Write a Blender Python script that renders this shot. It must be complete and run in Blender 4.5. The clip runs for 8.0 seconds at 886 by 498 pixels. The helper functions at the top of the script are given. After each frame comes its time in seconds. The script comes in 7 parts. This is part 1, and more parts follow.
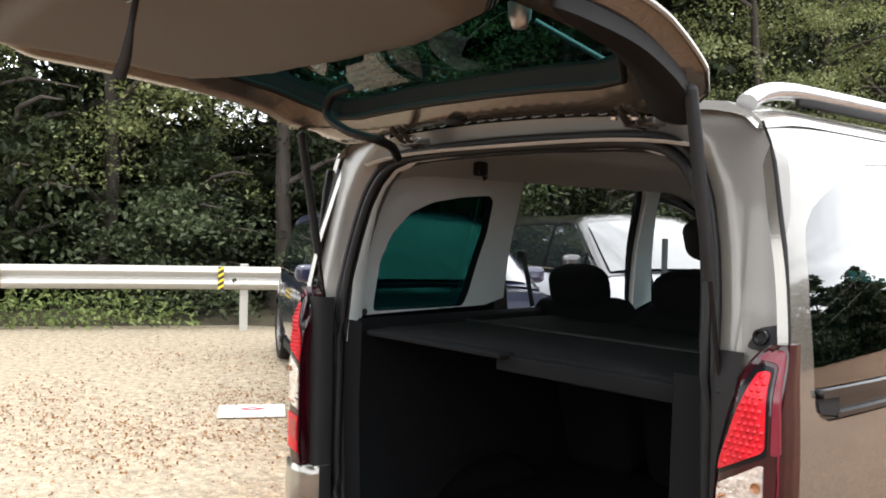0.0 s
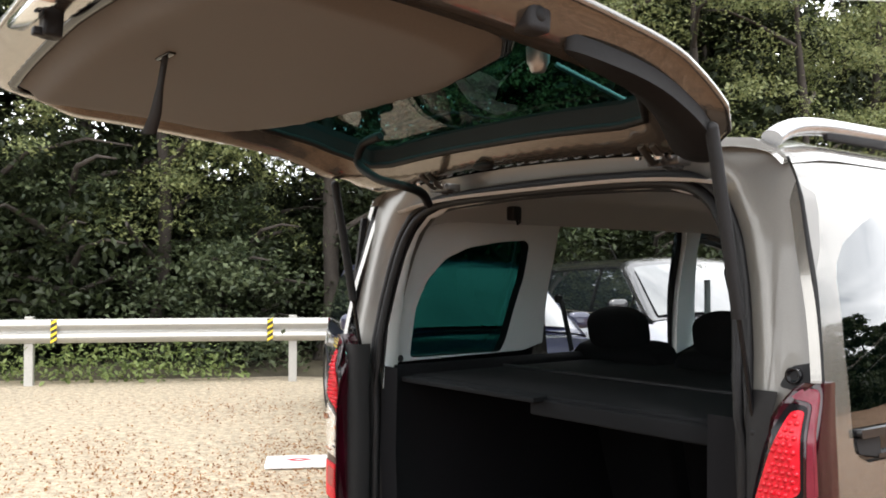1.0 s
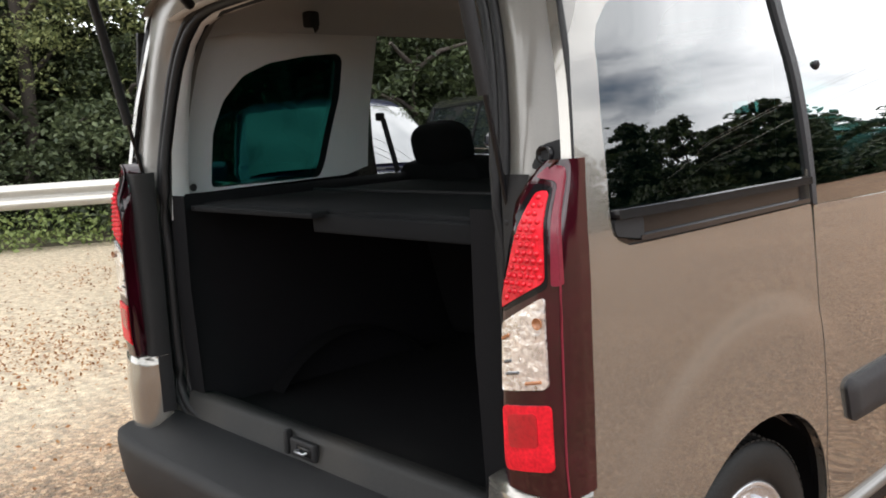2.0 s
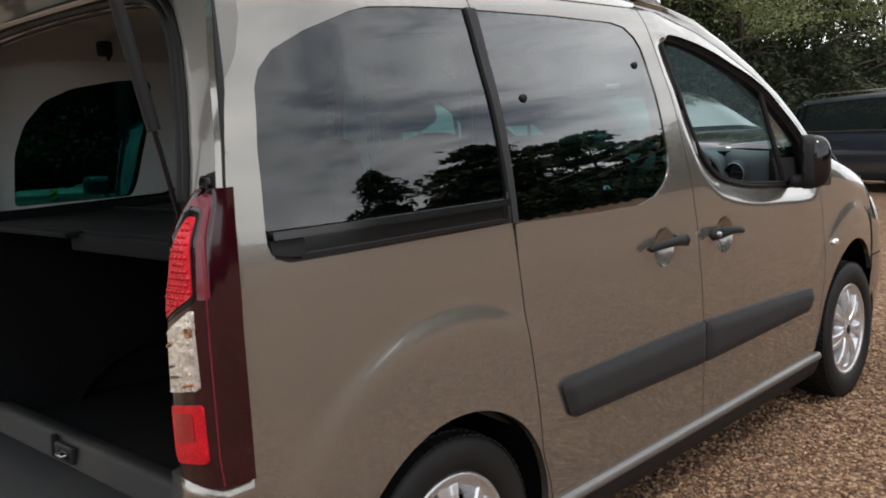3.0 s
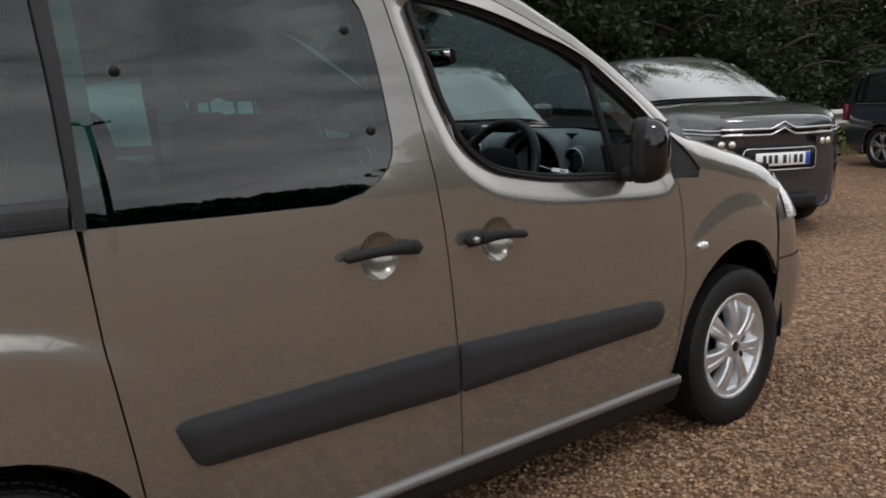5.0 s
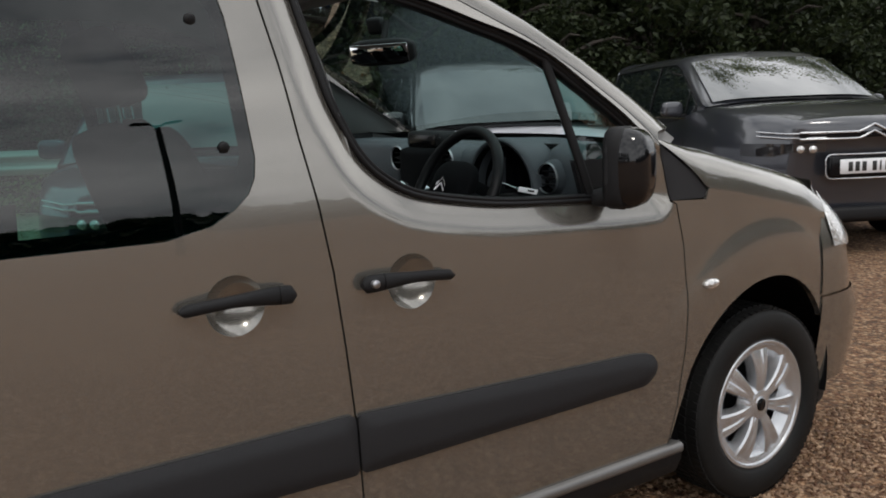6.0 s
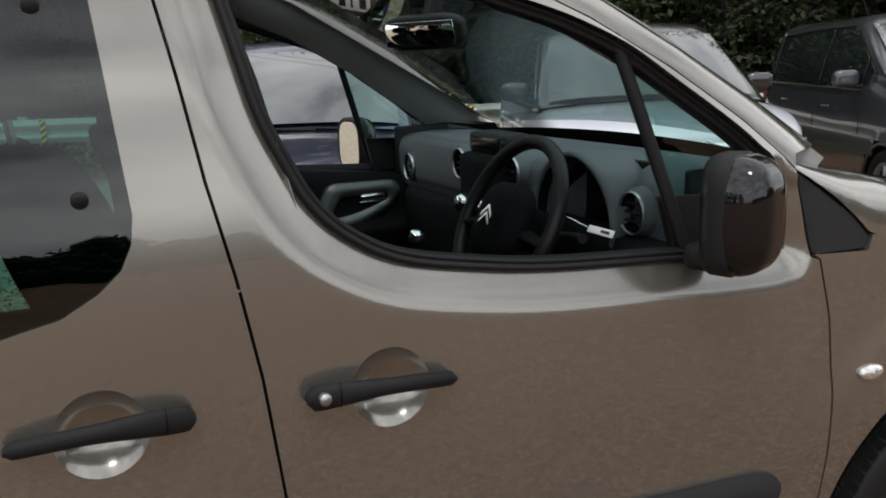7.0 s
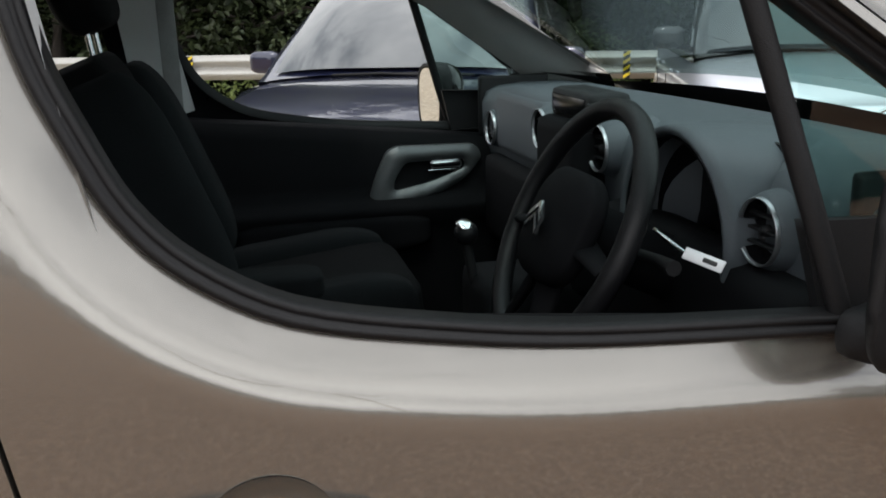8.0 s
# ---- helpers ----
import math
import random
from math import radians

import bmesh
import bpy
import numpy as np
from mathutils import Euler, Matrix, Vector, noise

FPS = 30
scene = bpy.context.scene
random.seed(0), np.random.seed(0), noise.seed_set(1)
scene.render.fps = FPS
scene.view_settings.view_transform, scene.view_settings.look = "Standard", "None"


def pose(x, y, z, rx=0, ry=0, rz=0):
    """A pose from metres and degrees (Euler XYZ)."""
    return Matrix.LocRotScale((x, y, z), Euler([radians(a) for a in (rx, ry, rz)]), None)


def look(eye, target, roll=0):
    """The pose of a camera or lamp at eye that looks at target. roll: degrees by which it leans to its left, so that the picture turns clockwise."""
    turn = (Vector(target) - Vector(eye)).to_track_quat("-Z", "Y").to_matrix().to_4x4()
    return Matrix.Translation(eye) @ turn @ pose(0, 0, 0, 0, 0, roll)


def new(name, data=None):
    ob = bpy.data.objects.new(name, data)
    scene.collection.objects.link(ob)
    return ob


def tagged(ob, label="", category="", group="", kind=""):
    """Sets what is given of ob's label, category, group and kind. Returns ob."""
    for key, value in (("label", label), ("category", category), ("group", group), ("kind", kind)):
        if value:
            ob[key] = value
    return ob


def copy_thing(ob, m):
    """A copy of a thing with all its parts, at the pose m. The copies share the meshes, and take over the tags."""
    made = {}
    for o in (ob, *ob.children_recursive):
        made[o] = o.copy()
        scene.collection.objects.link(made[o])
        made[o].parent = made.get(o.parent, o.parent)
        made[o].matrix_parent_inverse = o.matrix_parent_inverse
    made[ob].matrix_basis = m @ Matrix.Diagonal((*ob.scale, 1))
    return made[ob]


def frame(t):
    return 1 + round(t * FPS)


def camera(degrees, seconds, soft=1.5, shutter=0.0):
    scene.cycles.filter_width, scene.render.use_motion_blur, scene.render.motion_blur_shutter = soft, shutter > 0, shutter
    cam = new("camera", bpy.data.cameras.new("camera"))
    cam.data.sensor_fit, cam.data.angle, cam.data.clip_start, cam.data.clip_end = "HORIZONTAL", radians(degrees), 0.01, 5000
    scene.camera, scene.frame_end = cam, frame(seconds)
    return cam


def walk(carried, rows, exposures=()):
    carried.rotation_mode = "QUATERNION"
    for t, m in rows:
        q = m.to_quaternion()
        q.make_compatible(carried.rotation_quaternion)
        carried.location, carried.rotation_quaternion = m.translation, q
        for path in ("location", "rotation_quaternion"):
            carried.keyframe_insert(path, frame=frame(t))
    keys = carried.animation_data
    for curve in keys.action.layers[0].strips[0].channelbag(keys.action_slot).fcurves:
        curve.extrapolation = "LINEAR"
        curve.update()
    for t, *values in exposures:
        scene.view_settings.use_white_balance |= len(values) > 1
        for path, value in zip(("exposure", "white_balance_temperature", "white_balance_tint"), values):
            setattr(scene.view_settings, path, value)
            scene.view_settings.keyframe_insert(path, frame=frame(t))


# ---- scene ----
cam = camera(53.0, 8.0, soft=1.8)
PATH = [
    (0, (1.688, -2.212, 1.472), (0.181, -0.898, 1.419), 1.3),
    (0.5, (1.723, -2.206, 1.483), (0.164, -0.958, 1.593), 0.9),
    (1, (1.728, -2.177, 1.462), (0.149, -0.951, 1.517), 0.1),
    (1.5, (1.749, -2.032, 1.363), (0.189, -0.794, 1.173), -2.9),
    (2, (1.775, -1.767, 1.33), (0.328, -0.415, 1.05), -3.2),
    (2.2, (1.83, -1.715, 1.331), (0.475, -0.247, 1.068), -3.3),
    (3.3, (2.44, -1.436, 1.35), (1.056, -0.018, 1.083), -3.2),
    (3.5, (2.486, -1.353, 1.34), (1.09, 0.054, 1.073), -3.3),
    (4, (2.596, -1.052, 1.351), (1.178, 0.332, 1.08), -2.7),
    (4.5, (2.689, -0.701, 1.341), (1.249, 0.654, 1.044), -2.2),
    (4.7, (2.72, -0.568, 1.345), (1.252, 0.751, 1.022), -2.0),
    (6, (2.585, 0.347, 1.345), (0.944, 1.439, 1.005), -2.2),
    (6.5, (2.41, 0.698, 1.42), (0.657, 1.579, 1.028), -1.8),
    (7, (2.117, 0.952, 1.425), (0.323, 1.729, 1.005), -2.3),
    (7.5, (1.839, 1.205, 1.401), (0.004, 1.854, 0.94), -1.0),
    (8, (1.601, 1.389, 1.385), (-0.28, 1.817, 0.859), -1.5),
]
EXPOSURE = [(0, 0.85), (1.7, 0.85), (2.0, 0.66), (2.3, 0.14), (3.2, -0.22), (4.5, -0.52), (6.0, -0.64), (7.0, -0.44), (8.0, -0.04)]
walk(cam, [(t, look(eye, target, roll)) for t, eye, target, roll in PATH], EXPOSURE)

# ---- daylight: hazy sun behind thin cloud, from the open side of the car park ----
SUN_ELEV, SUN_AZ = radians(58), radians(115)      # azimuth from +y towards +x
world = bpy.data.worlds.new("sky")
scene.world = world
world.use_nodes = True
wn, wl = world.node_tree.nodes, world.node_tree.links
wn.clear()
w_out = wn.new("ShaderNodeOutputWorld")
w_bg = wn.new("ShaderNodeBackground")
w_sky = wn.new("ShaderNodeTexSky")
w_sky.sky_type = "NISHITA"
w_sky.sun_disc = False
w_sky.sun_elevation = SUN_ELEV
w_sky.sun_rotation = SUN_AZ
w_sky.dust_density = 2.5
w_tc = wn.new("ShaderNodeTexCoord")
w_map = wn.new("ShaderNodeMapping")
w_map.inputs["Scale"].default_value = (1.0, 1.0, 2.6)
w_noise = wn.new("ShaderNodeTexNoise")
w_noise.inputs["Scale"].default_value = 2.3
w_noise.inputs["Detail"].default_value = 7.0
w_noise.inputs["Roughness"].default_value = 0.58
w_ramp = wn.new("ShaderNodeValToRGB")
w_ramp.color_ramp.elements[0].position = 0.24
w_ramp.color_ramp.elements[1].position = 0.42
w_mix = wn.new("ShaderNodeMix")
w_mix.data_type = "RGBA"
w_cloud = wn.new("ShaderNodeValToRGB")
w_cloud.color_ramp.elements[0].color = (12.5, 13.0, 13.8, 1)
w_cloud.color_ramp.elements[1].color = (27.0, 27.2, 27.5, 1)
w_cloud.color_ramp.elements[0].position = 0.38
w_cloud.color_ramp.elements[1].position = 0.68
wl.new(w_tc.outputs["Generated"], w_map.inputs["Vector"])
wl.new(w_map.outputs["Vector"], w_noise.inputs["Vector"])
wl.new(w_noise.outputs["Fac"], w_ramp.inputs["Fac"])
wl.new(w_noise.outputs["Fac"], w_cloud.inputs["Fac"])
wl.new(w_ramp.outputs["Color"], w_mix.inputs["Factor"])
wl.new(w_sky.outputs["Color"], w_mix.inputs["A"])
wl.new(w_cloud.outputs["Color"], w_mix.inputs["B"])
wl.new(w_mix.outputs["Result"], w_bg.inputs["Color"])
wl.new(w_bg.outputs["Background"], w_out.inputs["Surface"])
w_bg.inputs["Strength"].default_value = 0.10

sun_data = bpy.data.lights.new("sun", "SUN")
sun_data.energy = 1.1
sun_data.angle = radians(9.0)
sun_data.color = (1.0, 0.95, 0.88)
sun = new("sun", sun_data)
sun_way = Vector((math.sin(SUN_AZ) * math.cos(SUN_ELEV), math.cos(SUN_AZ) * math.cos(SUN_ELEV), math.sin(SUN_ELEV)))
sun.matrix_world = look(sun_way * 60, (0, 0, 0))
# ---- materials ----
def material(name, base, rough=0.5, metal=0.0, vary=0.12, scale=8.0, fine=90.0, bump=0.0, bump_scale=120.0,
             coat=0.0, spec=0.5, dark=None, stain=0.0, per=0.0, sheen=0.0, rough_vary=0.12):
    """Principled surface with broad stains, fine grain and light relief."""
    m = bpy.data.materials.new(name)
    m.use_nodes = True
    n, l = m.node_tree.nodes, m.node_tree.links
    p = n["Principled BSDF"]
    p.inputs["Roughness"].default_value = rough
    p.inputs["Metallic"].default_value = metal
    p.inputs["Specular IOR Level"].default_value = spec
    p.inputs["Coat Weight"].default_value = coat
    p.inputs["Coat Roughness"].default_value = 0.02
    p.inputs["Coat IOR"].default_value = 1.65
    p.inputs["Sheen Weight"].default_value = sheen
    tc = n.new("ShaderNodeTexCoord")
    big = n.new("ShaderNodeTexNoise")
    big.inputs["Scale"].default_value = scale
    big.inputs["Detail"].default_value = 5.0
    small = n.new("ShaderNodeTexNoise")
    small.inputs["Scale"].default_value = fine
    small.inputs["Detail"].default_value = 3.0
    l.new(tc.outputs["Object"], big.inputs["Vector"])
    l.new(tc.outputs["Object"], small.inputs["Vector"])
    add = n.new("ShaderNodeMath")
    add.operation = "ADD"
    l.new(big.outputs["Fac"], add.inputs[0])
    l.new(small.outputs["Fac"], add.inputs[1])
    ramp = n.new("ShaderNodeMapRange")
    ramp.inputs["From Min"].default_value = 0.6
    ramp.inputs["From Max"].default_value = 1.4
    ramp.inputs["To Min"].default_value = 1 - vary
    ramp.inputs["To Max"].default_value = 1 + vary
    l.new(add.outputs[0], ramp.inputs["Value"])
    value = ramp.outputs["Result"]
    if per:
        info = n.new("ShaderNodeObjectInfo")
        pr = n.new("ShaderNodeMapRange")
        pr.inputs["To Min"].default_value = 1 - per
        pr.inputs["To Max"].default_value = 1 + per
        l.new(info.outputs["Random"], pr.inputs["Value"])
        mul = n.new("ShaderNodeMath")
        mul.operation = "MULTIPLY"
        l.new(value, mul.inputs[0])
        l.new(pr.outputs["Result"], mul.inputs[1])
        value = mul.outputs[0]
    scaled = n.new("ShaderNodeVectorMath")
    scaled.operation = "SCALE"
    scaled.inputs[0].default_value = base
    l.new(value, scaled.inputs["Scale"])
    colour = scaled.outputs["Vector"]
    if stain:
        spots = n.new("ShaderNodeTexNoise")
        spots.inputs["Scale"].default_value = scale * 0.45
        spots.inputs["Detail"].default_value = 8.0
        sr = n.new("ShaderNodeMapRange")
        sr.inputs["From Min"].default_value = 0.52
        sr.inputs["From Max"].default_value = 0.72
        sr.inputs["To Max"].default_value = stain
        l.new(tc.outputs["Object"], spots.inputs["Vector"])
        l.new(spots.outputs["Fac"], sr.inputs["Value"])
        mx = n.new("ShaderNodeMix")
        mx.data_type = "RGBA"
        l.new(sr.outputs["Result"], mx.inputs["Factor"])
        l.new(colour, mx.inputs["A"])
        mx.inputs["B"].default_value = (*(dark or (0.05, 0.04, 0.03)), 1)
        colour = mx.outputs["Result"]
    l.new(colour, p.inputs["Base Color"])
    rr = n.new("ShaderNodeMapRange")
    rr.inputs["To Min"].default_value = max(0.01, rough * (1 - rough_vary))
    rr.inputs["To Max"].default_value = min(1.0, rough * (1 + rough_vary))
    l.new(big.outputs["Fac"], rr.inputs["Value"])
    l.new(rr.outputs["Result"], p.inputs["Roughness"])
    if bump:
        bn = n.new("ShaderNodeTexNoise")
        bn.inputs["Scale"].default_value = bump_scale
        bn.inputs["Detail"].default_value = 4.0
        l.new(tc.outputs["Object"], bn.inputs["Vector"])
        bp = n.new("ShaderNodeBump")
        bp.inputs["Strength"].default_value = bump
        bp.inputs["Distance"].default_value = 0.004
        l.new(bn.outputs["Fac"], bp.inputs["Height"])
        l.new(bp.outputs["Normal"], p.inputs["Normal"])
    return m


def glass(name, tint, rough=0.0, reflect=1.0, film=0.09):
    """Thin pane: tinted see-through, with a mirror film that grows towards grazing views."""
    m = bpy.data.materials.new(name)
    m.use_nodes = True
    n, l = m.node_tree.nodes, m.node_tree.links
    n.clear()
    out = n.new("ShaderNodeOutputMaterial")
    tr = n.new("ShaderNodeBsdfTransparent")
    tr.inputs["Color"].default_value = (*tint, 1)
    gl = n.new("ShaderNodeBsdfGlossy")
    gl.inputs["Roughness"].default_value = rough
    gl.inputs["Color"].default_value = (reflect, reflect, reflect, 1)
    lw = n.new("ShaderNodeLayerWeight")
    lw.inputs["Blend"].default_value = 0.5
    pw = n.new("ShaderNodeMath")
    pw.operation = "POWER"
    pw.inputs[1].default_value = 2.3
    l.new(lw.outputs["Facing"], pw.inputs[0])
    fr = n.new("ShaderNodeMapRange")
    fr.inputs["To Min"].default_value, fr.inputs["To Max"].default_value = film, 0.95
    l.new(pw.outputs[0], fr.inputs["Value"])
    mx = n.new("ShaderNodeMixShader")
    l.new(fr.outputs["Result"], mx.inputs["Fac"])
    l.new(tr.outputs["BSDF"], mx.inputs[1])
    l.new(gl.outputs["BSDF"], mx.inputs[2])
    l.new(mx.outputs["Shader"], out.inputs["Surface"])
    return m


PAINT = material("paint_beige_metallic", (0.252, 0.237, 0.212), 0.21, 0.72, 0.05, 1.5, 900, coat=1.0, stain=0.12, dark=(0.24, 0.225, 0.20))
# body paint copied darker, for the shade in the tailgate opening
PAINT_FRAME_SHADE = material("paint_beige_frame_shade", (0.175, 0.166, 0.152), 0.38, 0.55, 0.06, 3, 300, coat=0.4)
# body paint copied darker and browner, for the gate's shaded underside
PAINT_UNDERSIDE = material("paint_beige_underside_shade", (0.160, 0.138, 0.115), 0.22, 0.75, 0.08, 3, 300, coat=0.8)
BLACK_PLASTIC = material("black_plastic", (0.012, 0.012, 0.013), 0.55, 0, 0.2, 6, 300, 0.25, 700, spec=0.22)
GREY_PLASTIC = material("dark_grey_plastic", (0.021, 0.021, 0.023), 0.55, 0, 0.15, 4, 260, 0.3, 900, spec=0.25)
SILL_GREY = material("sill_grey", (0.20, 0.195, 0.19), 0.32, 0.6, 0.12, 4, 120, stain=0.25, dark=(0.12, 0.10, 0.08))
GLOSS_BLACK = material("gloss_black", (0.006, 0.006, 0.007), 0.15, 0, 0.1, 5, 80, spec=0.22)
TRACK_BLACK = material("track_black", (0.010, 0.010, 0.011), 0.14, 0, 0.1, 5, 80, spec=0.6)
MIRROR_SHELL = material("mirror_shell_black", (0.006, 0.006, 0.007), 0.06, 0, 0.1, 5, 80, spec=0.5)
RUBBER = material("rubber_seal", (0.009, 0.009, 0.010), 0.5, 0, 0.2, 10, 200, 0.2, 500, spec=0.25)
TYRE = material("tyre_rubber", (0.010, 0.010, 0.010), 0.55, 0, 0.25, 9, 160, 0.4, 300, stain=0.15, dark=(0.035, 0.030, 0.024), spec=0.2)
WHEEL_SILVER = material("wheel_trim_silver", (0.60, 0.61, 0.63), 0.26, 0.75, 0.08, 8, 300, coat=0.3, stain=0.25, dark=(0.35, 0.30, 0.25))
CHROME = material("chrome", (0.75, 0.76, 0.78), 0.12, 1.0, 0.05, 10, 200)
MIRROR = material("mirror_glass", (0.85, 0.86, 0.87), 0.015, 1.0, 0.01, 2, 10, rough_vary=0.0)
LAMP_RED = material("lamp_red", (0.13, 0.012, 0.024), 0.12, 0, 0.15, 20, 300)
LAMP_BRIGHT = material("lamp_red_bright", (0.52, 0.007, 0.018), 0.25, 0, 0.45, 24, 160, spec=0.4)
LAMP_CELL = material("lamp_red_cell", (0.30, 0.003, 0.010), 0.12, 0, 0.3, 30, 160, coat=0.5)
LAMP_DARK = material("lamp_red_dark", (0.020, 0.0012, 0.004), 0.08, 0, 0.55, 6, 14, coat=0.2)
LAMP_CLEAR = material("lamp_clear", (0.72, 0.70, 0.68), 0.16, 0.7, 0.45, 55, 130, 0.8, 70, coat=1.0)
LAMP_SMOKED = material("lamp_smoked", (0.025, 0.025, 0.028), 0.08, 0.3, 0.4, 30, 130, coat=0.8)
LAMP_AMBER = material("lamp_amber", (0.30, 0.13, 0.06), 0.25, 0, 0.2, 30, 100)
TRIM_GREY = material("trim_light_grey", (0.55, 0.56, 0.565), 0.62, 0, 0.06, 3, 300, 0.15, 800)
PILLAR_GREY = material("pillar_trim_grey", (0.27, 0.27, 0.265), 0.65, 0, 0.06, 3, 300, 0.15, 800)
HEADLINER = material("headliner_grey", (0.35, 0.36, 0.37), 0.9, 0, 0.08, 4, 500, 0.3, 900)
# carpet black, also on sheets that stand for shade
CARPET_AND_SHADE = material("carpet_and_shade_black", (0.004, 0.004, 0.0045), 0.95, 0, 0.3, 6, 400, 0.6, 900, spec=0.1)
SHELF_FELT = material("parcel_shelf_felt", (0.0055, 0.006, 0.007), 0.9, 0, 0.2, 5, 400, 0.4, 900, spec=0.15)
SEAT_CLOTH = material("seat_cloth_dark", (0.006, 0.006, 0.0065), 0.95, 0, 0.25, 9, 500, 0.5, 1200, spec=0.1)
SEAT_CLOTH_LIGHT = material("seat_cloth_grey", (0.011, 0.012, 0.013), 0.95, 0, 0.25, 9, 500, 0.5, 1200, spec=0.1)
DASH_TOP = material("dashboard_slate", (0.070, 0.081, 0.092), 0.55, 0, 0.10, 5, 350, 0.35, 900)
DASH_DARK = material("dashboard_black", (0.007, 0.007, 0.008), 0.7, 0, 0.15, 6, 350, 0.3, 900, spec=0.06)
DOOR_INSERT = material("door_trim_silver_grey", (0.10, 0.104, 0.108), 0.4, 0.3, 0.08, 8, 200)
LEATHER = material("leather_black", (0.006, 0.006, 0.007), 0.40, 0, 0.15, 20, 200, 0.3, 500, spec=0.25)
WHITE_CARD = material("white_card", (0.78, 0.78, 0.80), 0.6, 0, 0.05, 20, 100)
HINGE_STEEL = material("hinge_steel", (0.10, 0.095, 0.09), 0.4, 0.8, 0.2, 20, 150)
VENT_RING = material("vent_ring_satin", (0.42, 0.43, 0.45), 0.35, 0.9, 0.05, 10, 200)
BELT_WEB = material("belt_webbing", (0.02, 0.02, 0.021), 0.8, 0, 0.2, 30, 400, 0.4, 600)
TAILGATE_TRIM = material("tailgate_trim_board", (0.112, 0.103, 0.095), 0.75, 0, 0.10, 4, 260, 0.15, 700)
PRIVACY = glass("privacy_glass", (0.09, 0.26, 0.235), 0.0, 1.0, film=0.055)
GATE_TINT = glass("dark_rear_glass", (0.07, 0.21, 0.19), 0.0, 0.4, film=0.03)
TINT = glass("green_tint_glass", (0.58, 0.79, 0.76), film=0.035)
WINDSCREEN = glass("windscreen_glass", (0.64, 0.81, 0.80), film=0.05)
GALV = material("galvanised_steel", (0.45, 0.44, 0.415), 0.5, 0.35, 0.10, 1.2, 40, 0.15, 60, stain=0.35, dark=(0.40, 0.36, 0.30))
YELLOW = material("marker_yellow", (0.75, 0.55, 0.03), 0.5, 0, 0.1)
BLACK_MARK = material("marker_black", (0.02, 0.02, 0.02), 0.5, 0, 0.1)
BARK = material("bark", (0.042, 0.034, 0.028), 0.95, 0, 0.35, 3, 30, 0.9, 25)
# ---- building helpers ----
def part(name, bm, mat, parent=None, label="", smooth=True, m=None):
    me = bpy.data.meshes.new(name)
    bm.to_mesh(me)
    bm.free()
    me.materials.append(mat)
    if smooth:
        me.shade_smooth()
    ob = new(name, me)
    if parent is not None:
        ob.parent = parent
    if m is not None:
        ob.matrix_local = m
    if label:
        ob["label"] = label
    return ob


def thing(name, label, category, m=None, group="", kind=""):
    ob = new(name)
    ob.empty_display_size = 0.1
    if m is not None:
        ob.matrix_world = m
    return tagged(ob, label, category, group, kind)


def grid_bm(rows, close_u=False, close_v=False, bm=None):
    """Quads through rows of points."""
    bm = bm or bmesh.new()
    vs = [[bm.verts.new(p) for p in r] for r in rows]
    nr, nc = len(vs), len(vs[0])
    for i in range(nr if close_v else nr - 1):
        for j in range(nc if close_u else nc - 1):
            q = (vs[i][j], vs[i][(j + 1) % nc], vs[(i + 1) % nr][(j + 1) % nc], vs[(i + 1) % nr][j])
            try:
                bm.faces.new(q)
            except ValueError:
                pass
    return bm


def box_bm(sx, sy, sz, c=(0, 0, 0), bevel=0.0, seg=2, bm=None):
    b = bmesh.new()
    bmesh.ops.create_cube(b, size=1.0)
    for v in b.verts:
        v.co = Vector((v.co.x * sx + c[0], v.co.y * sy + c[1], v.co.z * sz + c[2]))
    if bevel:
        bmesh.ops.bevel(b, geom=list(b.edges), offset=bevel, segments=seg, affect="EDGES", profile=0.6)
    return merge(bm, b) if bm else b


def merge(a, b):
    me = bpy.data.meshes.new("tmp")
    b.to_mesh(me)
    b.free()
    a.from_mesh(me)
    bpy.data.meshes.remove(me)
    return a


def move(bm, m):
    bmesh.ops.transform(bm, matrix=m, verts=bm.verts)
    return bm


def tube_bm(points, radius, seg=8, closed=False, flat=1.0, bm=None):
    """A tube along points; radius may be a list."""
    pts = [Vector(p) for p in points]
    n = len(pts)
    rad = radius if isinstance(radius, (list, tuple)) else [radius] * n
    rows = []
    up = Vector((0, 0, 1))
    for i, p in enumerate(pts):
        a = pts[(i - 1) % n] if closed or i > 0 else p
        b = pts[(i + 1) % n] if closed or i < n - 1 else p
        d = (b - a).normalized()
        side = d.cross(up)
        if side.length < 0.05:
            side = d.cross(Vector((0, 1, 0)))
        side.normalize()
        top = side.cross(d)
        rows.append([p + rad[i] * (math.cos(t) * side + flat * math.sin(t) * top) for t in (2 * math.pi * k / seg for k in range(seg))])
    b = grid_bm(rows, close_u=True, close_v=closed, bm=bm)
    if not closed:
        for r in (rows[0], rows[-1]):
            try:
                b.faces.new([b.verts.new(q) for q in r])
            except ValueError:
                pass
    bmesh.ops.recalc_face_normals(b, faces=b.faces)
    return b


def lathe_bm(profile, seg=32, bm=None):
    """Turns (r, x) pairs about the x axis."""
    rows = [[(x, r * math.cos(a), r * math.sin(a)) for a in (2 * math.pi * k / seg for k in range(seg))] for r, x in profile]
    return grid_bm(rows, close_u=True, bm=bm)


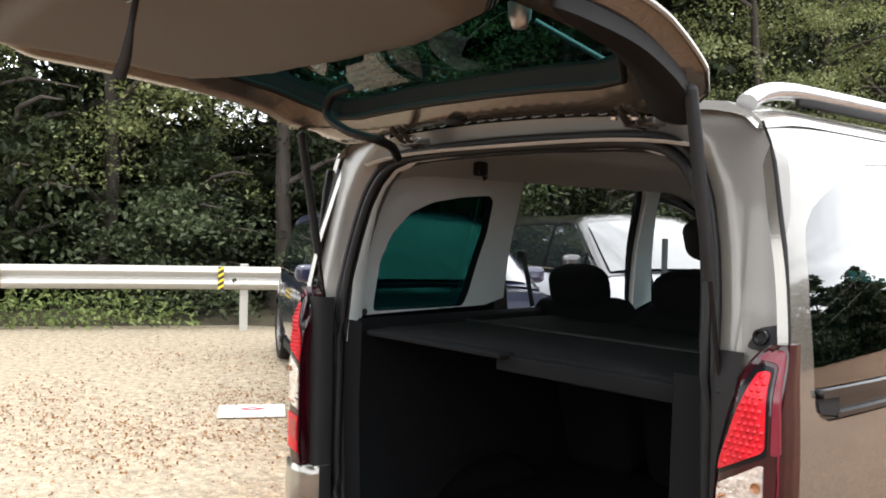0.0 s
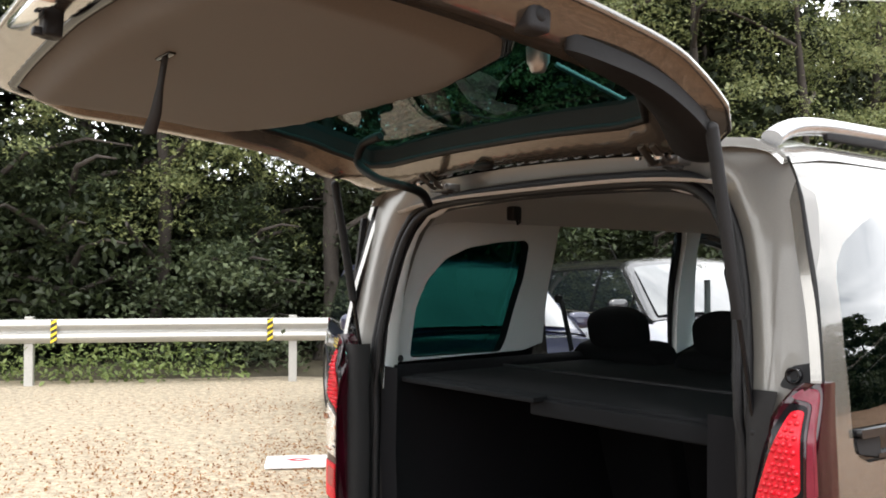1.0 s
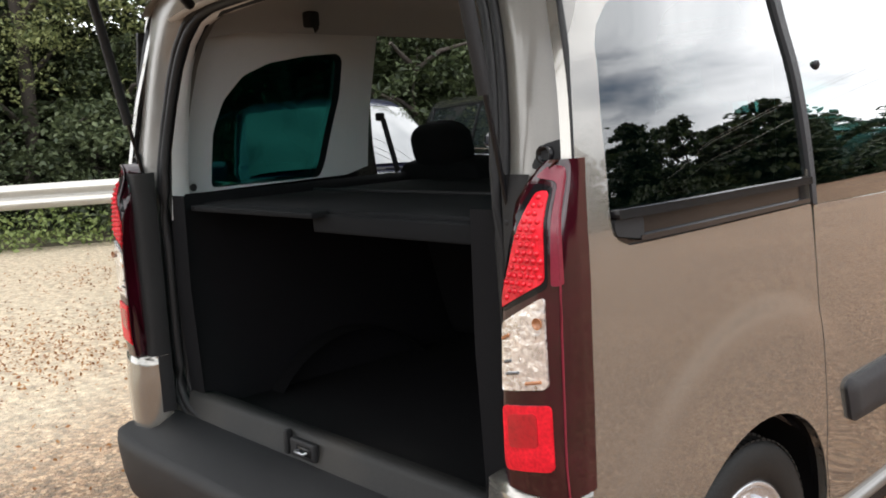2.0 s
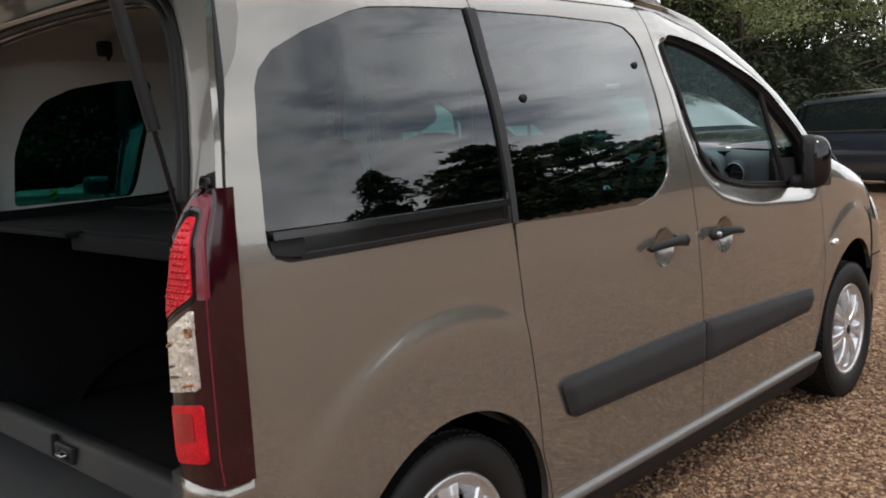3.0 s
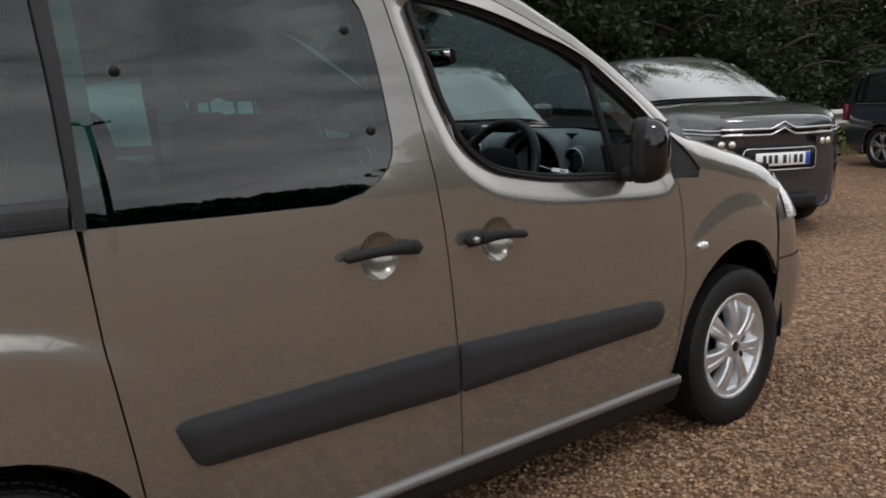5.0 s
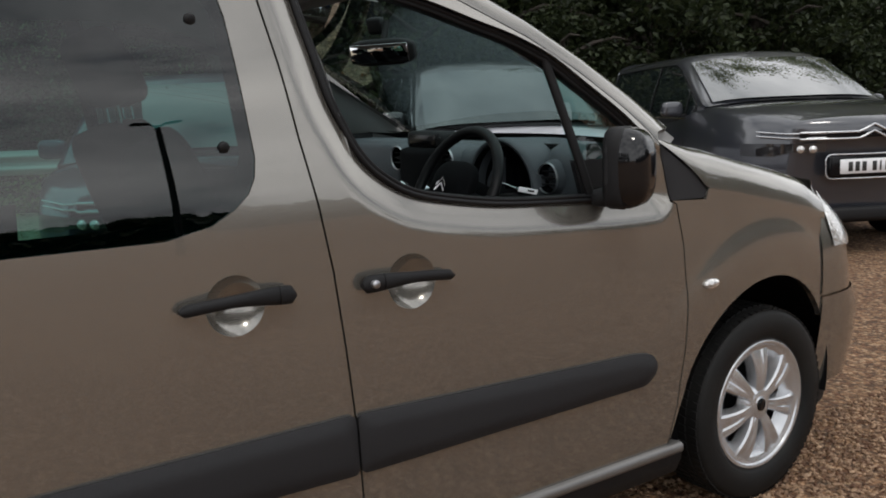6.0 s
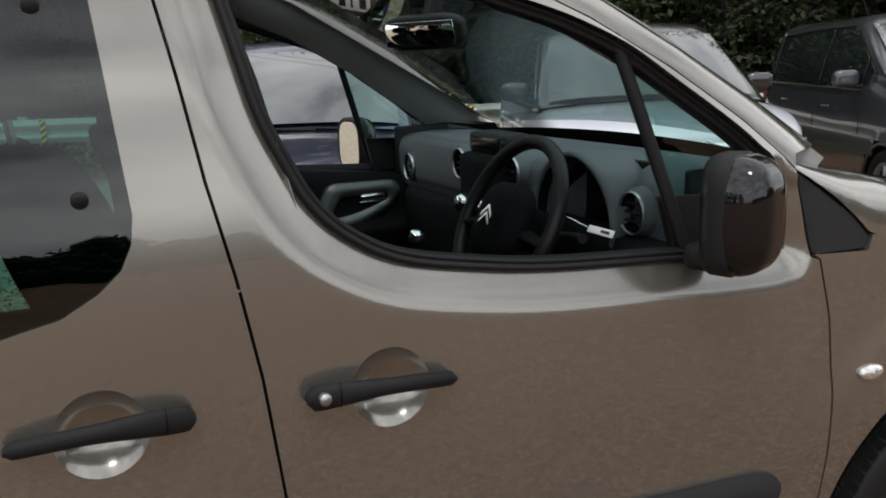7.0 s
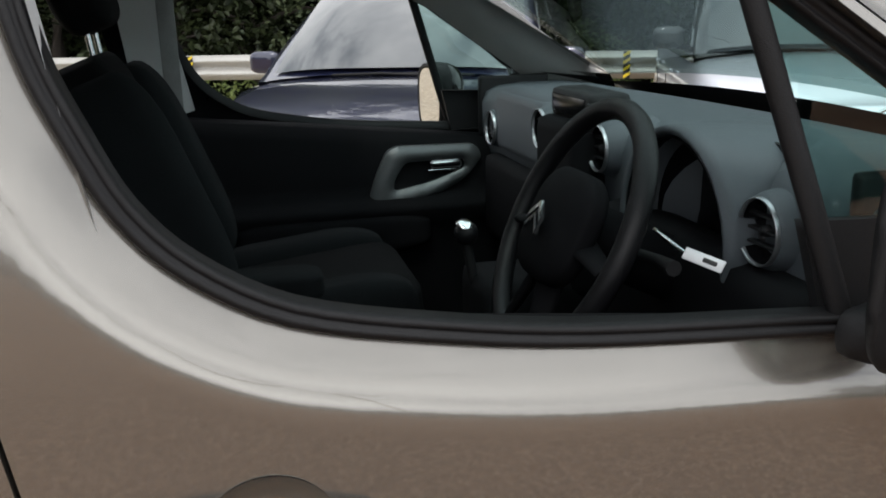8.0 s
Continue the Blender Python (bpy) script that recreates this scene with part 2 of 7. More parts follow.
def hermite(xs, ys):
    xs, ys = np.array(xs, float), np.array(ys, float)
    d = np.gradient(ys, xs)

    def f(x):
        x = min(max(x, xs[0]), xs[-1])
        i = min(int(np.searchsorted(xs, x, side="right")) - 1, len(xs) - 2)
        h = xs[i + 1] - xs[i]
        t = (x - xs[i]) / h
        return float((2 * t**3 - 3 * t**2 + 1) * ys[i] + (t**3 - 2 * t**2 + t) * h * d[i] + (3 * t**2 - 2 * t**3) * ys[i + 1] + (t**3 - t**2) * h * d[i + 1])
    return f


def step01(a, b, x):
    t = min(max((x - a) / (b - a), 0), 1)
    return t * t * (3 - 2 * t)


def dense(poly, step, closed=True):
    """Points along a polyline, no farther apart than step."""
    out = []
    n = len(poly)
    for i in range(n if closed else n - 1):
        a, b = poly[i], poly[(i + 1) % n]
        k = max(1, int(math.hypot(b[0] - a[0], b[1] - a[1]) / step + 0.5))
        out += [(a[0] + (b[0] - a[0]) * j / k, a[1] + (b[1] - a[1]) * j / k) for j in range(k)]
    if not closed:
        out.append(poly[-1])
    return out


def rounded(poly, r=0.02, k=4):
    """Corners of a closed outline rounded by arcs of about r."""
    out = []
    n = len(poly)
    for i in range(n):
        p0, p, p1 = Vector(poly[i - 1]), Vector(poly[i]), Vector(poly[(i + 1) % n])
        a, b = (p0 - p), (p1 - p)
        q = min(r, a.length * 0.45, b.length * 0.45)
        s, e = p + a.normalized() * q, p + b.normalized() * q
        for j in range(k + 1):
            t = j / k
            out.append(tuple((1 - t) ** 2 * s + 2 * t * (1 - t) * p + t * t * e))
    return out


def smooth_poly(poly, closed=True, k=4):
    """Catmull-Rom through the points."""
    out = []
    n = len(poly)
    for i in range(n if closed else n - 1):
        get = (lambda j: Vector(poly[j % n])) if closed else (lambda j: Vector(poly[min(max(j, 0), n - 1)]))
        p0, p1, p2, p3 = get(i - 1), get(i), get(i + 1), get(i + 2)
        for j in range(k):
            t = j / k
            out.append(tuple(0.5 * (2 * p1 + (p2 - p0) * t + (2 * p0 - 5 * p1 + 4 * p2 - p3) * t * t + (3 * p1 - 3 * p2 + p3 - p0) * t**3)))
    if not closed:
        out.append(tuple(poly[-1]))
    return out


def inside(poly, x, y):
    hit = False
    j = len(poly) - 1
    for i in range(len(poly)):
        (xi, yi), (xj, yj) = poly[i], poly[j]
        if (yi > y) != (yj > y) and x < (xj - xi) * (y - yi) / (yj - yi) + xi:
            hit = not hit
        j = i
    return hit


def near(poly, x, y):
    """Distance to a closed outline."""
    a = np.array(poly, float)
    b = np.roll(a, -1, 0)
    d = b - a
    t = np.clip(((np.array([x, y]) - a) * d).sum(1) / np.maximum((d * d).sum(1), 1e-12), 0, 1)
    return float(np.sqrt((((a + t[:, None] * d) - (x, y)) ** 2).sum(1).min()))


from mathutils.geometry import delaunay_2d_cdt


def sheet_bm(outer, holes, place, step=0.03, lip=None, edge_step=None):
    """A curved sheet: an outline with holes in a plane, laid on the surface place(u, v). lip: the vector by which the rims turn in."""
    es = edge_step or step
    loops = [dense(outer, es)] + [dense(h, es) for h in holes]
    verts, edges = [], []
    for lp in loops:
        s = len(verts)
        verts += [Vector(p) for p in lp]
        edges += [(s + i, s + (i + 1) % len(lp)) for i in range(len(lp))]
    us, vs = [p[0] for p in outer], [p[1] for p in outer]
    nu, nv = int((max(us) - min(us)) / step) + 1, int((max(vs) - min(vs)) / step) + 1
    allp = [np.array(lp) for lp in loops]
    for i in range(nu + 1):
        for j in range(nv + 1):
            u, v = min(us) + (i + 0.37) * step, min(vs) + (j + 0.41 + 0.5 * (i % 2)) * step
            if inside(outer, u, v) and not any(inside(h, u, v) for h in holes):
                if min(((lp - (u, v)) ** 2).sum(1).min() for lp in allp) > (0.45 * step) ** 2:
                    verts.append(Vector((u, v)))
    vo, _, faces, *_ = delaunay_2d_cdt(verts, edges, [], 0, 1e-6)
    bm = bmesh.new()
    bv = [bm.verts.new(place(p[0], p[1])) for p in vo]
    for f in faces:
        cu, cv = sum(vo[i][0] for i in f) / len(f), sum(vo[i][1] for i in f) / len(f)
        span = max((vo[i] - vo[j]).length_squared for i in f for j in f)
        wide = abs(sum(vo[f[i - 1]][0] * vo[f[i]][1] - vo[f[i]][0] * vo[f[i - 1]][1] for i in range(len(f))))
        if wide > 0.02 * span and inside(outer, cu, cv) and not any(inside(h, cu, cv) for h in holes):
            try:
                bm.faces.new([bv[i] for i in f])
            except ValueError:
                pass
    bmesh.ops.delete(bm, geom=[v for v in bm.verts if not v.link_faces], context="VERTS")
    bmesh.ops.recalc_face_normals(bm, faces=bm.faces)
    if lip is not None:
        lip = Vector(lip)
        for lp in loops:
            grid_bm([[place(*p) for p in lp], [Vector(place(*p)) + lip for p in lp]], close_u=True, bm=bm)
    return bm


def facing(bm, way):
    """Turns the faces of an open sheet so that most look along way."""
    bm.normal_update()
    if sum(f.calc_area() * f.normal.dot(Vector(way)) for f in bm.faces) < 0:
        bmesh.ops.reverse_faces(bm, faces=bm.faces)
    return bm
# ---- ground, barrier ----
def ground_material():
    m = bpy.data.materials.new("gravel")
    m.use_nodes = True
    n, l = m.node_tree.nodes, m.node_tree.links
    p = n["Principled BSDF"]
    p.inputs["Roughness"].default_value = 0.92
    tc = n.new("ShaderNodeTexCoord")
    vor = n.new("ShaderNodeTexVoronoi")
    vor.inputs["Scale"].default_value = 46.0
    vor2 = n.new("ShaderNodeTexVoronoi")
    vor2.inputs["Scale"].default_value = 95.0
    big = n.new("ShaderNodeTexNoise")
    big.inputs["Scale"].default_value = 0.55
    big.inputs["Detail"].default_value = 6.0
    for q in (vor, vor2, big):
        l.new(tc.outputs["Object"], q.inputs["Vector"])
    ramp = n.new("ShaderNodeValToRGB")
    e = ramp.color_ramp.elements
    e[0].color, e[1].color = (0.125, 0.058, 0.030, 1), (0.50, 0.345, 0.22, 1)
    e.new(0.35).color = (0.240, 0.128, 0.068, 1)
    e.new(0.7).color = (0.345, 0.206, 0.113, 1)
    sep = n.new("ShaderNodeSeparateColor")
    l.new(vor.outputs["Color"], sep.inputs["Color"])
    l.new(sep.outputs["Red"], ramp.inputs["Fac"])
    mx = n.new("ShaderNodeMix")
    mx.data_type = "RGBA"
    mx.blend_type = "MULTIPLY"
    mx.inputs["Factor"].default_value = 1.0
    tone = n.new("ShaderNodeValToRGB")
    tone.color_ramp.elements[0].color, tone.color_ramp.elements[1].color = (0.78, 0.74, 0.70, 1), (1.12, 1.10, 1.06, 1)
    tone.color_ramp.elements[0].position, tone.color_ramp.elements[1].position = 0.35, 0.65
    l.new(big.outputs["Fac"], tone.inputs["Fac"])
    l.new(ramp.outputs["Color"], mx.inputs["A"])
    l.new(tone.outputs["Color"], mx.inputs["B"])
    # crevice shade between the stones, put into the colour
    crevice = n.new("ShaderNodeMapRange")
    crevice.inputs["From Min"].default_value, crevice.inputs["From Max"].default_value = 0.45, 0.75
    crevice.inputs["To Max"].default_value = 0.75
    l.new(vor.outputs["Distance"], crevice.inputs["Value"])
    crevice_tone = n.new("ShaderNodeMix")
    crevice_tone.data_type = "RGBA"
    l.new(crevice.outputs["Result"], crevice_tone.inputs["Factor"])
    l.new(mx.outputs["Result"], crevice_tone.inputs["A"])
    crevice_tone.inputs["B"].default_value = (0.075, 0.045, 0.028, 1)
    # paler stone colour towards the barrier, its edge broken up by noise
    sx = n.new("ShaderNodeSeparateXYZ")
    l.new(tc.outputs["Object"], sx.inputs["Vector"])
    edge_noise = n.new("ShaderNodeMath")
    edge_noise.operation = "MULTIPLY_ADD"
    edge_noise.inputs[1].default_value, edge_noise.inputs[2].default_value = 5.0, -2.5
    l.new(big.outputs["Fac"], edge_noise.inputs[0])
    shift = n.new("ShaderNodeMath")
    shift.operation = "ADD"
    l.new(sx.outputs["X"], shift.inputs[0])
    l.new(edge_noise.outputs[0], shift.inputs[1])
    pale_side = n.new("ShaderNodeMapRange")
    pale_side.inputs["From Min"].default_value, pale_side.inputs["From Max"].default_value = -1.3, -3.6
    pale_side.inputs["To Max"].default_value = 0.55
    l.new(shift.outputs[0], pale_side.inputs["Value"])
    far_end = n.new("ShaderNodeMapRange")
    far_end.inputs["From Min"].default_value, far_end.inputs["From Max"].default_value = 7.0, 4.0
    l.new(sx.outputs["Y"], far_end.inputs["Value"])
    amount = n.new("ShaderNodeMath")
    amount.operation = "MULTIPLY"
    l.new(pale_side.outputs["Result"], amount.inputs[0])
    l.new(far_end.outputs["Result"], amount.inputs[1])
    pale = n.new("ShaderNodeMix")
    pale.data_type = "RGBA"
    l.new(amount.outputs[0], pale.inputs["Factor"])
    l.new(crevice_tone.outputs["Result"], pale.inputs["A"])
    pale.inputs["B"].default_value = (0.64, 0.58, 0.44, 1)
    # clumps of lighter and darker stones
    clump = n.new("ShaderNodeTexNoise")
    clump.inputs["Scale"].default_value = 13.0
    clump.inputs["Detail"].default_value = 5.0
    clump.inputs["Roughness"].default_value = 0.7
    l.new(tc.outputs["Object"], clump.inputs["Vector"])
    cr = n.new("ShaderNodeMapRange")
    cr.inputs["From Min"].default_value, cr.inputs["From Max"].default_value = 0.34, 0.66
    cr.inputs["To Min"].default_value, cr.inputs["To Max"].default_value = 0.62, 1.30
    l.new(clump.outputs["Fac"], cr.inputs["Value"])
    sc = n.new("ShaderNodeVectorMath")
    sc.operation = "SCALE"
    l.new(pale.outputs["Result"], sc.inputs[0])
    l.new(cr.outputs["Result"], sc.inputs["Scale"])
    l.new(sc.outputs["Vector"], p.inputs["Base Color"])
    h = n.new("ShaderNodeMath")
    h.operation = "ADD"
    l.new(vor.outputs["Distance"], h.inputs[0])
    l.new(vor2.outputs["Distance"], h.inputs[1])
    bp = n.new("ShaderNodeBump")
    bp.invert = True
    bp.inputs["Strength"].default_value = 1.0
    bp.inputs["Distance"].default_value = 0.012
    l.new(h.outputs[0], bp.inputs["Height"])
    l.new(bp.outputs["Normal"], p.inputs["Normal"])
    return m


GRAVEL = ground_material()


def relief(x, y):
    far = max(0.0, math.hypot(x, y) - 6)
    return 0.012 * noise.noise((x * 0.5, y * 0.5, 3.1)) + min(far, 40) * 0.002 * noise.noise((x * 0.07, y * 0.07, 9.0))


spans = [-900, -300, -120, -60, -35] + list(np.linspace(-24, 24, 97)) + [35, 60, 120, 300, 900]
bm = grid_bm([[(x, y, relief(x, y) if abs(x) < 30 and abs(y) < 30 else 0) for x in spans] for y in spans])
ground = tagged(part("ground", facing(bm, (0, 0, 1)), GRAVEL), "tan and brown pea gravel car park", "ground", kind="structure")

# crash barrier along the edge of the wood
RAIL = [(-17.5, -12.4), (-10.9, 0.0), (-9.0, 3.6), (-7.75, 5.9), (-5.6, 10.0), (-4.7, 13.0), (-4.5, 17.0), (-4.6, 30.0)]
barrier = thing("crash_barrier", "weathered galvanised steel crash barrier on square posts", "barrier")
path = []
for a, b in zip(RAIL, RAIL[1:]):
    k = max(1, int(math.dist(a, b) / 0.8))
    path += [(a[0] + (b[0] - a[0]) * i / k, a[1] + (b[1] - a[1]) * i / k) for i in range(k)]
path.append(RAIL[-1])
W_BEAM = [(.0, .86), (.012, .855), (.03, .835), (.085, .80), (.085, .775), (.03, .735), (.010, .715), (.010, .700), (.03, .68), (.085, .64), (.085, .615), (.03, .575), (.012, .555), (0, .55)]
rows = []
for i, (x, y) in enumerate(path):
    a, b = path[max(i - 1, 0)], path[min(i + 1, len(path) - 1)]
    d = Vector((b[0] - a[0], b[1] - a[1], 0)).normalized()
    nrm = Vector((d.y, -d.x, 0))
    rows.append([Vector((x, y, z + .012 * noise.noise((x * .2, y * .2, 1)))) + nrm * o for o, z in W_BEAM])
bm = grid_bm(rows)
grid_bm([[p - Vector((.004, 0, 0)) for p in r] for r in rows], bm=bm)
part("beam", bm, GALV, barrier, "corrugated steel beam")


def along(s):
    for a, b in zip(path, path[1:]):
        d = math.dist(a, b)
        if s <= d:
            t = s / d
            return Vector((a[0] + (b[0] - a[0]) * t, a[1] + (b[1] - a[1]) * t, 0)), Vector(((b[0] - a[0]) / d, (b[1] - a[1]) / d, 0))
        s -= d
    return Vector((*path[-1], 0)), Vector((0, 1, 0))


total = sum(math.dist(a, b) for a, b in zip(path, path[1:]))
s0 = 14.04 + 4.07        # the post beside the parked van
k = -5
while s0 + 3.35 * k < total:
    s = s0 + 3.35 * k
    k += 1
    if s < 0:
        continue
    p, d = along(s)
    q = p - Vector((d.y, -d.x, 0)) * .06
    m = Matrix.Translation(q) @ Matrix.Rotation(math.atan2(d.y, d.x), 4, "Z")
    bm = box_bm(.11, .09, .95, (0, 0, .42), .006, 1)
    part("post", move(bm, m), GALV, barrier, smooth=False)

# striped markers on the beam
for k in range(-4, 9):
    s = s0 - .30 + 2.72 * k
    if not 0 < s < total:
        continue
    p2, d2 = along(s)
    mk = part("marker_strip", move(box_bm(.075, .006, .30, (0, 0, 0), .001, 1), Matrix.Translation(p2 + Vector((d2.y, -d2.x, 0)) * .092 + Vector((0, 0, .707))) @ Matrix.Rotation(math.atan2(d2.y, d2.x), 4, "Z")), BLACK_MARK, barrier, "black and yellow hazard marker", smooth=False)
    for j in range(4):
        bm = bmesh.new()
        z = -.15 + .078 * j
        vs = [bm.verts.new(c) for c in ((-.0375, 0, z), (.0375, 0, z + .045), (.0375, 0, z + .08), (-.0375, 0, z + .035))]
        f = bm.faces.new(vs)
        r = bmesh.ops.extrude_face_region(bm, geom=[f])
        bmesh.ops.translate(bm, vec=(0, -.003, 0), verts=[v for v in r["geom"] if isinstance(v, bmesh.types.BMVert)])
        part("stripe", move(bm, Matrix.Translation(p2 + Vector((d2.y, -d2.x, 0)) * .0965 + Vector((0, 0, .707))) @ Matrix.Rotation(math.atan2(d2.y, d2.x), 4, "Z")), YELLOW, mk, smooth=False)
# ---- the van: +y is its nose, +x its driver's side ----
HULL = hermite([.18, .28, .45, .58, .70, .85, .95, 1.02, 1.10, 1.26, 1.417, 1.513, 1.60, 1.652, 1.70, 1.73],
               [.835, .858, .876, .886, .889, .889, .887, .885, .882, .866, .838, .811, .788, .772, .746, .72])
REAR_HUB, FRONT_HUB = (-0.02, 0.297), (2.715, 0.318)
REAR_ARCH, FRONT_ARCH = (-0.03, 0.29, 0.375), (2.70, 0.36, 0.39)
FRONT_WINDOW = smooth_poly([(1.178, 1.585), (1.186, 1.607), (1.215, 1.621), (1.30, 1.614), (1.42, 1.592), (1.54, 1.560), (1.65, 1.523), (1.76, 1.487),
                            (1.864, 1.438), (1.96, 1.372), (2.075, 1.293), (2.135, 1.245), (2.165, 1.215), (2.185, 1.12), (2.200, 1.055), (2.175, 1.043), (2.04, 1.046), (1.936, 1.054), (1.70, 1.069), (1.549, 1.090),
                            (1.42, 1.119), (1.335, 1.167), (1.283, 1.222), (1.25, 1.287), (1.222, 1.357), (1.20, 1.46), (1.182, 1.55)])

WINDOW_Y = [1.186, 1.215, 1.30, 1.42, 1.54, 1.65, 1.76, 1.864, 1.96, 2.075, 2.135, 2.20]
WINDOW_Z = [1.607, 1.621, 1.614, 1.592, 1.560, 1.523, 1.487, 1.438, 1.372, 1.293, 1.245, 1.19]


def hull(y, z):
    """Half width of the body at a place on its flank."""
    x = HULL(z)
    if y > 2.3:
        x -= 0.085 * ((y - 2.3) / 0.95) ** 2.2
    if y < -0.2:
        x -= 0.022 * ((-0.2 - y) / 0.45) ** 2
    r = math.hypot(y - REAR_ARCH[0], z - 0.33)
    k = min(1.0, max(0.0, (0.595 - r) / 0.075))
    x += 0.009 * (1 - (1 - k) ** 2.4) * step01(-0.75, -0.35, y) * (1 - step01(0.12, 0.48, y))
    r = math.hypot(y - FRONT_ARCH[0], z - FRONT_ARCH[1])
    k = min(1.0, max(0.0, (0.570 - r) / 0.13))
    x += 0.013 * (1 - (1 - k) ** 2.4) * step01(0.50, 0.85, z + 0.35 * (y - 2.3))
    if 1.0 < y < 2.35 and z > 0.93:
        d = near(FRONT_WINDOW, y, z) if not inside(FRONT_WINDOW, y, z) else 0.0
        over = z - float(np.interp(y, WINDOW_Y, WINDOW_Z))
        k = max(0.0, 1 - d / 0.070) * (1 - step01(-0.03, 0.006, over))
        x -= 0.30 * max(0.0, over) * step01(1.15, 1.35, y)
        x -= 0.035 * (k - 0.22 * (1 - math.exp(-4.5 * k)))
    return x


def flank(side, off=0.0):
    return lambda y, z: Vector((side * (hull(y, z) + off), y, z))


GLASS1 = [(-.523, 1.168), (-.512, 1.33), (-.49, 1.45), (-.472, 1.485), (-.43, 1.525), (-.34, 1.568), (-.2, 1.617), (-.138, 1.632), (0, 1.641), (.214, 1.649), (.214, 1.165)]
WIN1 = rounded([(-.345, 1.165), (-.335, 1.34), (-.30, 1.44), (-.235, 1.515), (-.14, 1.555), (.0, 1.578), (.13, 1.588), (.155, 1.57), (.158, 1.44), (.105, 1.215), (.08, 1.165)], .02)
TRACK = [(-.523, 1.162), (-.522, 1.14), (-.508, 1.113), (-.476, 1.100), (-.2, 1.101), (.208, 1.104), (.212, 1.160)]
QUARTER_HOLE = GLASS1[:-1] + [(.214, 1.103), (-.476, 1.100), (-.508, 1.113), (-.522, 1.14)]
GLASS2 = [(.222, 1.647), (.575, 1.650), (.87, 1.646), (.94, 1.634), (.985, 1.605), (1.008, 1.57), (1.019, 1.52), (1.026, 1.42), (1.034, 1.31), (1.040, 1.235), (1.034, 1.195),
          (1.018, 1.163), (.985, 1.134), (.935, 1.107), (.84, 1.087), (.55, 1.091), (.226, 1.100)]
GAP_C = [(.229, 1.098), (.233, 1.0), (.250, .83), (.285, .62), (.310, .47), (.352, .36), (.372, .285)]
GAP_B = [(1.066, 1.706), (1.080, 1.64), (1.10, 1.53), (1.118, 1.42), (1.14, 1.27), (1.168, 1.13), (1.192, .98), (1.210, .80), (1.225, .63), (1.240, .44), (1.252, .285)]
GAP_A = [(2.272, 1.020), (2.30, .905), (2.314, .76), (2.312, .60), (2.295, .42), (2.268, .30)]
DOOR_TOP = [(1.20, 1.694), (1.32, 1.668), (1.45, 1.632), (1.62, 1.565), (1.80, 1.480), (1.95, 1.392), (2.10, 1.292), (2.19, 1.222), (2.214, 1.195), (2.250, 1.026)]


def shifted(line, d):
    return [(y + d, z) for y, z in line]


def arc(c, a0, a1, n=18):
    return [(c[0] + c[2] * math.cos(a0 + (a1 - a0) * i / n), c[1] + c[2] * math.sin(a0 + (a1 - a0) * i / n)) for i in range(n + 1)]


G = 0.0025
QUARTER = ([(-.602, .625), (-.604, 1.0), (-.600, 1.26), (-.572, 1.45), (-.537, 1.63), (-.520, 1.705), (.218, 1.706), (.218, 1.101)] + shifted(GAP_C, -G)[1:]
           + arc(REAR_ARCH, math.radians(2), math.radians(160), 24) + [(-.405, .43), (-.41, .555), (-.50, .60)])
SLIDER = [(.2225, 1.099)] + [(.2225, 1.706)] + shifted(GAP_B, -G) + shifted(GAP_C, G)[::-1]
FRONT_DOOR = shifted(GAP_B, G)[::-1] + DOOR_TOP + shifted(GAP_A, -G)
FENDER = shifted(GAP_A, G)[::-1] + [(2.258, 1.030), (2.40, 1.021), (2.412, 1.052), (2.55, 1.028), (2.80, .965), (2.95, .925), (3.03, .900), (3.03, .63), (3.033, .56)] + arc(FRONT_ARCH, math.radians(31), math.radians(162), 24) + [(2.325, .46)]

GRIPS = ((0.967, 0.941, 0.063), (1.388, 0.930, 0.064))


def disc(c, n=36):
    return [(c[0] + c[2] * math.cos(2 * math.pi * i / n), c[1] + c[2] * math.sin(2 * math.pi * i / n)) for i in range(n)]


van = thing("van", "beige-brown metallic passenger van with raised tailgate parked on gravel", "van")


def flank_part(name, outline, holes, mat, side, off=0.0, step=0.03, lip=0.022, parent=None, label="", edge=0.015):
    bm = sheet_bm(outline, holes, flank(side, off), step, (-side * lip, 0, 0) if lip else None, edge)
    return part(name, bm, mat, parent or van, label)


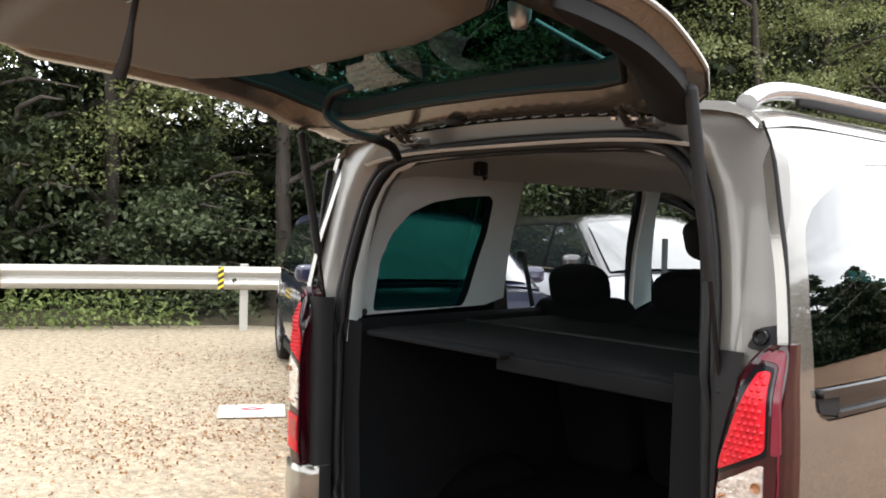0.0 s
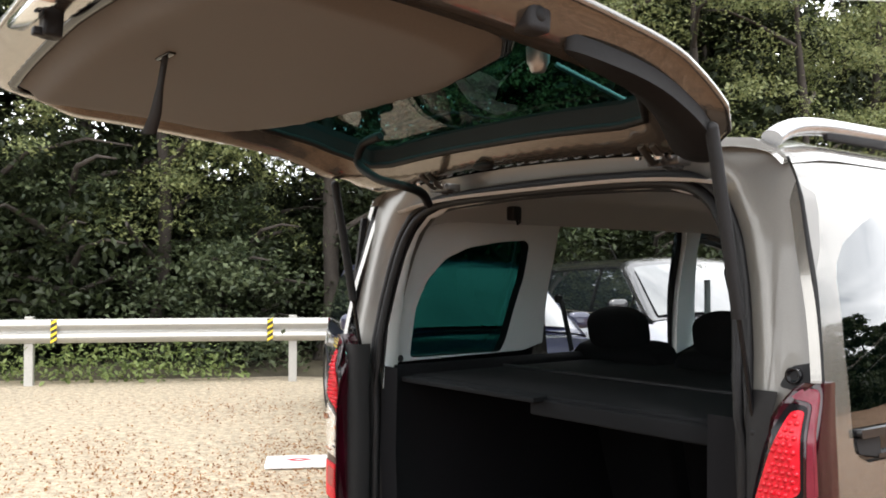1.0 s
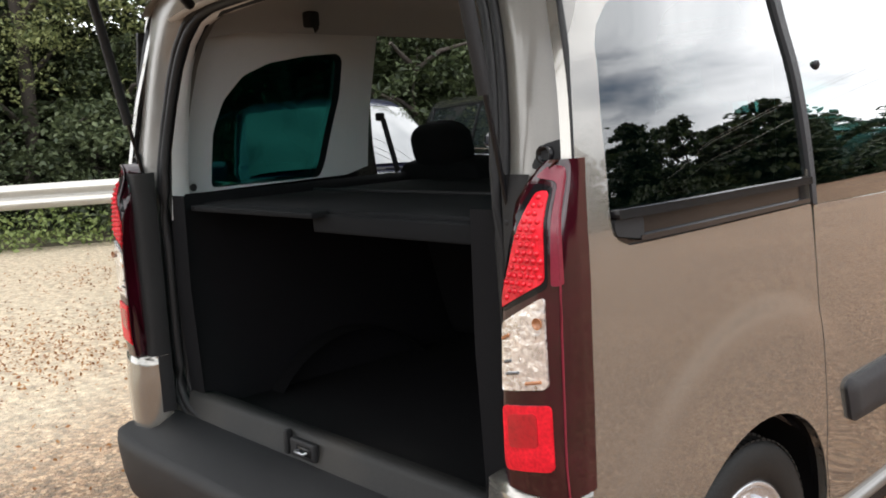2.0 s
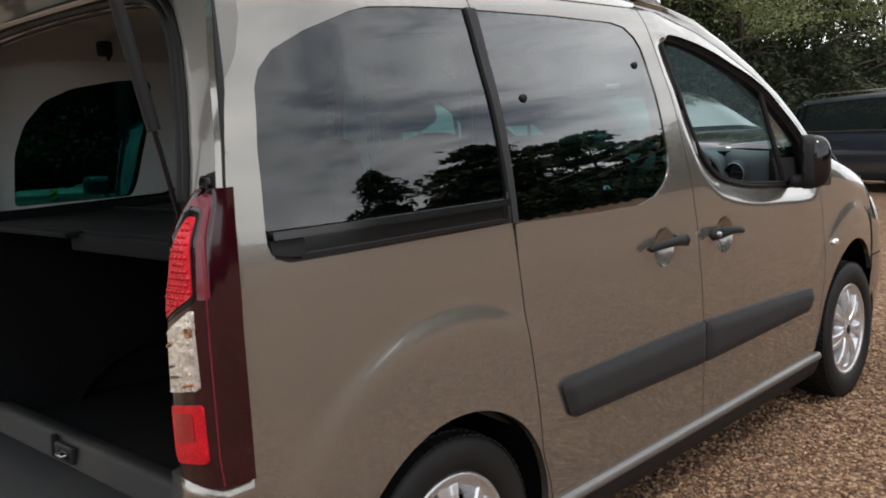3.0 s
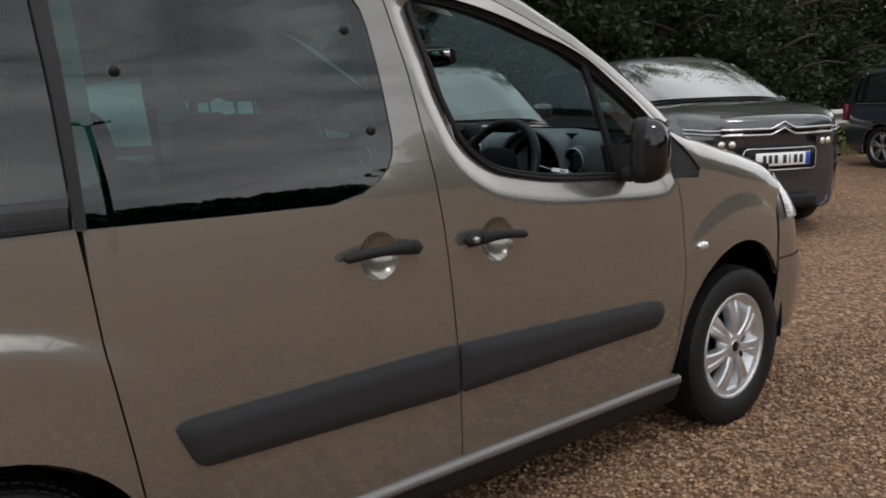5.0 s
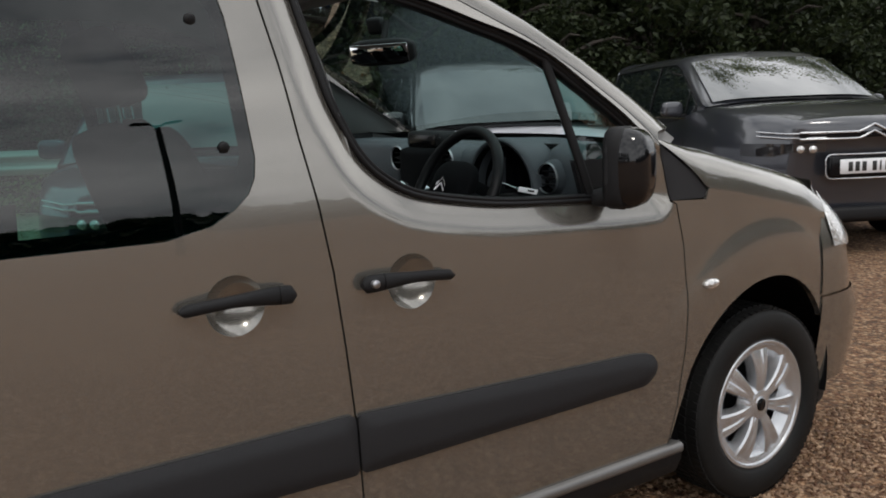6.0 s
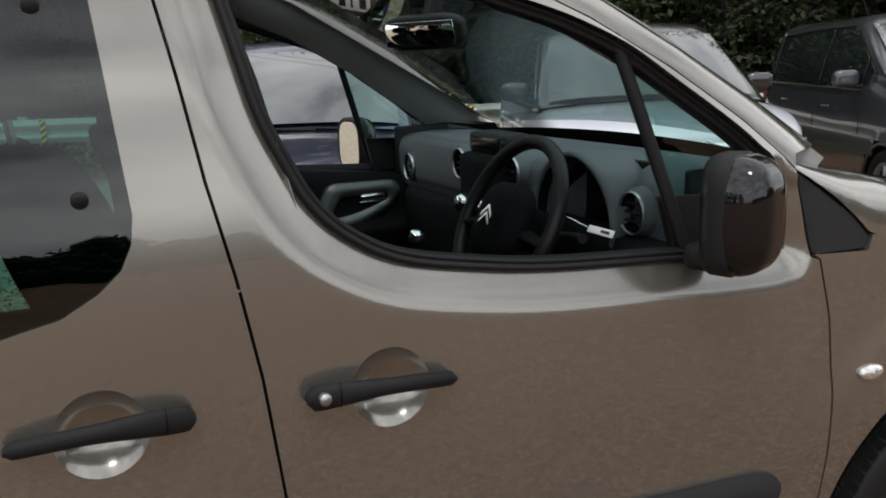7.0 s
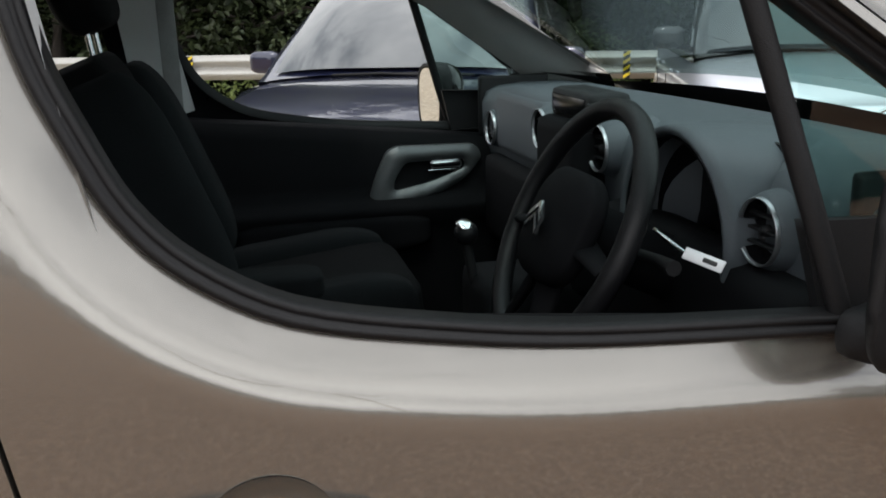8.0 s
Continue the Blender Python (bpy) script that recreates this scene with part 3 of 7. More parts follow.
for side in (1, -1):
    fine = 0.022 if side > 0 else 0.04
    quarter = flank_part("rear_quarter_panel", QUARTER, [QUARTER_HOLE], PAINT, side, step=fine)
    slider = flank_part("sliding_door", SLIDER, [GLASS2, disc(GRIPS[0])], PAINT, side, step=fine)
    door = flank_part("front_door", FRONT_DOOR, [FRONT_WINDOW, disc(GRIPS[1])], PAINT, side, step=fine * 0.62, edge=0.01)
    fender = flank_part("front_wing", FENDER, [], PAINT, side, step=fine)
    flank_part("window_pane", shifted(GLASS1, 0), [], PRIVACY, side, -0.004, 0.03, 0.0, quarter, "dark tinted rear side window")
    flank_part("window_pane", shifted(GLASS2, 0), [], PRIVACY, side, -0.004, 0.03, 0.0, slider, "dark tinted sliding door window")
    # black sheet added behind the pane, standing for the dark interior
    flank_part("window_backing", GLASS1, [WIN1], CARPET_AND_SHADE, side, -0.016, 0.04, 0.0, quarter)
    flank_part("door_track", TRACK, [], TRACK_BLACK, side, -0.010, 0.03, 0.0, quarter, "black sliding door track")
    flank_part("track_rail", [(-.46, 1.150), (.206, 1.150), (.206, 1.166), (-.515, 1.166), (-.515, 1.150)], [], TRACK_BLACK, side, 0.014, 0.03, 0.03, quarter)
    flank_part("track_lip", [(-.45, 1.106), (.205, 1.108), (.205, 1.117), (-.45, 1.115)], [], TRACK_BLACK, side, 0.006, 0.03, 0.018, quarter)
    flank_part("track_end_cap", rounded([(-.516, 1.120), (-.44, 1.108), (-.437, 1.150), (-.518, 1.150)], 0.012), [], BLACK_PLASTIC, side, 0.004, 0.02, 0.02, quarter)
    flank_part("pillar_strip", [(.199, 1.650), (.234, 1.650), (.2385, 1.098), (.2165, 1.104)], [], GREY_PLASTIC, side, 0.006, 0.03, 0.012, slider, "satin black strip between the side windows")
    for own, line in ((slider, [(.384, .632), (.408, .648), (1.2195, .652), (1.2265, .506), (.452, .526), (.428, .538)]),
                      (door, [(1.2250, .650), (2.11, .615), (2.165, .606), (2.190, .574), (2.186, .545), (2.150, .515), (1.2325, .506)])):
        line = rounded(line, .018)
        bulge = lambda y, z: Vector((side * (hull(y, z) + .010 + .012 * step01(0, .028, near(line, y, z))), y, z))
        part("side_moulding", sheet_bm(line, [], bulge, .018, (-side * .025, 0, 0), .012), GREY_PLASTIC, own, "dark grey rubbing strip")
    # dished grips
    for own, c in ((slider, GRIPS[0]), (door, GRIPS[1])):
        rows = []
        for k in range(9):
            q = 1 - k / 8
            rows.append([Vector((side * (hull(c[0], c[1]) + .0005 - .034 * max(0, 1 - q * q) ** .8), c[0] + c[2] * q * math.cos(a), c[1] + c[2] * q * math.sin(a))) for a in (2 * math.pi * i / 36 for i in range(36))])
        bm = grid_bm(rows, close_u=True)
        part("handle_dish", facing(bm, (side, 0, 0)), PAINT, own)
    # handles
    for own, y0, y1, z0, z1, cap in ((slider, .846, 1.090, .950, .950, 1.050), (door, 1.249, 1.489, .943, .934, 1.296)):
        rows = []
        n = 26
        for i in range(n + 1):
            t = i / n
            y, z = y0 + (y1 - y0) * t, z0 + (z1 - z0) * t
            end = min(1.0, math.sqrt(max(0.0, 1 - (max(0.0, abs(t - 0.5) - 0.44) / 0.06) ** 2)))
            hgt = (0.0130 + 0.0075 * (step01(0.35, 0.92, t) if own is slider else step01(0.55, 0.08, t))) * (0.35 + 0.65 * end)
            bow = 0.022 * math.sin(math.pi * min(max(t, 0.0), 1)) + 0.018
            x = .888 + bow
            rows.append([(side * (x + 0.010 * math.cos(a)), y, z + 0.010 * math.sin(t * math.pi) + hgt * math.sin(a)) for a in (2 * math.pi * k / 10 for k in range(10))])
        bm = grid_bm(rows, close_u=True)
        for r in (rows[0], rows[-1]):
            bm.faces.new([bm.verts.new(q) for q in r])
        bmesh.ops.recalc_face_normals(bm, faces=bm.faces)
        grip = part("door_handle", bm, BLACK_PLASTIC, own, "black plastic pull handle")
        seam = [(side * (.888 + .018 + .022 * math.sin(math.pi * (cap - y0) / (y1 - y0)) + .0102 * math.cos(a)), cap, z0 + (z1 - z0) * (cap - y0) / (y1 - y0) + .010 * math.sin(math.pi * (cap - y0) / (y1 - y0)) + .0203 * math.sin(a)) for a in np.linspace(-1.3, 1.3, 9)]
        part("cap_seam", tube_bm(seam, .0012, 5), GLOSS_BLACK, grip)
    bm = lathe_bm([(0, .008), (.0085, .008), (.0095, .005), (.0095, -.01)], 20)
    part("door_lock", move(bm, Matrix.Translation((side * .924, 1.272, .946)) @ Matrix.Scale(side, 4, (1, 0, 0))), VENT_RING, door)
    # black corner behind the mirror foot and on the wing
    flank_part("wing_corner_panel", rounded([(2.222, 1.190), (2.258, 1.030), (2.398, 1.026), (2.408, 1.046), (2.36, 1.095)], 0.012), [], GREY_PLASTIC, side, -0.006, 0.03, 0.012, fender)
    # indicator
    bm = bmesh.new()
    bmesh.ops.create_uvsphere(bm, u_segments=20, v_segments=10, radius=1)
    part("side_indicator", move(bm, Matrix.Translation((side * (hull(2.409, .772) + .002), 2.409, .772)) @ Matrix.Diagonal((.013, .033, .016, 1))), LAMP_CLEAR, fender, "clear oval side repeater")
    # window rubber and glass of the front door
    def ring(off, dep):
        c = np.mean(FRONT_WINDOW, 0)
        out = []
        n = len(FRONT_WINDOW)
        for i in range(n):
            a, b = np.array(FRONT_WINDOW[i - 1]), np.array(FRONT_WINDOW[(i + 1) % n])
            d = (b - a) / max(np.linalg.norm(b - a), 1e-6)
            nrm = np.array([-d[1], d[0]])
            p = np.array(FRONT_WINDOW[i])
            if np.dot(nrm, c - p) < 0:
                nrm = -nrm
            q = p + nrm * off
            out.append(Vector((side * (HULL(float(p[1])) - 0.019 + dep), q[0], q[1])))
        return out
    prof = [(0.0, -.004), (0.002, .002), (0.007, .004), (0.010, .001), (0.012, -.004), (0.0135, -.002), (0.018, -.001), (0.0205, -.006), (0.022, -.03), (0.0, -.03)]
    bm = grid_bm([ring(o, d) for o, d in prof], close_u=True)
    bmesh.ops.recalc_face_normals(bm, faces=bm.faces)
    part("window_seal", bm, RUBBER, door, "black ribbed window rubber")
    bar = [Vector((side * (HULL(1.44) - .03), 1.856, 1.455)), Vector((side * (HULL(1.167) - .03), 1.955, 1.135)), Vector((side * (HULL(1.06) - .03), 1.985, 1.045))]
    part("quarter_light_bar", tube_bm(bar, 0.0095, 10, flat=1.3), BLACK_PLASTIC, door)
    flank_part("quarter_light", [(1.868, 1.432), (1.96, 1.366), (2.075, 1.287), (2.15, 1.225), (2.165, 1.155), (1.948, 1.165)], [], TINT, side, -0.034, 0.05, 0.0, door, "small green-tinted fixed corner glass")
    flank_part("mirror_foot_panel", [(1.945, 1.163), (2.172, 1.156), (2.195, 1.052), (1.972, 1.052)], [], BLACK_PLASTIC, side, -0.028, 0.04, 0.015, door)
    # sill
    rows = []
    for y in np.linspace(.372, 2.32, 40):
        x = .862
        rows.append([(side * (x + a), y, z) for a, z in ((-.02, .300), (.006, .297), (.014, .290), (.016, .276), (.012, .268), (-.01, .264))])
    part("sill_strip", facing(grid_bm(rows), (side, 0, 0)), SILL_GREY, van, "scuffed grey sill strip")
    rows = []
    for y in np.linspace(.36, 2.33, 30):
        rows.append([(side * a, y, z) for a, z in ((.864, .267), (.858, .235), (.838, .19), (.80, .165), (.70, .16))])
    part("sill_lower", facing(grid_bm(rows), (side, 0, 0)), BLACK_PLASTIC, van)
    # rivets on the tinted glass
    for y, z in ((.345, 1.417), (.948, 1.513), (.977, 1.260)):
        bm = lathe_bm([(0, .006), (.008, .006), (.0115, .003), (.0115, -.004)], 18)
        part("window_stud", move(bm, Matrix.Translation((side * (hull(y, z) - .002), y, z)) @ Matrix.Rotation(side * radians(12), 4, "Y") @ Matrix.Scale(side, 4, (1, 0, 0))), RUBBER, slider)

# the near-side sliding door stands open, slid back along the quarter panel
slider.location = (-.065, -.735, 0)

# wheels
def wheel(parent, x, y, z, side, size=1.0):
    hub = part("wheel", lathe_bm([(.10, -.10), (.20, -.10), (.21, -.02), (.205, .02)], 40), BLACK_PLASTIC, parent, m=Matrix.Translation((x, y, z)) @ Matrix.Scale(side, 4, (1, 0, 0)) @ Matrix.Diagonal((1, size, size, 1)))
    prof = [(.215, -.10), (.25, -.105), (.29, -.105), (.308, -.095), (.3155, -.075), (.3175, -.045), (.318, 0), (.3175, .045), (.3155, .072), (.309, .090), (.296, .099), (.26, .103), (.228, .098), (.214, .085), (.21, .06)]
    part("tyre", lathe_bm(prof, 72), TYRE, hub, "worn black tyre with block tread")
    # tread blocks
    bm = bmesh.new()
    for k in range(72):
        for j, (x0, x1) in enumerate(((-.088, -.060), (-.052, -.022), (-.015, .015), (.022, .052), (.060, .090))):
            a = 2 * math.pi * (k + 0.25 * (j % 2) + (0.12 if j in (0, 4) else 0)) / 72
            w = 2 * math.pi / 72 * 0.36
            r0, r1 = .312, .3225 - (.006 if j in (0, 4) else 0)
            c = [(xx, r * math.cos(a + s * w + (xx * 0.6)), r * math.sin(a + s * w + (xx * 0.6))) for r in (r0, r1) for xx in (x0, x1) for s in (-1, 1)]
            v = [bm.verts.new(q) for q in c]
            for f in ((4, 5, 7, 6), (0, 1, 5, 4), (2, 6, 7, 3), (0, 4, 6, 2), (1, 3, 7, 5)):
                bm.faces.new([v[i] for i in f])
    bmesh.ops.recalc_face_normals(bm, faces=bm.faces)
    tagged(part("tread", bm, TYRE, hub, "block tread", smooth=False), kind="stuff")
    # trim: rim ring, outer band, seven ridged blades with holes between them
    part("rim", lathe_bm([(.214, .078), (.216, .088), (.209, .093), (.198, .086), (.193, .068), (.186, .03)], 64), WHEEL_SILVER, hub)
    # black disc added for the shade behind the wheel blades
    part("rim_shadow_disc", lathe_bm([(0, .02), (.195, .02)], 40), CARPET_AND_SHADE, hub)
    part("trim_band", lathe_bm([(.150, .045), (.166, .066), (.180, .079), (.198, .085)], 64), WHEEL_SILVER, hub, smooth=False)
    part("trim_hub", lathe_bm([(.0, .088), (.045, .088), (.058, .080), (.068, .045)], 42), WHEEL_SILVER, hub)
    for k in range(7):
        rows = []
        for q in np.linspace(0, 1, 9):
            r, x = .040 + .157 * q, .086 + .010 * math.sin(math.pi * q) - .008 * q * q
            w = .016 + .030 * q ** 1.3
            g = .004 * step01(.15, .5, q)
            rows.append([(x - d, r, u * w) for u, d in ((-1.12, .040), (-1, .006), (-.80, 0), (-.30, .001), (-.12, g), (.12, g), (.30, .001), (.80, 0), (1, .006), (1.12, .040))])
        bm = facing(grid_bm(rows), (1, 0, 0))
        part("wheel_blade", move(bm, Matrix.Rotation(2 * math.pi * (k + .75) / 7, 4, "X")), WHEEL_SILVER, hub, "silver wheel trim blade", smooth=False)
    part("centre_cap", lathe_bm([(0, .090), (.026, .090), (.031, .085), (.05, .080), (.055, .05)], 32), WHEEL_SILVER, hub)
    part("cap_badge", lathe_bm([(0, .0925), (.020, .0925), (.022, .088)], 24), GLOSS_BLACK, hub)
    return hub


for side in (1, -1):
    wheel(van, side * .755, *REAR_HUB, side, .94)
    wheel(van, side * .765, *FRONT_HUB, side)
    # wheel housings
    for cy, cz, cr in (REAR_ARCH, FRONT_ARCH):
        rows = []
        for i in range(25):
            a = math.radians(-12 + 204 * i / 24)
            y, z = cy + cr * math.cos(a), cz + cr * math.sin(a)
            rows.append([(side * (hull(y, max(z, .3)) - .004), y, z), (side * .84, cy + (cr + .01) * math.cos(a), cz + (cr + .01) * math.sin(a)), (side * .52, cy + (cr + .01) * math.cos(a), cz + (cr + .01) * math.sin(a))])
        part("wheel_housing", grid_bm(rows), CARPET_AND_SHADE, van)

# inner shell that closes the gaps behind the panels
for side in (1, -1):
    part("inner_skin", sheet_bm([(-.59, .50), (-.59, 1.26), (-.52, 1.69), (1.20, 1.69), (1.62, 1.56), (2.19, 1.215), (2.30, 1.02), (2.31, .30), (.38, .26), (.35, .36), (.26, .54), (0, .68), (-.3, .63), (-.40, .50)],
                                [[(-.50, 1.165), (-.50, 1.33), (-.465, 1.475), (-.33, 1.555), (-.13, 1.62), (.19, 1.635), (.19, 1.16)], [(.25, 1.63), (.88, 1.63), (.96, 1.60), (1.0, 1.53), (1.02, 1.24), (.985, 1.15), (.9, 1.115), (.25, 1.12)] if side > 0 else
                                 [(.27, 1.66), (1.03, 1.66), (1.07, 1.40), (1.14, 1.0), (1.20, .36), (.42, .36), (.36, .42), (.30, .62), (.27, .9)],
                                 [(p[0] + (1.6 - p[0]) * .03, p[1] + (1.28 - p[1]) * .06) for p in FRONT_WINDOW]],
                                lambda y, z: Vector((side * (HULL(z) - (.034 if y < 2.2 else .05)), y, z)), 0.06), GLOSS_BLACK, van, "black inner door skins")

# roof
ROOF = hermite([0, .25, .45, .60, .68, .725, .746], [1.800, 1.796, 1.786, 1.768, 1.750, 1.728, 1.704])
rows = []
for y in np.concatenate([np.linspace(-.56, 1.10, 24), np.linspace(1.16, 1.52, 10)]):
    drop = 0.075 * step01(1.0, 1.55, y) ** 1.3 + 0.05 * step01(-.35, -.62, y)
    pinch = 1 - 0.13 * step01(1.0, 1.6, y)
    rows.append([(s * x * pinch, y, ROOF(x) - drop * (1 - 0.5 * (x / .746) ** 4)) for s, x in [(-1, .746), (-1, .735), (-1, .72), (-1, .69), (-1, .64), (-1, .5), (-1, .3), (1, 0), (1, .3), (1, .5), (1, .64), (1, .69), (1, .72), (1, .735), (1, .746)]])
part("roof", facing(grid_bm(rows), (0, 0, 1)), PAINT, van)
roof_front = rows[-1]
# windscreen pillars
for side in (1, -1):
    rows = []
    top = [(1.066, 1.706)] + DOOR_TOP[:-1]
    for i, (y, z) in enumerate(top):
        t = i / (len(top) - 1)
        a = Vector((side * hull(y, z), y, z + .003))
        if y < 1.5:
            k = (y - 1.066) / (1.5 - 1.066)
            b = Vector((side * (.746 - .097 * max(0, k) ** 1.5 - .02), y + .03, 1.718 - .028 * step01(1.05, 1.5, y)))
        else:
            k = (y - 1.5) / (2.214 - 1.5)
            b = Vector((side * (.640 + .075 * k), 1.535 + .865 * k, 1.690 - .495 * k))
        rise = .030 * step01(1.1, 1.5, y)
        mid = (a + b) / 2 + Vector((side * .020, .004, .014 + rise * .7))
        rows.append([a, a + Vector((side * -.006, .002, .012 + rise * .5)), (a * .6 + mid * .4) + Vector((side * .004, 0, .010 + rise * .3)), mid, (b * .7 + mid * .3) + Vector((0, 0, .004)), b])
    part("windscreen_pillar", facing(grid_bm(rows), (side, 0, .6)), PAINT, van)
# windscreen
rows = []
for i in range(13):
    k = i / 12
    hw = .640 + .075 * k
    rows.append([(hw * s, 1.535 + .865 * k + .06 * (1 - s * s) - .0, 1.690 - .495 * k + .03 * (1 - s * s) + .025 * math.sin(math.pi * k)) for s in np.linspace(-1, 1, 17)])
screen = part("windscreen", facing(grid_bm(rows), (0, 1, .5)), WINDSCREEN, van, "large raked windscreen")
# bonnet and nose
def bonnet(y, s):
    base = 1.188 - .24 * (y - 2.40) - .10 * step01(3.08, 3.42, y)
    hw = (.745 if y < 2.6 else .745 - .10 * ((y - 2.6) / .8) ** 2)
    return Vector((s * hw, y + .06 * (1 - s * s) + .03 * (1 - s * s) * step01(2.5, 3.4, y), base - .038 * abs(s) ** 3 + .012 * math.exp(-((abs(s) - .62) / .12) ** 2)))


rows = [[bonnet(y, s) for s in np.linspace(-1, 1, 31)] for y in np.linspace(2.45, 3.36, 26)]
part("bonnet", facing(grid_bm(rows), (0, 0, 1)), PAINT, van)
rows = [[(x, 2.402 + .058 * (1 - (x / .73) ** 2), 1.176 + .020 * (1 - (x / .73) ** 2)), (x, 2.45 + .05 * (1 - (x / .73) ** 2), 1.155 + .012 * (1 - (x / .73) ** 2)), (x, 2.54, 1.09)] for x in np.linspace(-.73, .73, 21)]
part("scuttle", facing(grid_bm(rows), (0, 0, 1)), BLACK_PLASTIC, van)
for side in (1, -1):
    # wing top between flank and bonnet
    rows = []
    for y in np.concatenate([np.linspace(2.214, 2.40, 7), np.linspace(2.43, 3.06, 20)]):
        z = float(np.interp(y, [2.214, 2.25, 2.30, 2.36, 2.41, 2.55, 2.80, 2.95, 3.06], [1.198, 1.176, 1.144, 1.098, 1.051, 1.027, .964, .924, .888]))
        top = float(np.interp(y, [2.214, 2.345, 2.43, 2.60, 2.80, 2.95, 3.06], [1.212, 1.176, 1.160, 1.117, 1.074, 1.038, .985]))
        a = Vector((side * (hull(y, z) - .001), y, z))
        f = min(1, (y - 2.214) / .216)
        b = Vector((side * (.715 + .03 * f), 2.40 + .03 * f, 1.195 - .03 * f)) if y < 2.42 else bonnet(y, side * .995) + Vector((0, 0, -.004))
        b.z = min(b.z, top + .004)
        g = step01(2.6, 3.06, y)
        ox = abs(a.x)
        h = top - z
        rows.append([a, Vector((side * (ox - .003), y, z + .35 * h)), Vector((side * (ox - .013 - .006 * g), y + .004, z + .68 * h)), Vector((side * (ox - .036 - .014 * g), y + .010, z + .90 * h)), Vector((side * (ox - .075 - .02 * g), y + .02, top)), b])
    part("wing_top", facing(grid_bm(rows), (side * .4, 0, 1)), PAINT, van)
    part("wing_liner", grid_bm([[Vector((p.x - side * .012, p.y - .012, p.z - .008)) for p in r] for r in rows[:12]]), BLACK_PLASTIC, van)
# front end: one wrap from wing to wing
def nose(u, z):
    """u from -1 (near side wing) over the front (0) to 1."""
    a = u * math.pi / 2
    e = 0.70
    cx = math.copysign(abs(math.sin(a)) ** e, math.sin(a))
    cy = abs(math.cos(a)) ** e
    side_w = hull(3.02, min(max(z, .3), 1.0)) + .004
    reach = float(np.interp(z, [.20, .30, .42, .55, .628, .632, .70, .82, .88, .93, .97, 1.02], [.44, .53, .57, .565, .47, .455, .43, .36, .28, .18, .08, .0]))
    crown = .25 * step01(.62, .97, z) * (1 - cx * cx)
    return Vector((side_w * cx * (1 - .05 * step01(.80, 1.02, z)), 3.03 + reach * cy + crown, z))


us = np.linspace(-1, 1, 61)
part("front_bumper", facing(grid_bm([[nose(u, z) for u in us] for z in (.30, .32, .36, .42, .48, .55, .60, .625)]), (0, 1, 0)), PAINT, van, "beige front bumper")
part("nose_panel", facing(grid_bm([[nose(u, z) + Vector((0, -.004, 0)) for u in us] for z in (.632, .68, .74, .80, .84, .88, .91, .94, .97, .995, 1.02)]), (0, 1, 0)), PAINT, van)
part("grille", facing(grid_bm([[nose(u, z) + Vector((0, .006, 0)) for u in np.linspace(-.42, .42, 25)] for z in (.68, .74, .80, .86)]), (0, 1, 0)), GLOSS_BLACK, van)
for side in (1, -1):
    part("headlamp", facing(grid_bm([[nose(side * u, .745 + .05 * u + (.135 + .055 * u) * k) + Vector((side * .005, .006, .002)) for u in np.linspace(.36, .965, 22)] for k in np.linspace(0, 1, 8)]), (side, 1, 0)), LAMP_CLEAR, van, "clear headlamp")
    part("bumper_corner", facing(grid_bm([[nose(side * u, z) + Vector((-side * .03, -.03, 0)) for u in np.linspace(0, .985, 24)] for z in (.205, .26, .305)]), (side, 1, 0)), BLACK_PLASTIC, van)

# ---- rear end ----
OPENING_R = [(0, .512), (.45, .512), (.58, .516), (.645, .545), (.672, .60), (.672, .80), (.662, 1.10), (.648, 1.30), (.628, 1.43), (.602, 1.53), (.566, 1.60), (.512, 1.648), (.42, 1.674), (.20, 1.684), (0, 1.687)]
OPENING = OPENING_R + [(-x * 1.03, z) for x, z in OPENING_R[-2:0:-1]]
BACK_R = [(0, .44), (.70, .44), (.80, .52), (.838, .70), (.845, 1.0), (.838, 1.26), (.815, 1.45), (.775, 1.62), (.735, 1.705), (.66, 1.748), (.45, 1.775), (0, 1.785)]
BACK = BACK_R + [(-x, z) for x, z in BACK_R[-2:0:-1]]


def back(x, z, off=0.0):
    d = near(OPENING, x, z)
    y = -.615 + .16 * max(z - 1.22, 0) + .03 * step01(.60, .86, abs(x)) ** 2
    y += .050 * (1 - step01(.0, .10, d))
    return Vector((x, y - off, z))


part("rear_frame", facing(sheet_bm(BACK, [OPENING], back, 0.016, (0, .05, 0), 0.015), (0, -1, 0)), PAINT_FRAME_SHADE, van, "painted tailgate opening frame")
loop = smooth_poly(OPENING, True, 3)
part("tailgate_seal", tube_bm([back(x, z, .012) for x, z in loop], .014, 8, True), RUBBER, van, "black rubber door seal")
part("tailgate_seal_outer", tube_bm([back(x * 1.035, 1.08 + (z - 1.08) * 1.030, .006) for x, z in loop], .012, 8, True), RUBBER, van)
part("tailgate_seal_inner", tube_bm([back(x * .982, z * .988 + .012, -.012) for x, z in loop], .012, 8, True), RUBBER, van)
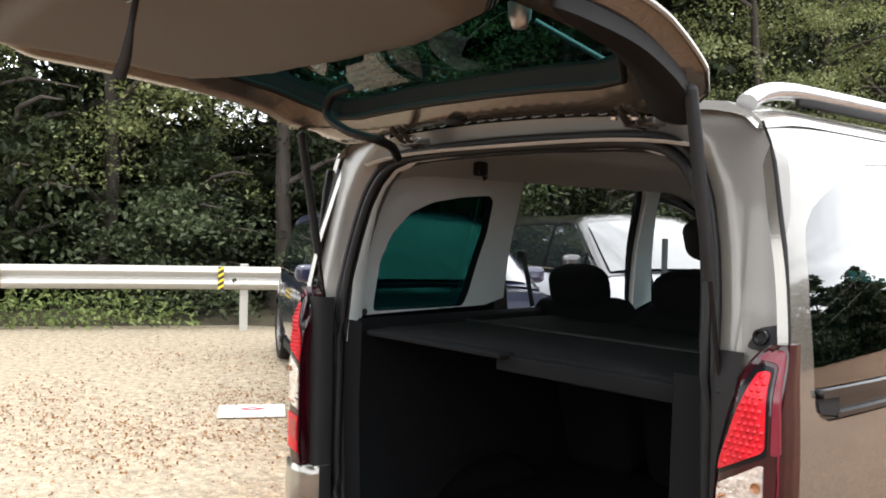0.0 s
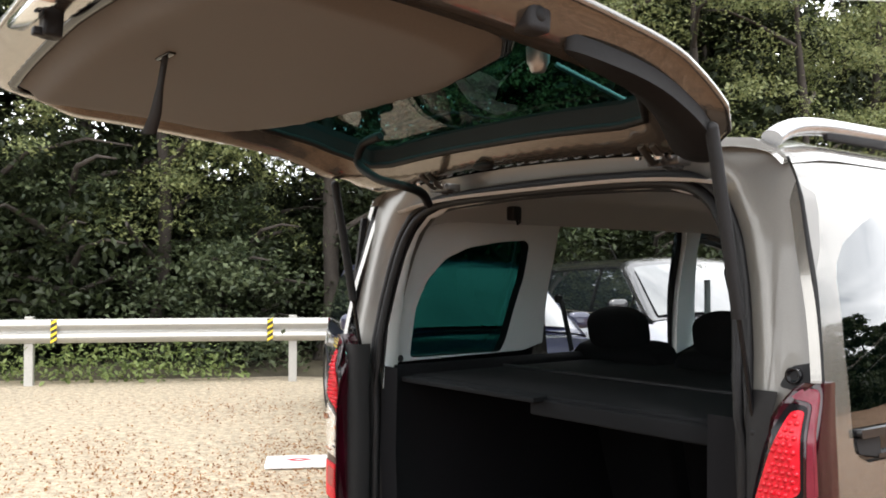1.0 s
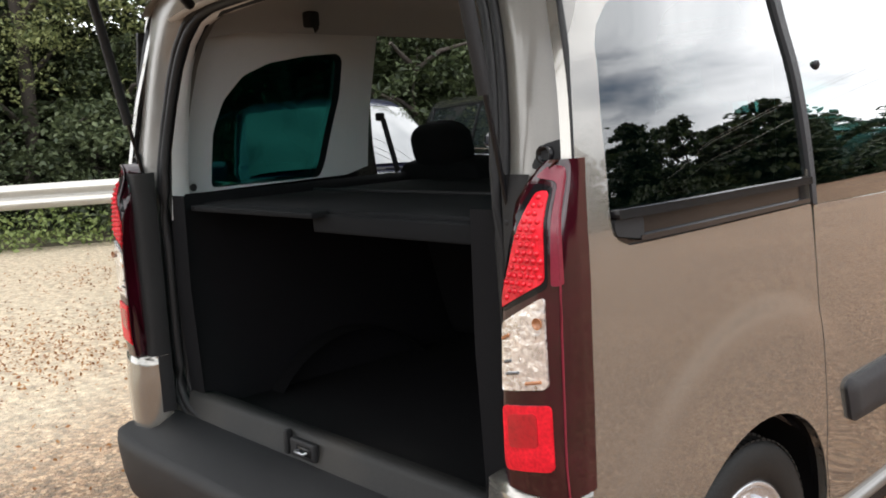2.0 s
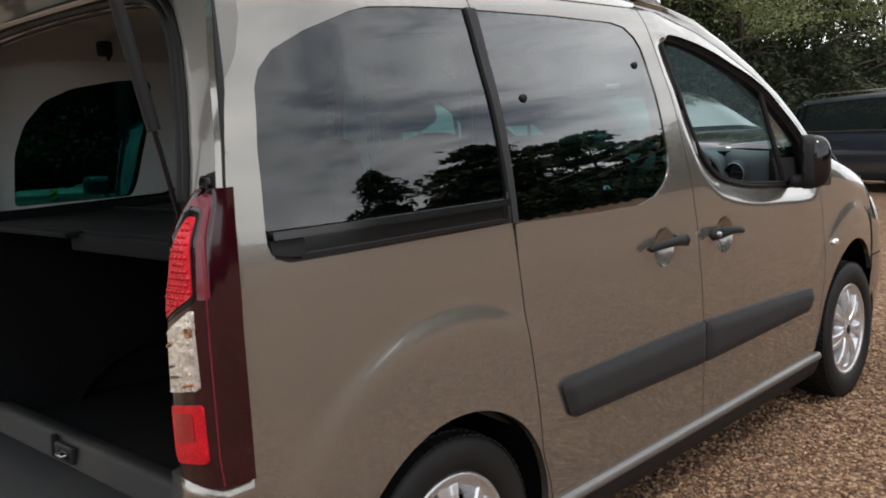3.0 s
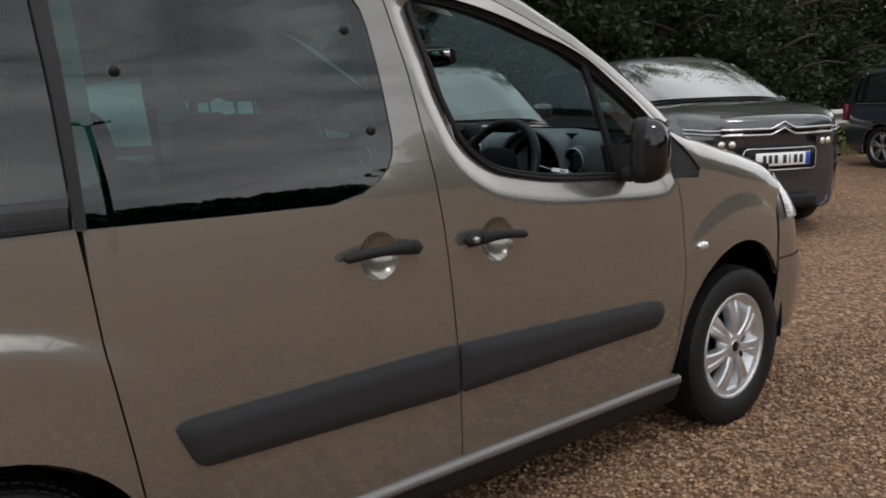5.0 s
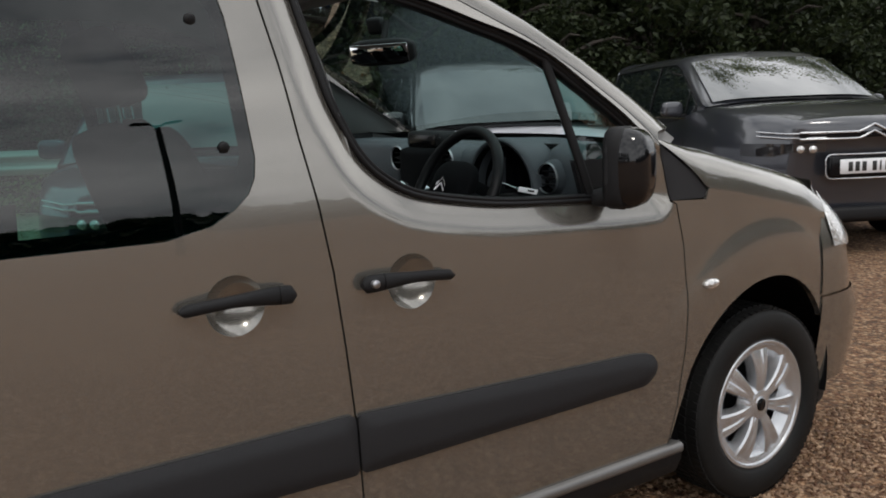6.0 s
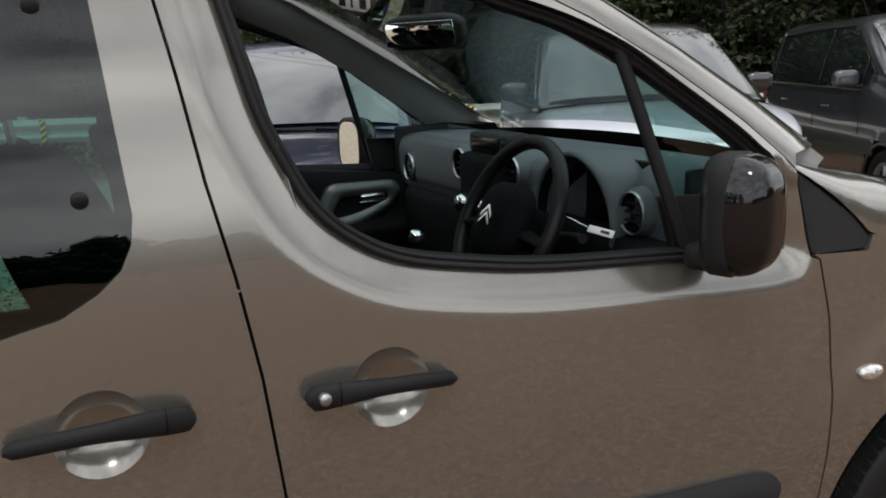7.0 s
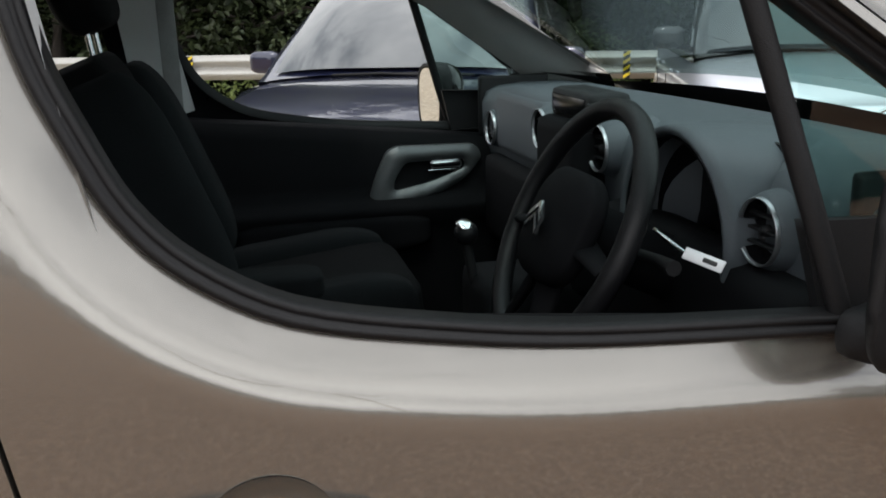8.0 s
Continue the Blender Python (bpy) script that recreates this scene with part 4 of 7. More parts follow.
for side in (1, -1):
    # drip edge from flank to rear frame, coloured black for its dark reflection
    rows = []
    for z in np.linspace(.72, 1.70, 24):
        y0 = np.interp(z, [.70, 1.0, 1.26, 1.45, 1.63, 1.705], [-.602, -.604, -.600, -.572, -.537, -.520])
        a = Vector((side * hull(y0, z), y0, z))
        bx = np.interp(z, [.70, 1.0, 1.26, 1.45, 1.62, 1.705], [.838, .845, .838, .815, .775, .735])
        b = back(side * bx, z)
        rows.append([a, (a + b) / 2 + Vector((side * .010, -.008, 0)), b])
    part("rear_corner", facing(grid_bm(rows), (side, -.6, 0)), RUBBER, van, "rear corner edge, black for its dark reflection")

# tail lamps
def lamp_surface(side, s, z, off=0.0):
    """s runs from the inner edge (0) over the rear face to the flank (1)."""
    xin = float(np.interp(z, [.695, .74, 1.04, 1.13, 1.20, 1.245, 1.262], [.725, .722, .738, .762, .792, .822, .845]))
    lean = .13 * max(z - 1.0, 0)
    pts = [(xin, -.625), (xin + .012, -.678), (xin + .03, -.694), (.80, -.697), (.846, -.693), (.866, -.684), (.879, -.662), (.882, -.63), (.880, -.600)]
    pts = [(max(p[0], xin + .002 * i), p[1]) for i, p in enumerate(pts)]
    n = len(pts) - 1
    k = min(int(s * n), n - 1)
    t = s * n - k
    x = pts[k][0] + (pts[k + 1][0] - pts[k][0]) * t
    y = pts[k][1] + (pts[k + 1][1] - pts[k][1]) * t
    y = -.600 + (y + .600) * (1 - .35 * step01(1.15, 1.262, z)) * (1 - .08 * step01(.76, .695, z))
    return Vector((side * (x + off * .3 - .012 * step01(1.0, 1.262, z)) + (.055 * step01(.725, .80, x) if side < 0 else 0), y - off + lean * .35, z))


def lamp_x(side, x, z, off):
    lo, hi = 0.0, 0.72
    for _ in range(24):
        mid = (lo + hi) / 2
        if lamp_surface(1, mid, z).x < x:
            lo = mid
        else:
            hi = mid
    return lamp_surface(side, (lo + hi) / 2, z, off)


for side in (1, -1):
    rows = [[lamp_surface(side, s, z) for s in np.linspace(0, 1, 33)] for z in np.concatenate([[.695], np.linspace(.70, 1.22, 22), [1.235, 1.248, 1.257, 1.262]])]
    bm = grid_bm(rows)
    bm.faces.new([bm.verts.new(q) for q in rows[-1]])
    bm.faces.new([bm.verts.new(q) for q in rows[0]])
    lamp = part("tail_lamp", facing(bm, (side * .5, -1, 0)), LAMP_DARK, van, "tall dark red wraparound rear lamp")
    zone = lambda outline, off: facing(sheet_bm(rounded(outline, .010), [], lambda x, z: lamp_x(side, x, z, off), .012, (0, .006, 0), .01), (0, -1, 0))
    STOP = [(.757, 1.014), (.853, 1.066), (.848, 1.214), (.826, 1.212), (.790, 1.115)]
    part("lamp_frame", zone([(.746, 1.000), (.858, 1.056), (.853, 1.220), (.820, 1.226), (.772, 1.12)], .0015), GLOSS_BLACK, lamp)
    part("stop_lamp", zone(STOP, .004), LAMP_BRIGHT, lamp, "bright red lattice stop lamp")
    # upper lens zone, its paler red standing for reflected sky
    part("lamp_top", zone([(.864, 1.06), (.8745, 1.06), (.868, 1.20), (.862, 1.252), (.842, 1.254), (.818, 1.234), (.858, 1.228)], .003), LAMP_RED, lamp, "wine red upper lens, paled for the reflected sky")
    part("reversing_lamp", zone([(.757, .872), (.856, .890), (.853, 1.044), (.762, .990)], .004), LAMP_CLEAR, lamp, "clear reversing lamp with reflector")
    part("fog_lamp", zone([(.758, .730), (.860, .748), (.858, .862), (.757, .846)], .004), LAMP_BRIGHT, lamp, "plain red lower lamp")
    part("fog_reflector", zone([(.770, .775), (.835, .787), (.833, .845), (.769, .832)], .0055), LAMP_CELL, lamp)
    # clear lens edge between the rear face and the flank
    part("lens_seam", tube_bm([lamp_surface(side, .70, z, .0015) for z in np.linspace(.70, 1.235, 20)], .0022, 6), LAMP_RED, lamp)
    # dark and amber facets of the reflector
    for k, (xa, za, xb, zb) in enumerate(((.766, .965, .782, .974), (.772, .905, .800, .911), (.815, .895, .846, .902), (.770, .925, .784, .929))):
        part("reflector_rib", tube_bm([lamp_x(side, xa + (xb - xa) * q, za + (zb - za) * q, .0055) for q in np.linspace(0, 1, 5)], .003, 5), LAMP_SMOKED if k % 2 else LAMP_AMBER, lamp)
    # round lenses of the lattice
    bm = bmesh.new()
    for i in range(15):
        for j in range(10):
            x, z = .760 + .0125 * j + (.00625 if i % 2 else 0), 1.024 + .0128 * i
            if inside(STOP, x, z) and near(STOP, x, z) > .004:
                b2 = bmesh.new()
                bmesh.ops.create_icosphere(b2, subdivisions=1, radius=.0058)
                merge(bm, move(b2, Matrix.Translation(lamp_x(side, x, z, .0035))))
    part("lens_studs", bm, LAMP_BRIGHT, lamp, "rows of round red lenses")
    b2 = lathe_bm([(0, .0), (.009, .0), (.010, -.004)], 16)
    part("bulb", move(b2, Matrix.Translation(lamp_x(side, .845, 1.0, .0055)) @ Matrix.Rotation(radians(90), 4, "Z")), LAMP_AMBER, lamp)
    # black inner cheek of the lamp
    deep = .655 if side < 0 else .617
    rows = [[(side * x, y + .16 * max(z - 1.22, 0), z) for x, y in ((.738 + .03 * step01(1.1, 1.25, z), -deep), (.705, -deep), (.690, .015 - deep), (.688, -.60))] for z in np.linspace(.52, 1.235, 12)]
    part("lamp_cheek", grid_bm(rows), BLACK_PLASTIC, van, "black plastic cheek beside the lamp")
    # black plug above the lamp
    part("lamp_plug", facing(sheet_bm(rounded([(.765, 1.245), (.785, 1.285), (.832, 1.296), (.842, 1.250), (.80, 1.238)], .01), [], lambda x, z: back(side * x, z, .012), .02, (0, .02, 0), .01), (0, -1, 0)), BLACK_PLASTIC, van)
    b2 = lathe_bm([(0, -.006), (.008, -.006), (.012, .004), (.016, .004), (.016, -.01)], 20)
    part("plug_screw", move(b2, Matrix.Translation(back(side * .793, 1.268, .016)) @ Matrix.Rotation(radians(-90), 4, "Z")), GLOSS_BLACK, van)

# rear bumper
def tail(u, z, grow=0.0):
    a = u * math.pi / 2
    cx = math.copysign(abs(math.sin(a)) ** .30, math.sin(a))
    cy = abs(math.cos(a)) ** .42
    return Vector(((hull(-.60, max(z, .35)) + grow) * cx, -.600 - (.165 + grow) * cy, z))


us = [math.copysign(abs(k) ** .5, k) for k in np.linspace(-1, 1, 81)]
rows = [[tail(u, z, g) for u in us] for z, g in ((.26, -.03), (.29, -.008), (.35, .004), (.435, .010), (.462, .006))]
rows += [[tail(u, .474, -.012) for u in us], [Vector((p.x * .90, max(p.y, -.66), .486)) for p in (tail(u, .5, -.03) for u in us)], [Vector((p.x * .86, -.602, .516)) for p in (tail(u, .5, -.03) for u in us)], [Vector((p.x * .84, -.585, .510)) for p in (tail(u, .5, -.03) for u in us)]]
part("rear_bumper", facing(grid_bm(rows), (0, -1, .3)), BLACK_PLASTIC, van, "dark grey plastic rear bumper")
for side in (1, -1):
    flank_part("bumper_side", [(-.406, .466), (-.600, .466), (-.600, .30), (-.44, .30), (-.415, .40)], [], GREY_PLASTIC, side, 0.004, .03, .02)
    flank_part("bumper_side", [(-.407, .470), (-.600, .470), (-.600, .620), (-.502, .596), (-.414, .552)], [], PAINT, side, 0.0, .03, .02)
    rows = []
    for z in np.linspace(.478, .692, 9):
        r = [tail(side * math.sqrt(u), z) for u in np.linspace(.22, 1, 24)]
        r = [Vector((p.x, -.600 + (p.y + .600) * (.66 - .06 * step01(.60, .69, z)), z)) for p in r]
        rows.append([Vector((side * .690, -.610, z)), Vector((side * .694, r[0].y + .012, z))] + r)
    rows.append([Vector((p.x * .985, min(p.y + .07, -.600), .6935)) for p in rows[-1]])
    part("bumper_upper", facing(grid_bm(rows), (side, -.5, 0)), PAINT, van)
rows = [[(x, y, z) for x in np.linspace(-.645, .645, 24)] for y, z in ((-.592, .512), (-.588, .520), (-.576, .566), (-.570, .576), (-.556, .581), (-.52, .575), (-.50, .530))]
part("load_sill", facing(grid_bm(rows), (0, -.3, 1)), material("sill_cover_grey", (0.014, 0.014, 0.014), 0.55, 0, 0.25, 6, 120, 0.2, 300, stain=0.3, dark=(0.05, 0.043, 0.035), spec=0.18), van, "scuffed dark grey boot sill cover")
latch = part("latch_plate", box_bm(.105, .018, .046, (-0.032, -.588, .545), .006), BLACK_PLASTIC, van, "tailgate striker in a black recess")
part("striker_recess", box_bm(.060, .006, .026, (-0.032 + .010, -.598, .545), .003, 1), GLOSS_BLACK, latch)
part("striker_loop", tube_bm([(-0.032 - .008, -.597, .545), (-0.032 - .008, -.612, .545), (-0.032 + .026, -.612, .545), (-0.032 + .026, -.597, .545)], .0035, 6), VENT_RING, latch)
part("sill_divider", box_bm(.016, .020, .062, (-0.032 - .075, -.586, .550), .004), BLACK_PLASTIC, latch)
# ---- raised tailgate ----
GATE_Z = hermite([-.05, 0, .09, .25, .45, .60, .77, 1.0, 1.2], [1.655, 1.702, 1.772, 1.848, 1.888, 1.906, 1.922, 1.934, 1.936])
DOWN = Vector((0, -.12, -1)).normalized()


def gate(x, v, d=0.0):
    """Across, outward from the hinge line, and below the gate's edge line."""
    return Vector((x, -.600 - v, GATE_Z(v) + .045 * (1 - (x / .745) ** 2) - d))


GATE_R = [(0, 0), (.52, .0), (.62, .012), (.685, .05), (.712, .10), (.732, .25), (.742, .60), (.742, .95), (.722, 1.07), (.665, 1.145), (.56, 1.175), (0, 1.19)]
GATE = GATE_R + [(-x, s) for x, s in GATE_R[-2:0:-1]]
GLASS_R = [(0, .085), (.44, .090), (.525, .105), (.585, .20), (.615, .34), (.610, .47), (.57, .50), (0, .50)]
GATE_GLASS = GLASS_R + [(-x, s) for x, s in GLASS_R[-2:0:-1]]


def inner(x, s):
    d = near(GATE, x, s)
    g = near(GATE_GLASS, x, s)
    return gate(x, s, .030 * step01(.0, .03, d) + .048 * step01(.06, .20, s) * (.3 + .7 * step01(1.06, .90, s)) * math.exp(-((d - .070) / .030) ** 2) - .012 * (1 - step01(0, .03, g)))


gate_body = part("tailgate", facing(sheet_bm(GATE, [GATE_GLASS], inner, .025, None, .02), DOWN), PAINT_UNDERSIDE, van, "raised tailgate, underside paint darkened for shade")


def skin(x, s):
    d = near(GATE, x, s)
    return gate(x * 1.012, s, -.010 - .040 * step01(0, .14, d))


part("outer_skin", facing(sheet_bm(GATE, [GATE_GLASS], skin, .04, None, .02), -DOWN), PAINT, gate_body)
loop = dense(GATE, .02)
rows = [[inner(*p) for p in loop], [gate(x * 1.010, s, .006) for x, s in loop], [gate(x * 1.014, s, -.004) for x, s in loop], [skin(*p) for p in loop]]
bm = grid_bm(rows, close_u=True)
bmesh.ops.recalc_face_normals(bm, faces=bm.faces)
part("gate_edge", bm, PAINT, gate_body)
rows = [[inner(*p) for p in dense(GATE_GLASS, .02)], [skin(*p) for p in dense(GATE_GLASS, .02)]]
part("glass_reveal", grid_bm(rows, close_u=True), BLACK_PLASTIC, gate_body)
part("rear_window", facing(sheet_bm([(x * 1.03, .29 + (s - .29) * 1.04) for x, s in GATE_GLASS], [], lambda x, s: gate(x, s, -.030), .05), DOWN), GATE_TINT, gate_body, "dark tinted rear window")
part("window_rubber", tube_bm([gate(x, s, .018) for x, s in dense(GATE_GLASS, .03)], .010, 6, True), RUBBER, gate_body)
# trim board
TRIM_R = [(0, .405), (.30, .425), (.50, .49), (.585, .56), (.605, .66), (.605, .92), (.595, 1.055), (.565, 1.088), (0, 1.100)]
TRIM = rounded(TRIM_R + [(-x, s) for x, s in TRIM_R[-2:0:-1]], .02)
part("trim_board", facing(sheet_bm(TRIM, [], lambda x, s: gate(x, s, .040 + .042 * step01(0, .06, near(TRIM, x, s)) + .014 * step01(.75, .40, s) + .005 * math.sin(3 * x) * math.sin(4 * s)), .025, (0, 0, .03), .02), DOWN), TAILGATE_TRIM, gate_body, "pale brown moulded trim board")
# black tube added where the gap round the board lies in shadow
part("board_shadow_line", tube_bm([gate(x, s, .040) for x, s in dense([(x * 1.02, .75 + (s - .75) * 1.02) for x, s in TRIM], .03)], .014, 6, True), GLOSS_BLACK, gate_body, "black tube for the shadow gap round the trim board")
# dark sheet on the driver's side only
cheek = smooth_poly([(x, s) for x, s in ((.575, .075), (.650, .055), (.695, .12), (.712, .26), (.716, .42), (.700, .52), (.665, .46), (.645, .33), (.615, .19))], True, 4)
part("side_sheet", facing(sheet_bm(cheek, [], lambda x, s: gate(x, s, .070 + .016 * step01(0, .03, near(cheek, x, s))), .03, (0, 0, .03), .02), DOWN), BLACK_PLASTIC, gate_body, "dark shaped sheet inside one side of the tailgate")
# pull strap
slot = gate(.0, .936, .083)
part("strap_slot", move(box_bm(.075, .016, .006, (0, 0, 0), .002), Matrix.Translation(slot) @ Matrix.Rotation(-.05, 4, "X")), GLOSS_BLACK, gate_body)
sp = smooth_poly([tuple(slot), tuple(slot + Vector((-.002, -.006, -.04))), tuple(slot + Vector((-.006, -.010, -.075))), tuple(slot + Vector((-.026, -.010, -.115))), tuple(slot + Vector((-.056, -.012, -.150)))], False, 5)
rows = []
for i, p in enumerate(sp):
    w = .006 if i < 8 else .006 + .008 * (i - 8) / (len(sp) - 9)
    rows.append([Vector(p) + Vector((-w * .5, -w, 0)), Vector(p) + Vector((.003, 0, 0)), Vector(p) + Vector((w * .5, w, 0)), Vector(p) + Vector((-.003, 0, 0))])
part("pull_strap", grid_bm(rows, close_u=True), BELT_WEB, gate_body, "black webbing pull strap")
# latch at the free edge
lt = gate(0, 1.150, .045)
lm = Matrix.Translation(lt) @ Matrix.Rotation(-.05, 4, "X")
part("latch", move(merge(box_bm(.045, .035, .06, (0, 0, -.012), .007), box_bm(.022, .04, .016, (0, -.012, -.034), .004)), lm), BLACK_PLASTIC, gate_body, "black tailgate latch")
part("latch_recess", move(box_bm(.24, .035, .02, (0, -.035, .0), .008), lm), CHROME, gate_body)
# rubber buffers and their housings near the lower corners
for side in (1, -1):
    m = Matrix.Translation(gate(side * .700, .600, .035)) @ Matrix.Rotation(-.05, 4, "X")
    part("buffer_block", move(box_bm(.045, .050, .062, (0, 0, .0), .010), m), GREY_PLASTIC, gate_body)
    part("buffer_screw", move(lathe_bm([(0, .0), (.010, .0), (.014, -.006)], 16), m @ Matrix.Translation((side * .026, 0, -.004)) @ Matrix.Scale(side, 4, (1, 0, 0))), BLACK_PLASTIC, gate_body)
    # hinge arms
    hx = -.33 if side < 0 else .48
    hp = [gate(hx, .05, .03), gate(hx, .01, .03), Vector((hx, -.59, 1.712)), Vector((hx, -.55, 1.70))]
    arm = tube_bm([p + Vector((-.016, 0, 0)) for p in hp], .008, 8)
    arm = tube_bm([p + Vector((.016, 0, 0)) for p in hp], .008, 8, bm=arm)
    hinge = part("hinge", arm, HINGE_STEEL, gate_body, "dark steel tailgate hinge")
    part("hinge_plate", box_bm(.085, .05, .022, (hx, -.572, 1.712), .005), HINGE_STEEL, hinge)
    part("hinge_pin", tube_bm([(hx - .034, -.602, 1.722), (hx + .034, -.602, 1.722)], .009, 10), CHROME, hinge)
    for o in (-.028, .028):
        part("hinge_bolt", move(lathe_bm([(0, .006), (.008, .006), (.009, 0)], 6), Matrix.Translation(gate(hx + o, .045, .050)) @ Matrix.Rotation(radians(90), 4, "Y")), CHROME, hinge, smooth=False)
    # gas strut
    a, b = Vector((side * .700, -.725, 1.742)), Vector((side * .712, -.605, 1.150))
    mid = a + (b - a) * .62
    st = part("gas_strut", tube_bm([a, mid], .0135, 12), BLACK_PLASTIC, van, "black gas strut")
    part("strut_rod", tube_bm([mid, b], .0055, 8), GLOSS_BLACK, st)
    for q in (a, b):
        b3 = bmesh.new()
        bmesh.ops.create_icosphere(b3, subdivisions=2, radius=.014)
        part("ball_joint", move(b3, Matrix.Translation(q)), BLACK_PLASTIC, st)
# washer cap, wiper rod behind the glass, cable boot
b3 = bmesh.new()
bmesh.ops.create_uvsphere(b3, u_segments=16, v_segments=8, radius=1)
part("inner_cap", move(b3, Matrix.Translation(gate(-.07, .045, .036)) @ Matrix.Diagonal((.038, .022, .012, 1))), BLACK_PLASTIC, gate_body)
part("wiper_arm", tube_bm([gate(.355, .20, -.055), gate(.445, .065, -.055)], .006, 6), VENT_RING, gate_body)
part("wiper_motor", move(lathe_bm([(0, .022), (.014, .020), (.019, .008), (.023, .0), (.025, -.03)], 20), Matrix.Translation(gate(.44, .335, .012)) @ Matrix.Rotation(radians(90), 4, "Y")), VENT_RING, gate_body, "bare metal wiper spindle housing")
cp = smooth_poly([(-.33, -.80, 1.845), (-.42, -.80, 1.832), (-.445, -.80, 1.780), (-.36, -.79, 1.729), (-.28, -.76, 1.705), (-.30, -.68, 1.69), (-.36, -.61, 1.665)], False, 14)
part("cable_boot", tube_bm(cp, [.014 if i % 2 else .0105 for i in range(len(cp))], 8), RUBBER, gate_body, "ribbed black cable boot")
# roof rails
for side in (1, -1):
    rp = [(side * .688, -.50, 1.745), (side * .690, -.46, 1.765), (side * .692, -.38, 1.782), (side * .690, -.2, 1.790), (side * .686, .4, 1.795), (side * .675, .95, 1.786), (side * .660, 1.22, 1.772), (side * .645, 1.36, 1.748)]
    rr = part("roof_rail", tube_bm(smooth_poly(rp, False, 5), .025, 12, flat=.8), WHEEL_SILVER, van, "pale silver roof rail")
    part("rail_inset", box_bm(.012, 1.35, .022, (side * .702, .36, 1.768), .004), BLACK_PLASTIC, rr)
# ---- inside the van ----
def cushion_bm(sx, sy, sz, puff=.25, n=10):
    """A stuffed block, rounded on all sides."""
    b = bmesh.new()
    bmesh.ops.create_cube(b, size=2)
    bmesh.ops.subdivide_edges(b, edges=b.edges, cuts=n - 1, use_grid_fill=True)
    for v in b.verts:
        p = v.co.copy()
        lim = 1 - puff
        core = Vector([max(-lim, min(lim, c)) for c in p])
        d = p - core
        v.co = core + (d.normalized() * puff if d.length > 1e-6 else d)
        v.co = Vector((v.co.x * sx / 2, v.co.y * sy / 2, v.co.z * sz / 2))
    return b


# headliner
rows = []
for y in np.linspace(-.50, 1.50, 22):
    dip = .035 * step01(-.25, -.5, y) + .06 * step01(1.15, 1.5, y)
    hw = .655 - .05 * step01(1.1, 1.5, y)
    rows.append([(hw * s, y, 1.745 - dip - .02 * s * s - .085 * step01(.80, 1.0, abs(s))) for s in np.linspace(-1, 1, 27)])
part("headliner", facing(grid_bm(rows), (0, 0, -1)), HEADLINER, van, "pale grey roof lining")
rows = [[(.60 * s, y, z - .03 * s ** 4) for s in np.linspace(-1, 1, 17)] for y, z in ((-.50, 1.695), (-.545, 1.682), (-.555, 1.690))]
part("headliner_edge", facing(grid_bm(rows), (0, -1, 0)), TRIM_GREY, van)
for side in (1, -1):
    wall = lambda y, z: Vector((side * (HULL(z) - .055 - .035 * step01(-.35, -.52, y)), y, z))
    part("rear_pillar_trim", facing(sheet_bm([(-.555, 1.150), (-.553, 1.30), (-.535, 1.45), (-.515, 1.60), (-.50, 1.655), (.30, 1.650), (.30, 1.19), (.20, 1.165)], [WIN1], wall, .04, None, .02), (-side, 0, 0)), TRIM_GREY, van, "light grey moulded pillar trim")
    # ring round the trim opening, coloured black to stay shaded
    reveal = dense(WIN1, .02)
    part("window_reveal", grid_bm([[wall(*p) for p in reveal], [Vector((side * (HULL(p[1]) - .017), *p)) for p in reveal]], close_u=True), CARPET_AND_SHADE, van, "rear side window edge, blackened for shade")
    # joint where the pillar trim meets the opening
    rows = []
    for x, z in OPENING_R[6:]:
        a = Vector((side * (x - .012), -.575 + .16 * max(z - 1.22, 0), z - .006))
        k = step01(1.60, 1.69, z)
        b = Vector((side * max(0, min(HULL(min(z, 1.66)) - .09, x + .02)), -.50 + .05 * max(z - 1.22, 0), z - .02))
        rows.append([a, (a + b) / 2 + Vector((-side * .012, 0, 0)), b])
    part("opening_trim", grid_bm(rows), TRIM_GREY, van)
    part("trim_screw", move(lathe_bm([(0, .003), (.008, .003), (.012, 0)], 14), Matrix.Translation((side * .688, -.478, 1.180)) @ Matrix.Rotation(radians(180 if side > 0 else 0), 4, "Z")), BLACK_PLASTIC, van)
    part("centre_pillar_trim", facing(sheet_bm([(1.15, 1.10), (1.10, 1.60), (1.08, 1.66), (1.19, 1.655), (1.195, 1.55), (1.235, 1.40), (1.285, 1.14)], [], lambda y, z: Vector((side * (HULL(z) - .06), y, z)), .05, (side * .04, 0, 0), .03), (-side, 0, 0)), TRIM_GREY, van)
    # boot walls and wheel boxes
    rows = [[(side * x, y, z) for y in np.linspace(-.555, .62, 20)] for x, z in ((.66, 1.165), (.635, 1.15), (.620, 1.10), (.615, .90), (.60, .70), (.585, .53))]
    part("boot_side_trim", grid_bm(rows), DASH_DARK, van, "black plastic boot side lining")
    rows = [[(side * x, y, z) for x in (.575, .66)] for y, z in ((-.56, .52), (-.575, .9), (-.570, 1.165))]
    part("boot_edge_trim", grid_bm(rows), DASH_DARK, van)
    # belt at the window
    part("seat_belt", box_bm(.006, .022, .20, (0, 0, 0), .002), BELT_WEB, van, "black seat belt", m=Matrix.Translation((side * .70, .315, 1.26)) @ Matrix.Rotation(radians(16), 4, "X"))
    part("belt_guide", box_bm(.022, .032, .030, (side * .715, .287, 1.365), .008), BLACK_PLASTIC, van)
